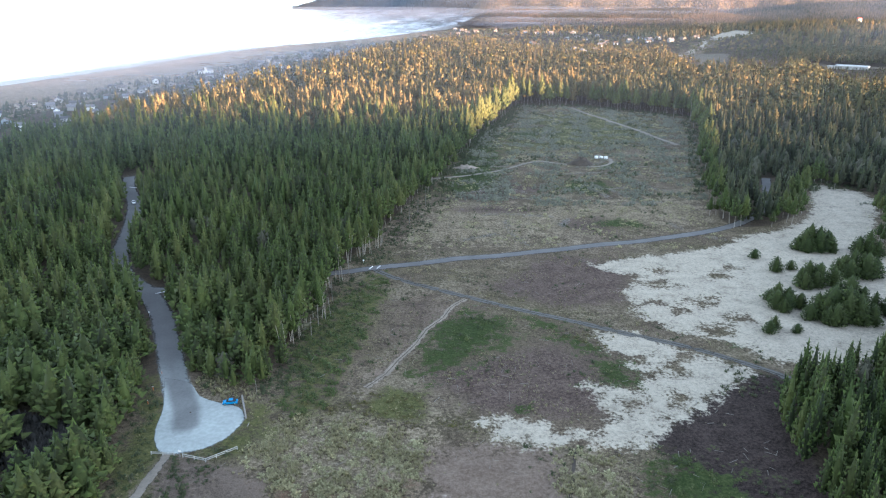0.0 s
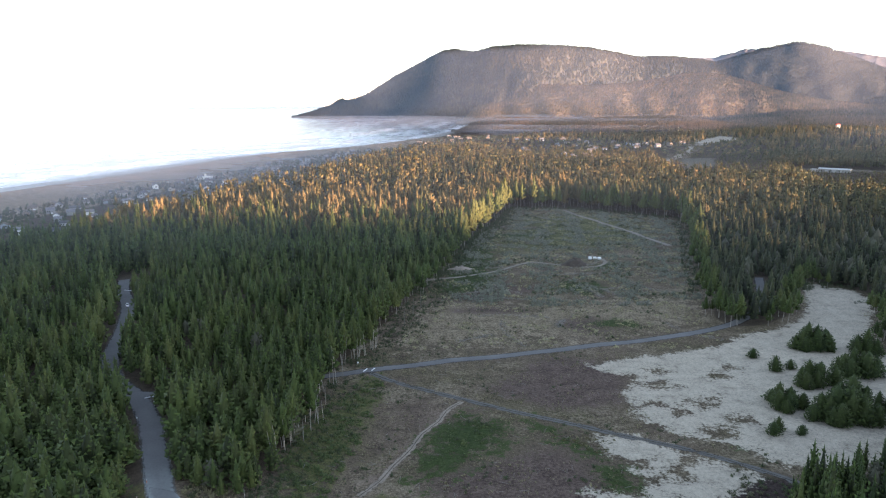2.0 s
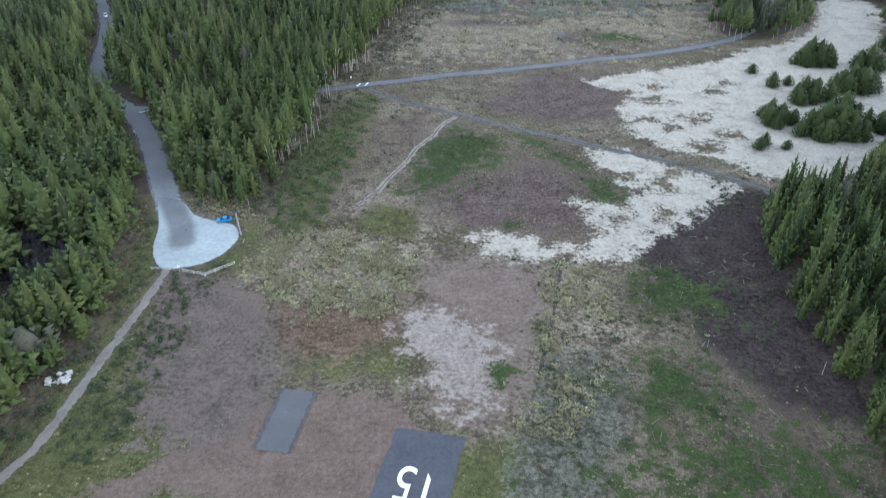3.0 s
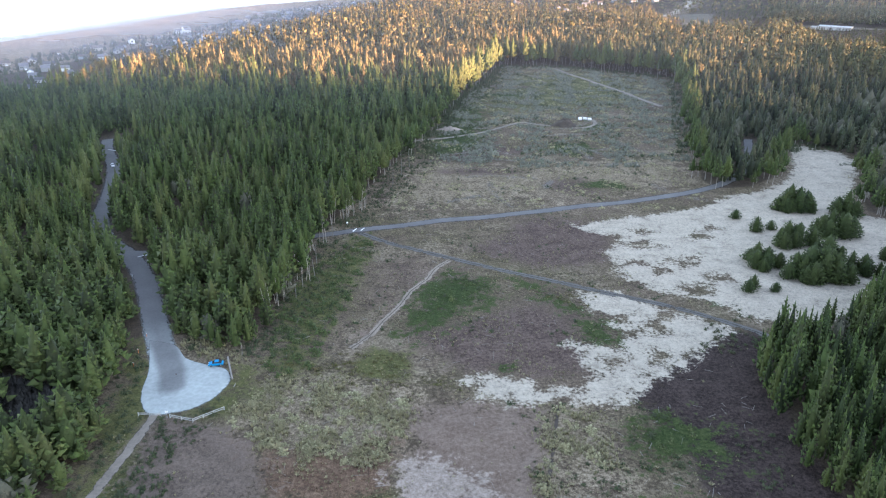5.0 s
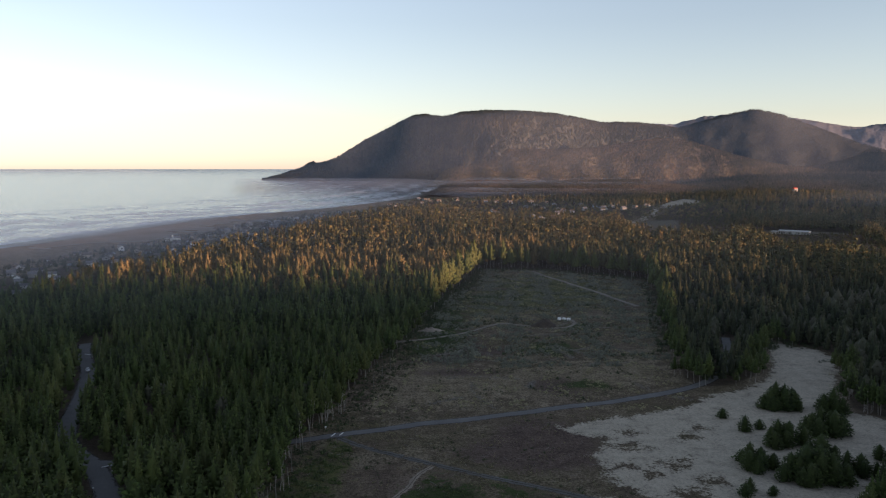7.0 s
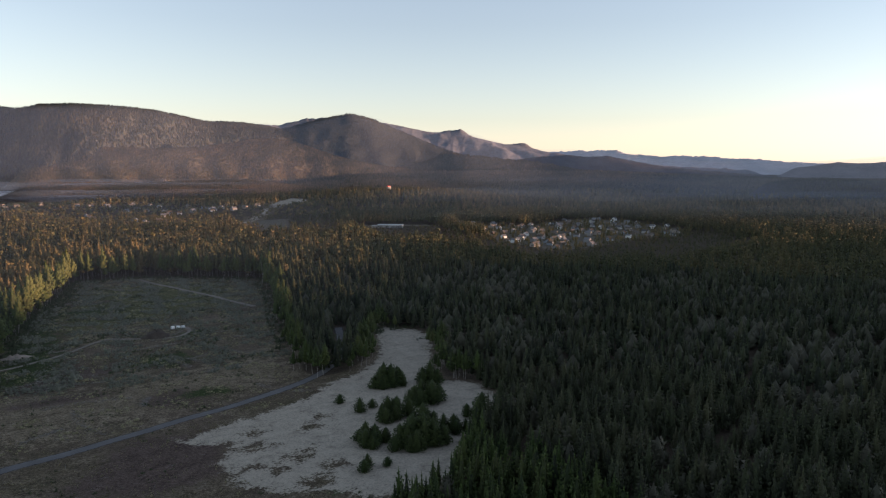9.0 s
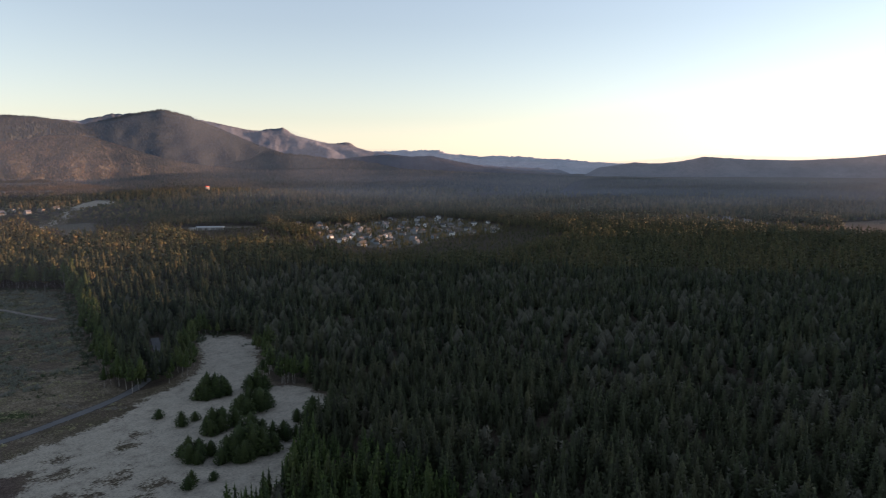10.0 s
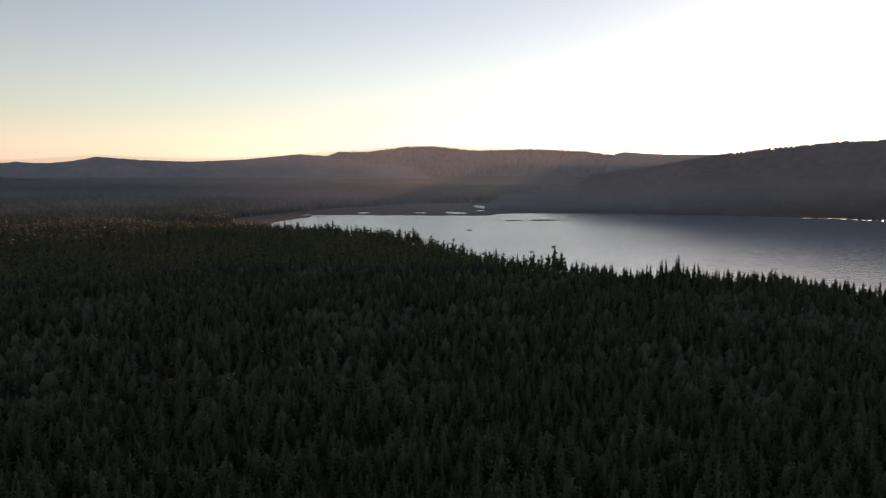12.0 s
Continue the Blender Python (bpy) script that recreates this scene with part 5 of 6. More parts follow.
def fence(pts, rails, label, high=1.05, gap=3.0):
    ob = thing("fence", label, "fence", (pts[0][0], pts[0][1], height_at(*pts[0])), group="fences round the gravel lot")
    x0, y0, z0 = ob.matrix_world.translation
    posts = []
    for (ax, ay), (bx, by) in zip(pts, pts[1:]):
        n = max(1, round(math.hypot(bx - ax, by - ay) / gap))
        seg = [(ax + (bx - ax) * i / n, ay + (by - ay) * i / n) for i in range(n + 1)]
        posts += seg if not posts else seg[1:]
    at = [Vector((x - x0, y - y0, height_at(x, y) - z0)) for x, y in posts]
    for p in at:
        part("post", box(bmesh.new(), p.x, p.y, p.z + high / 2 - 0.1, 0.20, 0.20, high + 0.3, 0.02), fence_wood, ob)
    for a, b in zip(at, at[1:]):
        for r in rails:
            part("rail", rod(bmesh.new(), a + Vector((0, 0, r)), b + Vector((0, 0, r + random.uniform(-0.03, 0.03))), 0.10, 0.09, 5), fence_wood, ob)
    return ob


fence([(-77.4, 161), (-71.2, 160.4)], (0.95, 0.55), "pale wooden gate bar across the track")
fence([(-68.6, 159.8), (-62, 157.8), (-55.2, 163.2)], (1.0, 0.5), "weathered two-rail fence at the lot's end")
log = thing("log_barrier", "bleached log lying along the gravel lot", "log", (-61, 190, height_at(-61, 190)))
part("log", rod(bmesh.new(), (0, 0, 0.45), (4.4, -12.2, 0.45), 0.34, 0.24, 9), dead_wood, log)
for k in (0.15, 0.5, 0.88):
    part("support", box(bmesh.new(), 4.4 * k, -12.2 * k, 0.12, 0.5, 0.5, 0.35, 0.03), bark, log)
part("post", rod(bmesh.new(), (5.6, -13.4, -0.2), (5.9, -16.6, 0.6), 0.14, 0.12, 7), dead_wood, log)


def marker(x, y, h, paint, label):
    ob = thing("marker_post", label, "post", (x, y, height_at(x, y)), group="marker posts")
    part("post", rod(bmesh.new(), (0, 0, -0.2), (0, 0, h), 0.09, 0.08, 8), paint, ob)
    part("cap", rod(bmesh.new(), (0, 0, h), (0, 0, h + 0.12), 0.12, 0.04, 8), white_paint, ob)


orange_paint = plain("orange_post_paint", (0.45, 0.15, 0.05), 0.7)
for x, y in ((-90.5, 204), (-89.5, 194), (-88, 186)):
    marker(x, y, 1.2, orange_paint, "short orange marker post beside gravel")

# white trailers by the loop track
trailer_skin = plain("white_trailer_panels", (0.78, 0.78, 0.77), 0.5, 0, 1, 0.06)
for x, y, t, l in ((114.4, 526, 0.10, 2.5), (117.8, 525, -0.08, 2.4), (121.0, 524, 0.05, 2.4)):
    ob = thing("storage_tank", "white box-shaped tank on bare ground", "tank", (x, y, height_at(x, y)), t, group="white tanks")
    part("body", box(bmesh.new(), 0, 0, 1.15, l, 2.0, 1.6, 0.25), trailer_skin, ob)
    for sx in (-1, 1):
        part("skid", box(bmesh.new(), 0, sx * 0.8, 0.18, l * 0.95, 0.25, 0.4, 0.03), steel, ob)
    part("hatch", rod(bmesh.new(), (0, 0, 1.94), (0, 0, 2.15), 0.4, 0.4, 12), steel, ob)

earth = plain("dark_heaped_earth", (0.066, 0.053, 0.042), 0.95, 0, 0.5, 0.4)


def heap(name, x, y, rx, ry, h, mat, label, category, seed, rows=9, cols=26):
    rng = np.random.RandomState(seed)
    A, U = np.meshgrid(np.linspace(0, 6.283, cols, endpoint=False), np.linspace(1, 0, rows))
    w = 1 + 0.14 * np.sin(A * 3 + seed) + 0.08 * np.sin(A * 7 + seed * 2) + rng.uniform(-0.05, 0.05, A.shape)
    px, py = x + np.cos(A) * U * rx * w, y + np.sin(A) * U * ry * w
    pz = land(px, py) - 0.15 + h * (1 - U ** 1.3) * (1 + 0.25 * wave(px, py, 4, seed))
    V = np.stack([px, py, pz], -1).reshape(-1, 3)
    Q = [(j * cols + i, j * cols + (i + 1) % cols, (j + 1) * cols + (i + 1) % cols, (j + 1) * cols + i) for j in range(rows - 1) for i in range(cols)]
    return soften(triangles(name, V, Q, mat, None, None, label, category=category))


heap("earth_mound", 100, 508, 9.5, 6.5, 5.6, earth, "heap of dark earth inside the loop track", "mound", 5)
heap("sand_bank", 16, 494, 9, 3.5, 2.6, plain("pale_cut_bank", (0.25, 0.21, 0.175), 0.95, 0, 0.5, 0.3), "pale eroded bank beside the dirt track", "bank", 6)

# pale slabs beside the south track
slab_mat = plain("pale_concrete_slabs", (0.40, 0.37, 0.34), 0.9, 0, 1.5, 0.2)
rub = thing("slab_pile", "pile of pale broken slabs beside the track", "rubble", (-84, 118, height_at(-84, 118)))
rng = random.Random(7)
for i in range(16):
    bm = box(bmesh.new(), rng.uniform(-2.6, 2.6), rng.uniform(-1.8, 1.8), 0.25 + 0.35 * (i % 3), rng.uniform(0.9, 2.0), rng.uniform(0.7, 1.4), rng.uniform(0.25, 0.5), 0.05, rng.uniform(0, 3))
    part("slab", bm, slab_mat, rub)


def snag(x, y, h, seed, label="bleached dead tree trunk with broken branches", arms=7):
    rng = random.Random(seed)
    ob = thing("dead_tree", label, "dead tree", (x, y, height_at(x, y)), group="dead trees")
    top = (rng.uniform(-0.05, 0.05) * h, rng.uniform(-0.05, 0.05) * h, h)
    part("trunk", rod(bmesh.new(), (0, 0, -0.3), top, 0.011 * h + 0.05, 0.04, 7), dead_wood, ob)
    for i in range(arms):
        u = rng.uniform(0.35, 0.95)
        a, l = rng.uniform(0, 6.28), h * rng.uniform(0.06, 0.16) * (1.3 - u)
        p = Vector(top) * u
        part("branch", rod(bmesh.new(), p, p + Vector((math.cos(a) * l, math.sin(a) * l, l * rng.uniform(-0.2, 0.5))), 0.05 + 0.003 * h, 0.02, 4), dead_wood, ob)


SNAGS = [(103, 671, 15), (139, 571, 9), (150, 662, 13), (238, 691, 24), (-10, 401, 11), (-14, 384, 10), (-18, 366, 9), (226, 705, 18), (62, 640, 8),
         (-44, 262, 9), (-45, 250, 10), (-46, 240, 9), (-47, 231, 8), (-41, 291, 9), (-37, 312, 8), (-30, 335, 9), (-57, 192, 5), (20, 188, 3), (-6, 199, 2.5), (88, 118, 4)]
for i, (x, y, h) in enumerate(SNAGS):
    snag(x, y, h, i)

# fallen stems lying about
def slash(name, n, seed, label):
    rng = np.random.RandomState(seed)
    X, Y = rng.uniform(-60, 240, n * 5), rng.uniform(90, 790, n * 5)
    ok = (inside(CLEARING, X, Y) > 3)
    for line, w in ((ROAD_MID, 5), (TRACK_LOW, 4), (TRACK_UP, 4), (TRACK_SOUTH, 4), (RUNWAY, 10)):
        ok &= along(line, X, Y) > w
    ok &= np.max([inside(p, X, Y) for p in (APRON, RED_SOIL, BLEACHED)], 0) < 1
    ok &= (along([(-30, 114.5), (-33, 97.5)], X, Y) > 7) & (inside(LOT, X, Y) < -3) & ((X < 80) | (Y > 370) | (Y < 200)) & (wave(X, Y, 45, seed) > -0.35)
    X, Y = X[ok][:n], Y[ok][:n]
    L, a, r = rng.uniform(0.8, 3.5, len(X)), rng.uniform(0, 6.28, len(X)), rng.uniform(0.02, 0.06, len(X))
    dx, dy = np.cos(a) * L / 2, np.sin(a) * L / 2
    V, T = [], []
    Z0, Z1 = land(X - dx, Y - dy) + 0.12, land(X + dx, Y + dy) + rng.uniform(0.1, 0.6, len(X))
    for i in range(len(X)):
        k = len(V)
        ox, oy = -math.sin(a[i]) * r[i], math.cos(a[i]) * r[i]
        for s, z in ((-1, Z0[i]), (1, Z1[i])):
            x, y = X[i] + s * dx[i], Y[i] + s * dy[i]
            V += [(x + ox, y + oy, z), (x - ox, y - oy, z), (x, y, z + r[i] * 1.7)]
        T += [(k, k + 2, k + 5), (k, k + 5, k + 3), (k + 2, k + 1, k + 4), (k + 2, k + 4, k + 5), (k, k + 1, k + 2), (k + 3, k + 5, k + 4)]
    triangles(name, np.array(V), np.array(T), dead_wood, None, None, label, category="dead wood", kind="stuff")


slash("fallen_branches", 1100, 61, "bleached branches and logging slash on the clearing")


# brush heaped in rows after logging
def windrows(n, seed):
    rng = np.random.RandomState(seed)
    V, T = [], []
    while n > 0:
        x, y, a, r = rng.uniform(-20, 200), rng.uniform(335, 730), rng.uniform(0, 6.28), rng.uniform(25, 70)
        if inside(CLEARING, x, y) < 12:
            continue
        n -= 1
        t = rng.uniform(a, a + rng.uniform(0.5, 1.0), 150)
        X, Y = x + (np.cos(t) - math.cos(a)) * r + rng.normal(0, 1.1, len(t)), y + (np.sin(t) - math.sin(a)) * r + rng.normal(0, 0.8, len(t))
        keep = (inside(CLEARING, X, Y) > 4) & (along(TRACK_UP, X, Y) > 4) & (along(ROAD_MID, X, Y) > 6) & (along(TRACK_FAR, X, Y) > 5)
        X, Y = X[keep], Y[keep]
        Z = land(X, Y)
        for px, py, pz in zip(X, Y, Z):
            l, b, w = rng.uniform(0.7, 2.4), rng.uniform(0, 3.14), rng.uniform(0.03, 0.08)
            dx, dy, lift, k = math.cos(b) * l / 2, math.sin(b) * l / 2, rng.uniform(0.1, 0.7), len(V)
            for s, z in ((-1, 0.05), (1, lift)):
                V += [(px + s * dx - dy / l * w, py + s * dy + dx / l * w, pz + z), (px + s * dx + dy / l * w, py + s * dy - dx / l * w, pz + z), (px + s * dx, py + s * dy, pz + z + w * 1.6)]
            T += [(k, k + 2, k + 5), (k, k + 5, k + 3), (k + 2, k + 1, k + 4), (k + 2, k + 4, k + 5), (k, k + 1, k + 2), (k + 3, k + 5, k + 4)]
    triangles("brush_windrows", np.array(V), np.array(T), dead_wood, None, None, "grey brush heaped in curved rows on the clearing", category="dead wood", kind="stuff")


windrows(34, 65)


# low growth
def patch(n, seed, area, size, need, kinds, mat, name, label, tall_by=1.0):
    rng = np.random.RandomState(seed)
    X, Y = rng.uniform(area[0], area[1], n * 6), rng.uniform(area[2], area[3], n * 6)
    ok = need(X, Y) > rng.uniform(0, 1, len(X))
    for line, w in ((ROAD_MID, 4.2), (ROAD_WEST, 6.5), (TRACK_LOW, 2.6), (TRACK_UP, 3), (TRACK_SOUTH, 2.6), (PATH_SAND, 2.0), (RUNWAY, 8.5), (TRACK_FAR, 4), ([(-30, 114.5), (-33, 97.5)], 6)):
        ok &= along(line, X, Y) > w
    ok &= inside(LOT, X, Y) < -1.5
    X, Y = X[ok][:n], Y[ok][:n]
    h = size * rng.lognormal(0, 0.35, len(X))
    t = np.clip(rng.normal(0.3 if mat is straw else 0.12, 0.25, len(X)), 0, 1)
    ob = grow(name, X, Y, h * tall_by, h * rng.uniform(0.5, 0.9, len(X)), kinds, t, mat, label, 0.08)
    ob["category"] = "undergrowth"
    return ob


def blades(seed):
    """A tussock: thin blades arching out of one foot."""
    rng = np.random.RandomState(seed)
    V, T = [], []
    for i in range(10):
        a, k, out, w = i * 2.399 + rng.uniform(-0.3, 0.3), len(V), rng.uniform(0.25, 0.95), rng.uniform(0.10, 0.2)
        c, s = math.cos(a), math.sin(a)
        V += [(c * 0.1 * out - s * w, s * 0.1 * out + c * w, 0), (c * 0.1 * out + s * w, s * 0.1 * out - c * w, 0), (c * out, s * out, 1.05 - 0.6 * out + rng.uniform(-0.1, 0.1))]
        T.append((k, k + 1, k + 2))
    return np.array(V), np.array(T)


def sandy(X, Y):
    a = inside([(65, 302), (111, 319), (158, 347), (204, 380), (240, 452), (258, 430), (222, 352), (212, 272), (172, 244), (129, 207), (85, 234), (74, 270)], X, Y)
    b = inside([(11, 177), (43, 169), (48, 190), (62, 196), (52, 234), (65, 236), (102, 206), (66, 176), (51, 163), (22, 166)], X, Y)
    return np.maximum(a, b)


grass_kinds = [blades(k) for k in range(6)]
bush_kinds = [template(700 + k, 7, 0.0, 0.40, 0.38, 0.25, 4, 1, 0.8) for k in range(8)]
MOSSY = DARK_MOSS + [[(-8, 205), (-4, 238), (8, 252), (24, 244), (22, 229), (4, 210)], [(54, 214), (62, 214), (66, 195), (52, 194)], [(34, 246), (50, 226), (54, 216), (40, 232)],
         [(-49, 237), (-36, 277), (-26, 295), (-25, 265), (-31, 222), (-34, 204), (-37, 181), (-47, 181)], [(55, 147), (64, 154), (73, 147), (64, 140)], [(8, 470), (24, 600), (50, 700), (40, 540), (36, 440), (0, 430)]]
open_land = lambda X, Y: (inside(CLEARING, X, Y) > 1) * smooth(3, -4, sandy(X, Y)) * (0.1 + 0.9 * smooth(3, -3, np.maximum(inside(APRON, X, Y), inside(PALE_BARE, X, Y))))
dry_land = lambda X, Y: open_land(X, Y) * (0.06 + 0.94 * smooth(3, -2, np.max([inside(p, X, Y) for p in MOSSY + [BURNT, RED_SOIL]], 0)))
patch(16000, 81, (-95, 250, 60, 460), 0.50, lambda X, Y: dry_land(X, Y) * (0.15 + 0.85 * smooth(0.0, 0.6, wave(X, Y, 38, 91))), grass_kinds, straw, "dune_grass", "tussocks of straw-coloured dune grass", 0.9)
patch(7000, 82, (-30, 250, 440, 800), 0.7, lambda X, Y: dry_land(X, Y) * (0.15 + 0.85 * smooth(-0.1, 0.5, wave(X, Y, 50, 92))), grass_kinds, straw, "dune_grass", "straw tussocks in the far clearing", 0.8)
patch(7500, 83, (-60, 48, 98, 185), 0.75, lambda X, Y: open_land(X, Y) * smooth(-5, 3, np.max([inside(p, X, Y) for p in [HUMMOCK] + STRAW_BANKS], 0)) * (0.08 + 0.92 * smooth(-0.2, 0.45, wave(X, Y, 13, 89))), grass_kinds, straw, "dune_grass", "pale tufted grass on low dunes", 1.0)
patch(2400, 84, (-60, 250, 195, 800), 0.75, lambda X, Y: open_land(X, Y) * smooth(0.1, 0.6, wave(X, Y, 42, 93)), bush_kinds, shrub_leaf, "low_scrub", "low dark scrub across the clearing", 0.9)
patch(1500, 79, (-60, 260, 420, 815), 1.7, lambda X, Y: (np.abs(inside(CLEARING, X, Y) + 1) < 9) * (Y > 430) * 1.0, bush_kinds, shrub_leaf, "low_scrub", "tall scrub under the trees at the clearing's end", 1.0)
patch(3000, 85, (-60, 110, 190, 800), 1.1, lambda X, Y: (inside(CLEARING, X, Y) > -5) * smooth(24, 2, inside(CLEARING, X, Y)) * (X < 120), bush_kinds, shrub_leaf, "low_scrub", "green brambles along the forest edge", 0.8)
patch(500, 86, (20, 100, 70, 165), 0.8, lambda X, Y: open_land(X, Y) * smooth(-0.2, 0.5, wave(X, Y, 30, 94)), bush_kinds, shrub_leaf, "low_scrub", "dark green scrub beside the dunes", 0.8)
patch(900, 99, (-10, 230, 420, 790), 1.3, lambda X, Y: open_land(X, Y) * smooth(0.25, 0.6, wave(X, Y, 55, 90)), bush_kinds, shrub_leaf, "low_scrub", "green broom thickets in the far clearing", 0.9)
patch(4200, 87, (-30, 250, 400, 800), 1.5, lambda X, Y: open_land(X, Y) * smooth(-0.2, 0.4, wave(X, Y, 45, 95)), bush_kinds, grey_scrub, "bare_scrub", "grey leafless scrub in the far clearing", 0.9)
patch(900, 88, (70, 258, 200, 452), 0.35, lambda X, Y: (sandy(X, Y) > 0) * smooth(0.2, 0.7, wave(X, Y, 26, 96)), grass_kinds, straw, "dune_grass", "sparse grass on pale sand", 0.7)
patch(3400, 98, (-50, 80, 90, 700), 0.7, lambda X, Y: np.max([smooth(-4, 3, inside(p, X, Y)) for p in MOSSY], 0) * (0.3 + 0.7 * smooth(-0.3, 0.3, wave(X, Y, 14, 99))), bush_kinds, bramble, "low_scrub", "low green brambles and broom", 0.7)
patch(800, 73, (-52, -22, 178, 298), 0.95, lambda X, Y: (inside(MOSSY[6], X, Y) > -2) * smooth(-0.1, 0.4, wave(X, Y, 7, 85)), bush_kinds, bramble, "low_scrub", "dense dark brambles beside the pines", 0.8)
patch(4500, 76, (-20, 240, 325, 800), 0.8, lambda X, Y: open_land(X, Y) * smooth(0.0, 0.45, wave(X, Y, 26, 84)), bush_kinds, dune_shrub, "dune_shrub", "pale tufted clumps across the far clearing", 0.7)
patch(2100, 75, (-56, 48, 98, 180), 0.78, lambda X, Y: smooth(-3, 3, np.max([inside(p, X, Y) for p in [HUMMOCK] + STRAW_BANKS], 0)) * smooth(0.0, 0.4, wave(X, Y, 9, 87)), bush_kinds, dune_shrub, "dune_shrub", "pale grey-green clumps on low dunes", 0.75)
OLIVE = [[(-27, 191), (-8, 192), (-5, 181), (-9, 174), (-25, 177), (-32, 184)], [(-52, 188), (-34, 190), (-27, 181), (-33, 174), (-47, 175)], [(-4, 178), (8, 178), (12, 171), (0, 173)], [(44, 236), (60, 230), (56, 222), (46, 226)]]
patch(1500, 74, (-54, 62, 170, 240), 0.55, lambda X, Y: np.max([smooth(-3, 2, inside(p, X, Y)) for p in OLIVE], 0) * smooth(-0.4, 0.3, wave(X, Y, 8, 86)), bush_kinds, olive_heath, "low_heath", "mossy olive-green heath on the clearing", 0.6)
patch(420, 89, (-96, -50, 95, 215), 1.0, lambda X, Y: (along(TRACK_SOUTH + LOT[:4], X, Y) < 16) * 0.8 * (inside(CLEARING, X, Y) > -3), bush_kinds, shrub_leaf, "low_scrub", "scrub between the track and pines", 0.8)
patch(260, 90, (-82, -55, 186, 205), 0.9, lambda X, Y: (along([(-78, 203), (-66, 193), (-58, 188)], X, Y) < 5) * 0.9, grass_kinds, straw, "dune_grass", "tawny bracken beside the gravel lot", 1.0)

patch(700, 78, (10, 44, 60, 128), 0.6, lambda X, Y: (inside(SAGE, X, Y) > -2) * 0.9, bush_kinds, alder, "bare_scrub", "grey-green dune scrub beside the ditch", 0.7)
patch(500, 77, (-42, -6, 125, 148), 0.5, lambda X, Y: (inside(RUST_FERN, X, Y) > -2) * 0.9, grass_kinds, rust_fern, "dead_bracken", "rust-brown dead bracken on the hummock", 0.8)

thicket_kinds = [template(560 + k, 40, 0.1, 0.35, 0.16, 0.30, 5, 2, 0.55) for k in range(4)]
patch(110, 97, (-130, -93, 150, 181), 2.6, lambda X, Y: (inside([(-128, 179), (-114, 177), (-103, 172), (-95, 164), (-100, 153), (-109, 151)], X, Y) > 0) * 1.0, thicket_kinds, dark_twigs, "bare_thicket", "leafless grey thicket in a gap of the pines", 1.0)

# runway number, read from the far end
text = bpy.data.curves.new("runway_number", "FONT")
text.body, text.size, text.align_x, text.align_y, text.extrude = "15", 12.2, "CENTER", "CENTER", 0.01
text.materials.append(white_paint)
num = new("runway_number", text)
num.matrix_world = pose(-3.8, 89.3, height_at(-3.8, 89.3) + 0.16, 0, 0, 180 - 13.7)
num.scale = (0.72, 1.0, 1.0)
tagged(num, "worn white painted runway number", "marking", kind="structure")

# road marks and signs
for a, b, w in (((-117.5, 269.5), (-112.5, 273), 0.25), ((-33.0, 297.2), (-31.6, 300.6), 0.6), ((-29.5, 298.0), (-28.2, 301.4), 0.5), ((-200, 444), (-192, 440), 0.5)):
    strip("road_marking", [a, ((a[0] + b[0]) / 2, (a[1] + b[1]) / 2), b], w, white_paint, "worn white painted bar across the road", 0.17, 1.0)
sign_face = plain("white_sign_panel", (0.7, 0.7, 0.68), 0.5)
for x, y, t in ((-104.5, 268, 0.3), (-111, 247, -0.4), (-36, 304, 0.2), (-110.5, 262, 1.0), (-69.4, 159.9, 0.0)):
    ob = thing("road_sign", "small white sign on a thin post", "sign", (x, y, height_at(x, y)), t, group="road signs")
    part("post", rod(bmesh.new(), (0, 0, -0.2), (0, 0, 2.2), 0.05, 0.05, 6), steel, ob)
    part("panel", box(bmesh.new(), 0, -0.06, 1.9, 0.75, 0.04, 0.6, 0.01), sign_face, ob)

# mud bars in the bay
mud_mat = plain("wet_tidal_mud", (0.055, 0.045, 0.038), 0.55, 0, 0.05, 0.3)
for k, (x, y, rx, ry) in enumerate([(1720, -330, 20, 45), (1700, -250, 10, 26), (1420, -120, 4, 9)]):
    P, sc = spot(x, y, WATER)
    A = np.linspace(0, 6.283, 24, endpoint=False)
    V = np.array([(P[0] + sc * rx * u * math.cos(a) * (1 + 0.2 * math.sin(3 * a + k)), P[1] + sc * ry * u * math.sin(a), P[2] + 1.2 * (1 - u) + (0.05 if u < 1 else -0.3)) for u in (1.0, 0.7, 0.3, 0.02) for a in A])
    Q = [(j * 24 + i, j * 24 + (i + 1) % 24, (j + 1) * 24 + (i + 1) % 24, (j + 1) * 24 + i) for j in range(3) for i in range(24)]
    soften(triangles("mud_bar", V, Q, mud_mat, None, None, "low dark mud bar in the calm bay", category="mud bar", group="mud bars"))

# ---- houses ----
HOUSE_WALLS = [plain("house_wall_paint", c, 0.8, 0, 0.3, 0.1) for c in ((0.40, 0.39, 0.37), (0.25, 0.245, 0.235), (0.21, 0.175, 0.14), (0.24, 0.265, 0.29), (0.36, 0.32, 0.27), (0.72, 0.72, 0.70))]
HOUSE_ROOFS = [plain("shingle_roof", c, 0.85, 0, 0.6, 0.2) for c in ((0.085, 0.085, 0.09), (0.125, 0.108, 0.092), (0.165, 0.165, 0.17), (0.10, 0.082, 0.066))]
TRIM = plain("white_house_trim", (0.68, 0.68, 0.66), 0.6)


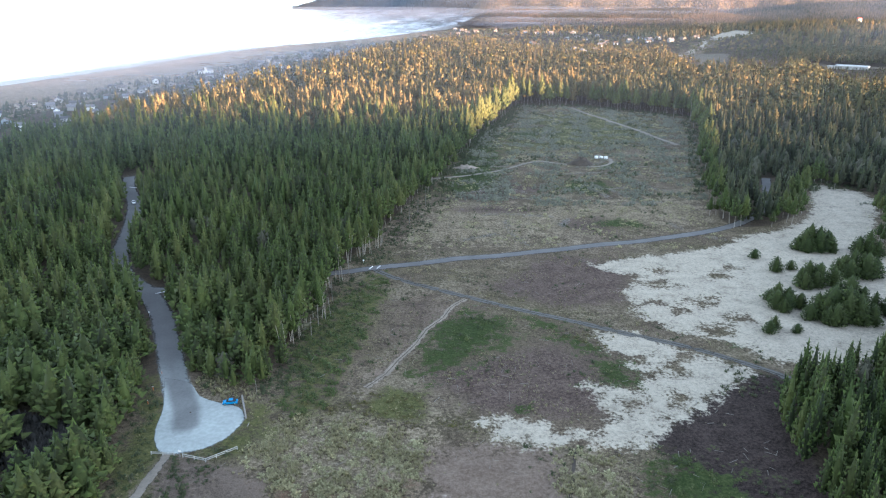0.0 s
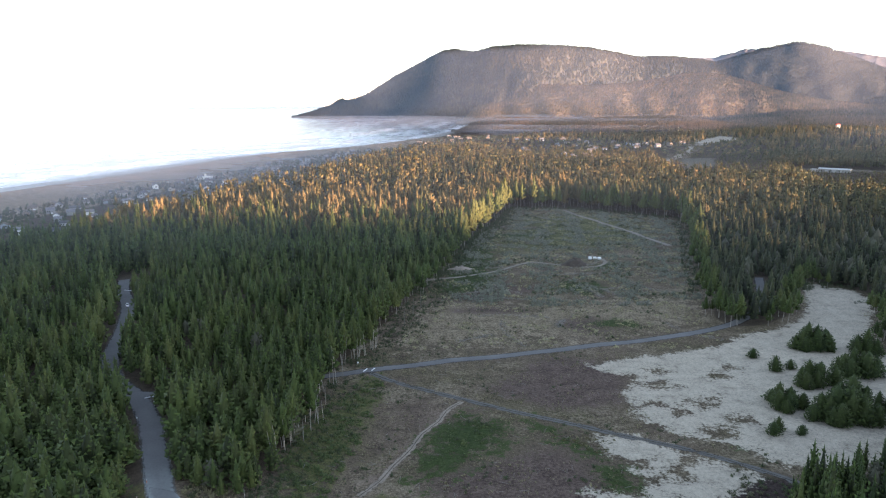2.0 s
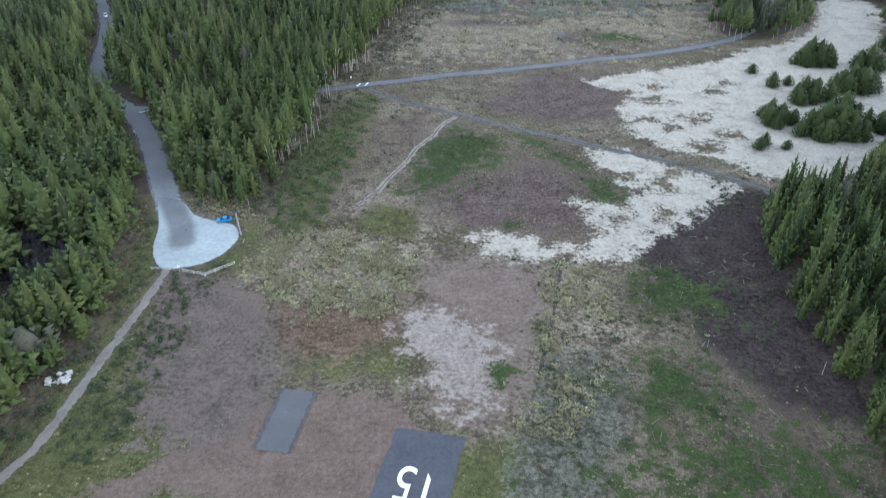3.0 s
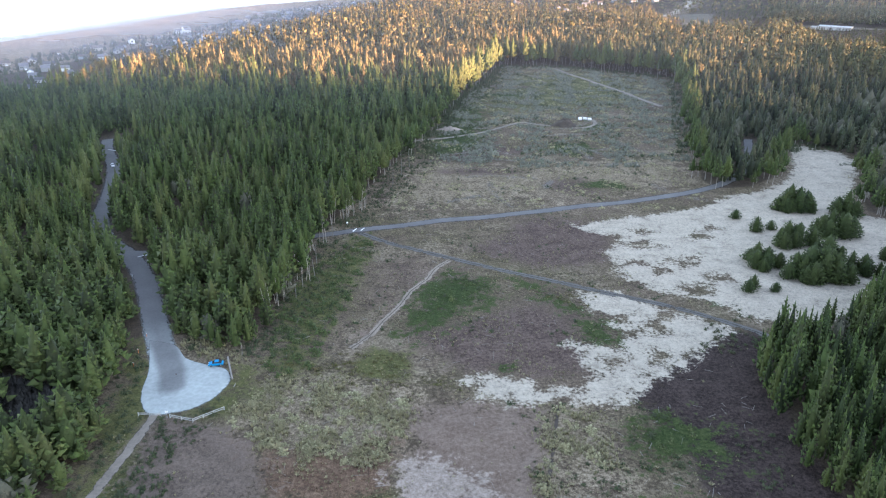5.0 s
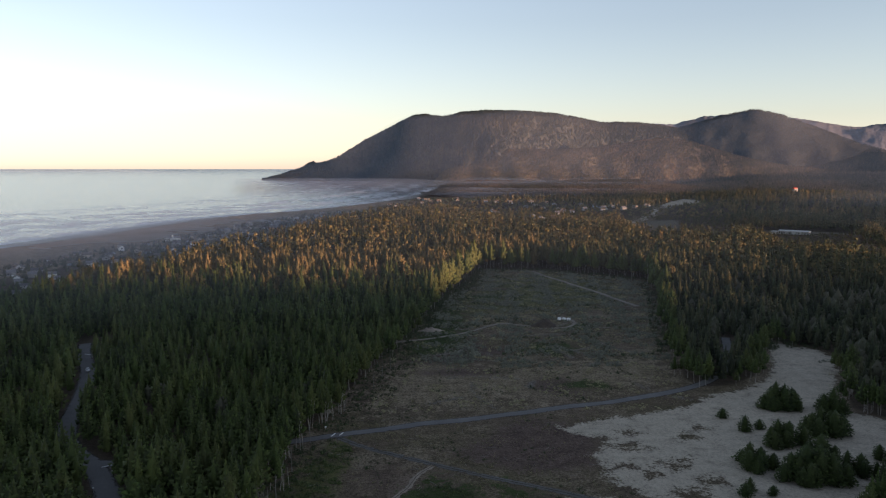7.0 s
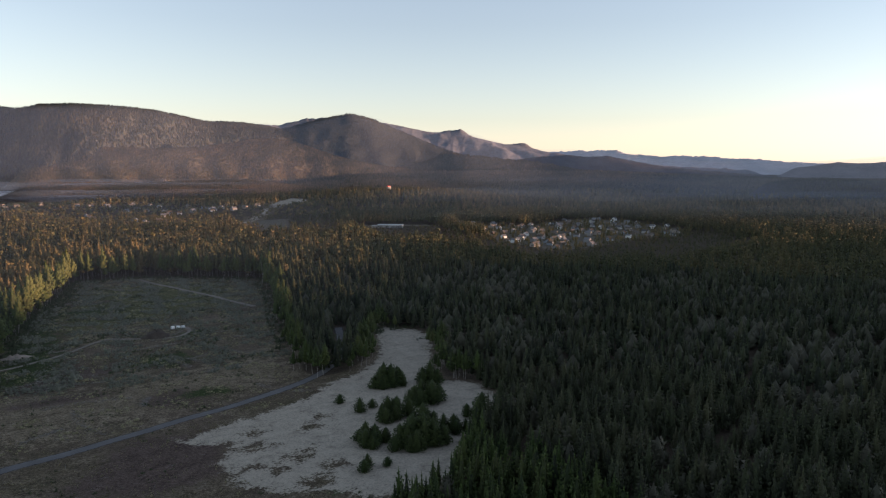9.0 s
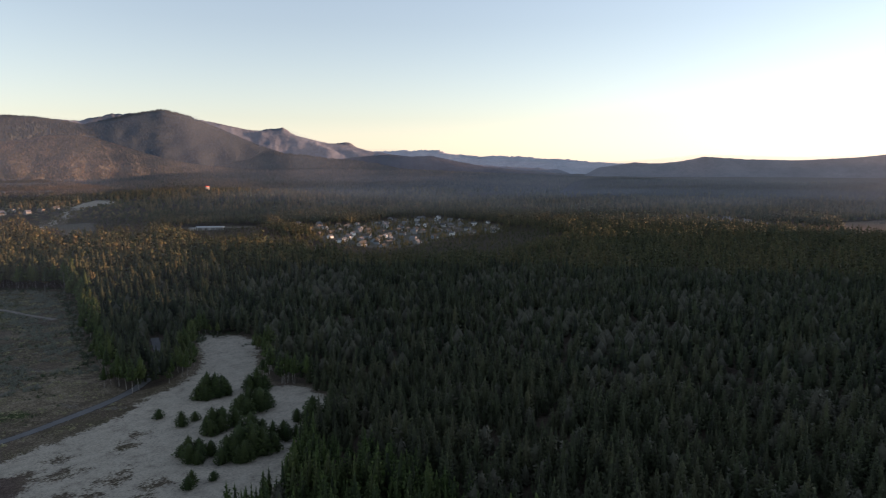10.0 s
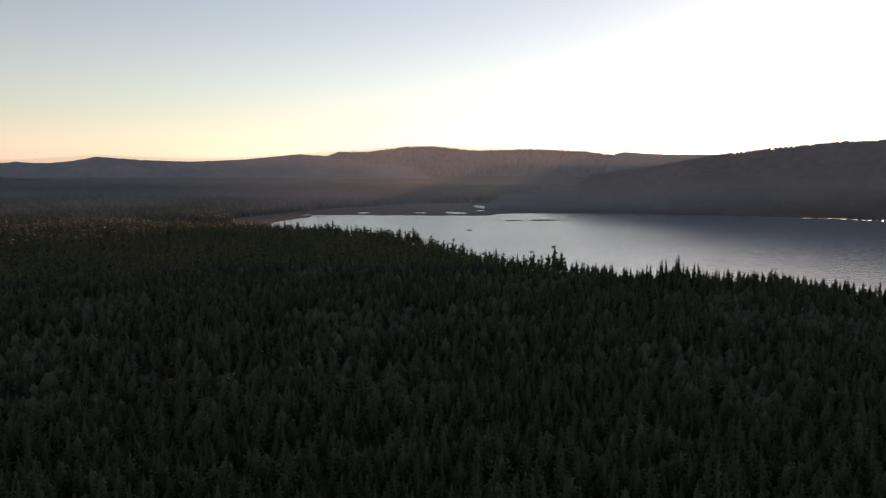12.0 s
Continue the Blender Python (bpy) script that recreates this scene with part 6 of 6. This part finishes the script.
def house(w, d, h, wall, roof, label, wing=True, chimney=True):
    ob = thing("house", label, "house", (0, 0, -500), group="houses")
    bm = box(bmesh.new(), 0, 0, h / 2 - 0.5, w, d, h + 1.0)
    for s in (-1, 1):
        v = [bm.verts.new(p) for p in ((s * w / 2, -d / 2, h), (s * w / 2, d / 2, h), (s * w / 2, 0, h + d * 0.34))]
        bm.faces.new(v if s > 0 else v[::-1])
    if wing:
        box(bm, w * 0.22, -d * 0.62, h * 0.42 - 0.5, w * 0.42, d * 0.5, h * 0.84 + 1.0)
    part("wall", bm, wall, ob)
    bm = bmesh.new()
    for s in (-1, 1):
        p = [(-w / 2 - 0.5, s * (d / 2 + 0.6), h - 0.4), (w / 2 + 0.5, s * (d / 2 + 0.6), h - 0.4), (w / 2 + 0.5, 0, h + d * 0.34 + 0.02), (-w / 2 - 0.5, 0, h + d * 0.34 + 0.02)]
        lo, hi = [bm.verts.new(q) for q in p], [bm.verts.new((q[0], q[1], q[2] + 0.25)) for q in p]
        for f in (lo, hi, *((lo[i], lo[(i + 1) % 4], hi[(i + 1) % 4], hi[i]) for i in range(4))):
            bm.faces.new(f)
    if wing:
        for s in (-1, 1):
            x0 = w * 0.22
            bm.faces.new([bm.verts.new(q) for q in ((x0 + s * w * 0.25, -d * 0.9, h * 0.8), (x0 + s * w * 0.25, -d * 0.3, h * 0.8), (x0, -d * 0.3, h * 1.12), (x0, -d * 0.9, h * 1.12))])
    bmesh.ops.recalc_face_normals(bm, faces=bm.faces)
    part("roof", bm, roof, ob)
    for x in (-w * 0.32, -w * 0.08):
        part("window", box(bmesh.new(), x, -d / 2 - 0.02, h * 0.55, w * 0.14, 0.10, h * 0.30), glass, ob)
    part("window", box(bmesh.new(), -w / 2 - 0.02, 0, h * 0.6, 0.10, d * 0.3, h * 0.32), glass, ob)
    part("door", box(bmesh.new(), w * 0.22, -d * (0.87 if wing else 0.5) - 0.04, 1.1, w * 0.26, 0.12, 2.2), TRIM, ob)
    if chimney:
        part("chimney", box(bmesh.new(), -w * 0.2, d * 0.12, h + d * 0.34, 0.8, 0.8, 1.6), HOUSE_WALLS[2], ob)
    return ob


PROTOS = [house(14, 9, 5.0, HOUSE_WALLS[0], HOUSE_ROOFS[0], "pale grey house with a dark gable roof"), house(12, 10, 6.0, HOUSE_WALLS[1], HOUSE_ROOFS[2], "grey two-storey house with a slate-grey roof"),
          house(16, 9, 4.2, HOUSE_WALLS[2], HOUSE_ROOFS[1], "brown shingled house with a low roof", True, False), house(11, 9, 6.5, HOUSE_WALLS[5], HOUSE_ROOFS[2], "tall white house with a grey gable roof", False),
          house(13, 9, 5.2, HOUSE_WALLS[3], HOUSE_ROOFS[3], "blue-grey house with a brown roof"), house(15, 10, 4.6, HOUSE_WALLS[4], HOUSE_ROOFS[1], "tan house with a brown shingle roof")]
spare = list(PROTOS)


FAR_HOUSES = []


def put_house(k, x, y, z, s, turn, single=True):
    m = Matrix.Translation((x, y, z)) @ Matrix.Rotation(turn, 4, "Z")
    if not single:
        FAR_HOUSES.append((k, m @ Matrix.Scale(s, 4)))
        return
    ob = PROTOS[k]
    if ob in spare:
        spare.remove(ob)
        ob.matrix_basis = m
    else:
        ob = copy_thing(ob, m)
    ob.scale = (s, s, s)


hr = random.Random(12)
done = []


def settle(pts, turn, size=1.0, apart=14.0, jig=0.2, single=True):
    for X, Y in pts:
        if any(math.hypot(X - a, Y - b) < apart for a, b in done):
            continue
        done.append((X, Y))
        P, s = spot(X, Y, land(X, Y))
        put_house(hr.choice((0, 1, 2, 4, 5, 3) if single else (1, 2, 4, 5)), *P, float(s) * size * hr.uniform(0.85, 1.15), turn + hr.choice((0, 1.5708, 3.1416)) + hr.uniform(-jig, jig), single)


def within(poly, p, least):
    return float(inside(poly, np.array([p[0]]), np.array([p[1]]))[0]) > least


rows = []
for j in range(16):
    for i in range(24):
        p = (670 + i * 23 + hr.uniform(-9, 9), 770 + j * 29 + hr.uniform(-9, 9) + (j % 2) * 6)
        if within(HOOD, p, 3) and hr.random() < 0.52:
            rows.append(p)
settle(rows, 0.25, 0.74, 15)
beach_town = []
for _ in range(420):
    Y = 640 + 1650 * hr.random() ** 1.25
    beach_town.append((float(np.interp(Y, COAST_Y, COAST_X)) + hr.uniform(235, 415 if Y < 1250 else 340), Y))
settle([p for p in beach_town if p[1] < 1250], 0.4, 0.70, 21)
settle([p for p in beach_town if p[1] >= 1250][:50], 0.4, 0.8, 21, 0.2, False)
settle([(hr.gauss(330, 120), hr.gauss(1960, 170)) for _ in range(24)], 0.2, 0.85, 30, 0.2, False)
settle([(hr.gauss(330, 40), hr.gauss(1560, 60)) for _ in range(12)], 0.2, 1.1, 24, 0.2, False)
settle([(hr.gauss(500, 50), hr.gauss(1860, 70)) for _ in range(14)], 0.2, 0.9, 24, 0.2, False)
settle([p for p in [(hr.uniform(1380, 1600), hr.uniform(430, 760)) for _ in range(240)] if within(HOOD_EAST, p, 2)], 0.3, 1.0, 22, 0.2, False)
n_az = HEADLAND.shape[1]
for _ in range(20):
    j = int(n_az * (hr.uniform(4.5, 9.5) + 11.3) / 42.3)
    p = HEADLAND[hr.choice((2, 3, 3)), j]
    put_house(hr.choice((1, 2, 4, 5)), p[0], p[1], p[2] + 1, 0.5 * hr.uniform(0.9, 1.5), hr.uniform(0, 6.28), False)
far_mats = HOUSE_WALLS + HOUSE_ROOFS + [glass, TRIM]
far_bm = bpy.data.meshes.new("distant_houses")
VV, FF, MM = [], [], []
for k, m in FAR_HOUSES:
    for child in PROTOS[k].children:
        slot, at = far_mats.index(child.data.materials[0]), len(VV)
        VV += [tuple(m @ v.co) for v in child.data.vertices]
        FF += [tuple(at + i for i in f.vertices) for f in child.data.polygons]
        MM += [slot] * len(child.data.polygons)
far_bm.from_pydata(VV, [], FF)
for mat in far_mats:
    far_bm.materials.append(mat)
far_bm.polygons.foreach_set("material_index", MM)
tagged(new("distant_houses", far_bm), "distant houses with grey and brown roofs", "houses", kind="stuff")

# larger single buildings
P, s = spot(676, 1214, land(676, 1214))
hall = thing("warehouse", "long white metal warehouse with a low roof", "building", P, radians(-40))
part("wall", box(bmesh.new(), 0, 0, 2.2, 46, 16, 5.4), HOUSE_WALLS[0], hall)
part("roof", prism(bmesh.new(), [(-8.8, 4.9), (8.8, 4.9), (0, 6.4)], 48), plain("white_metal_roof", (0.34, 0.375, 0.38), 0.45, 0.1, 0.3, 0.08), hall).matrix_basis = Matrix.Rotation(1.5708, 4, "Z")
for x in (-17, -6, 6, 17):
    part("roller_door", box(bmesh.new(), x, -8.05, 1.9, 6, 0.2, 3.8), HOUSE_WALLS[1], hall)
part("annex", box(bmesh.new(), -29.5, -3, 1.8, 12, 9, 4.4), HOUSE_WALLS[0], hall)
red_roof = plain("red_metal_roof", (0.45, 0.07, 0.04), 0.5, 0, 0.3, 0.1)
P, s = spot(1180, 2130, land(1180, 2130) + 14)
lodge = thing("house", "hilltop house with a bright red roof", "house", P, 0.4)
lodge.scale = (0.62, 0.62, 0.62)
part("wall", box(bmesh.new(), 0, 0, 0, 18, 9, 14), HOUSE_WALLS[1], lodge)
part("roof", prism(bmesh.new(), [(-5.5, 6.5), (5.5, 6.5), (0, 10.5)], 20), red_roof, lodge).matrix_basis = Matrix.Rotation(1.5708, 4, "Z")
P, s = spot(-372, 1150, land(-372, 1150))
inn_size = 0.62
inn = thing("house", "large white beach house with steep gables", "house", P, 0.5)
inn.scale = (inn_size,) * 3
part("wall", box(bmesh.new(), 0, 0, 3.5, 36, 13, 8.5), HOUSE_WALLS[5], inn)
part("roof", prism(bmesh.new(), [(-7.5, 7.6), (7.5, 7.6), (0, 12)], 38), HOUSE_ROOFS[2], inn).matrix_basis = Matrix.Rotation(1.5708, 4, "Z")
part("gable", prism(bmesh.new(), [(-6, 4), (6, 4), (0, 15)], 16), TRIM, inn)

# scrubby trees between the beach houses
rng = np.random.RandomState(77)
Y = rng.uniform(600, 2400, 2600)
X = np.interp(Y, COAST_Y, COAST_X) + rng.uniform(225, 440, len(Y))
h = rng.uniform(3, 8, len(X))
grow("shore_thicket", X, Y, h, h * rng.uniform(0.5, 0.8, len(X)), far_kinds, np.clip(rng.normal(0.3, 0.3, len(X)), 0, 1), shrub_leaf, "dark wind-shaped trees between beach houses")
X, Y = rng.uniform(680, 1210, 1500), rng.uniform(745, 1250, 1500)
ok = inside(HOOD, X, Y) > -10
X, Y = X[ok], Y[ok]
h = rng.uniform(3, 10, len(X))
grow("garden_trees", X, Y, h, h * 0.4, far_kinds, np.clip(rng.normal(0.3, 0.3, len(X)), 0, 1), needles_far, "small garden trees among the houses")
street = plain("street_asphalt", (0.13, 0.13, 0.13), 0.9, 0, 0.05, 0.2)
for y in range(806, 1200, 62):
    xs = [x for x in range(680, 1200, 10) if float(inside(HOOD, np.array([float(x)]), np.array([float(y)]))[0]) > 0]
    if len(xs) > 4:
        strip("street", [(xs[0], y), ((xs[0] + xs[-1]) / 2, y + 4), (xs[-1], y)], 8, street, "neighbourhood street between houses", 0.4, 20)


# ---- mist lying over the plain: thin layers, one above the other ----
def mist(d0, d1, az0, az1, high, thick, seed, label, fade=(9, 14), ends=(0.35, 0.6), climb=0.0, sea_edge=(40, 330), colour=(0.78, 0.82, 0.89), skyline=None, patchy=1.0):
    m = bpy.data.materials.new("mist")
    m.use_nodes = True
    tree = m.node_tree
    tree.nodes.remove(tree.nodes["Principled BSDF"])
    att = tree.nodes.new("ShaderNodeAttribute")
    att.attribute_name = "thin"
    where = tree.nodes.new("ShaderNodeTexCoord").outputs["Object"]
    f = calc(tree, "MULTIPLY", att.outputs["Fac"], calc(tree, "ADD", calc(tree, "MULTIPLY", noise_node(tree, 0.003, 4, 0.6, where), 2.0 * patchy), 1.0 - 1.2 * patchy), True)
    f = calc(tree, "MULTIPLY", f, thick, True)
    veil_mix, lit = tree.nodes.new("ShaderNodeMixShader"), tree.nodes.new("ShaderNodeMixShader")
    lit.inputs[0].default_value = 0.5
    for k, kind in ((1, "ShaderNodeBsdfDiffuse"), (2, "ShaderNodeBsdfTranslucent")):
        tree.links.new(node(tree, kind, Color=(*colour, 1)).outputs[0], lit.inputs[k])
    tree.links.new(f, veil_mix.inputs[0])
    tree.links.new(tree.nodes.new("ShaderNodeBsdfTransparent").outputs[0], veil_mix.inputs[1])
    tree.links.new(lit.outputs[0], veil_mix.inputs[2])
    tree.links.new(veil_mix.outputs[0], tree.nodes["Material Output"].inputs["Surface"])
    A, R = np.meshgrid(np.linspace(az0, az1, 70), np.linspace(d0, d1, 24))
    rise = (lambda a: climb) if not skyline else (lambda a: EYE - high + d1 * np.tan(np.radians(np.interp(a, [p[0] for p in skyline], [p[1] for p in skyline]) + 0.42)))
    X, Y = R * np.sin(np.radians(A)), R * np.cos(np.radians(A))
    P, _ = spot(X, Y, high + rise(A) * (R - d0) / (d1 - d0) + 1.5 * wave(X, Y, 1500, seed))
    thin = smooth(d0, d0 + ends[0] * (d1 - d0), R) * smooth(d1, d1 - ends[1] * (d1 - d0), R) * smooth(az0, az0 + fade[0], A) * smooth(az1, az1 - fade[1], A)
    thin = (thin * smooth(*sea_edge, X - np.interp(Y, COAST_Y, COAST_X))).ravel()
    i = (np.arange(23)[:, None] * 70 + np.arange(69)[None]).ravel()
    Q = np.stack([i, i + 1, i + 71, i + 70], -1)
    ob = soften(triangles("mist_bank", P.reshape(-1, 3), Q[thin[Q].max(1) > 0.01], m, None, None, label, category="mist", kind="stuff"))
    attribute(ob, "thin", thin)


for k, high in enumerate((16, 34, 56)):
    mist(1900 + 150 * k, 5400, -13, 28, high, 0.40, 1 + k, "white morning mist lying at the headland's foot", (9, 24))
for k, high in enumerate((30, 65)):
    mist(1500, 6000, 24, 140, high, 0.10, 11 + k, "low blue haze over the valley at sunrise", (30, 20))
for k, high in enumerate((12, 34)):
    mist(2900, 5900, -14, 6, high, 0.30, 31 + k, "white sea mist at the headland's foot", (2, 5), (0.6, 0.1), 0, (-9000, -8000), (0.84, 0.84, 0.86), None, 0.3)
mist(850, 3400, -34, 36, 34, 0.08, 5, "thin sea haze over the coastal forest", (9, 30))
# Added sheet that stands for veiling glare over woods and clearing.
mist(300, 2600, -58, 44, 32, 0.065, 8, "added pale veil layer over the woods and clearing", (9, 34), (0.16, 0.6), 0, (40, 330), (0.80, 0.84, 0.90), None, 0.4)
mist(480, 3000, -56, 6, 18, 0.46, 7, "sea haze drifting over the beach houses", (9, 28), (0.35, 0.6), 0, (-60, 240), (0.74, 0.81, 0.93))
mist(2600, 88000, -80, -5, 14, 0.36, 41, "lilac morning haze far out over the ocean", (20, 3), (0.4, 0.001), 0, (-90000, -80000), (0.88, 0.85, 0.90), None, 0.15)
BLUE = (0.62, 0.73, 0.95)
SKYLINE = [(-12, -1.2), (-9, -0.5), (-7.4, 0.1), (-6, 0.1), (-4.7, 1.1), (-2.7, 2.4), (-0.2, 3.7), (3.2, 3.9), (8.9, 4.2), (12, 3.9), (15, 3.3), (18, 3.2), (22, 3.0), (26, 4.0), (28, 3.6), (30, 2.8), (33, 2.4), (35, 2.6), (38, 1.6), (41, 1.1),
           (44, 1.1), (50, 0.3), (56, 0.0), (62, 0.2), (67, 0.6), (73, 0.4), (77, 0.5), (84, 1.1), (90, 1.6), (100, 1.45), (106, 1.1), (112, 0.9), (118, 1.4), (124, 1.9), (150, 4.2)]
mist(2300, 4300, -13, 62, 8, 0.15, 21, "blue morning haze before the mountains", (5, 12), (0.3, 0.08), 0, (-4000, -3000), BLUE, SKYLINE, 0.06)
mist(2300, 4300, 48, 130, 8, 0.22, 22, "warm haze in the valley under the sunrise", (10, 16), (0.3, 0.08), 0, (40, 330), (0.86, 0.82, 0.80), SKYLINE, 0.1)
# The ridge shades this sheet; its warm backlight is put into the colour.
mist(1500, 2850, 62, 150, 6, 0.24, 23, "warm-tinted haze under the ridge across the bay", (30, 4), (0.4, 0.05), 0, (40, 330), (0.92, 0.82, 0.74), SKYLINE, 0.1)
# Added sheet that brightens the plain in place of sun flare.
mist(900, 2600, 22, 126, 34, 0.22, 24, "added pale layer brightening the wooded plain", (14, 30), (0.5, 0.4), 20)
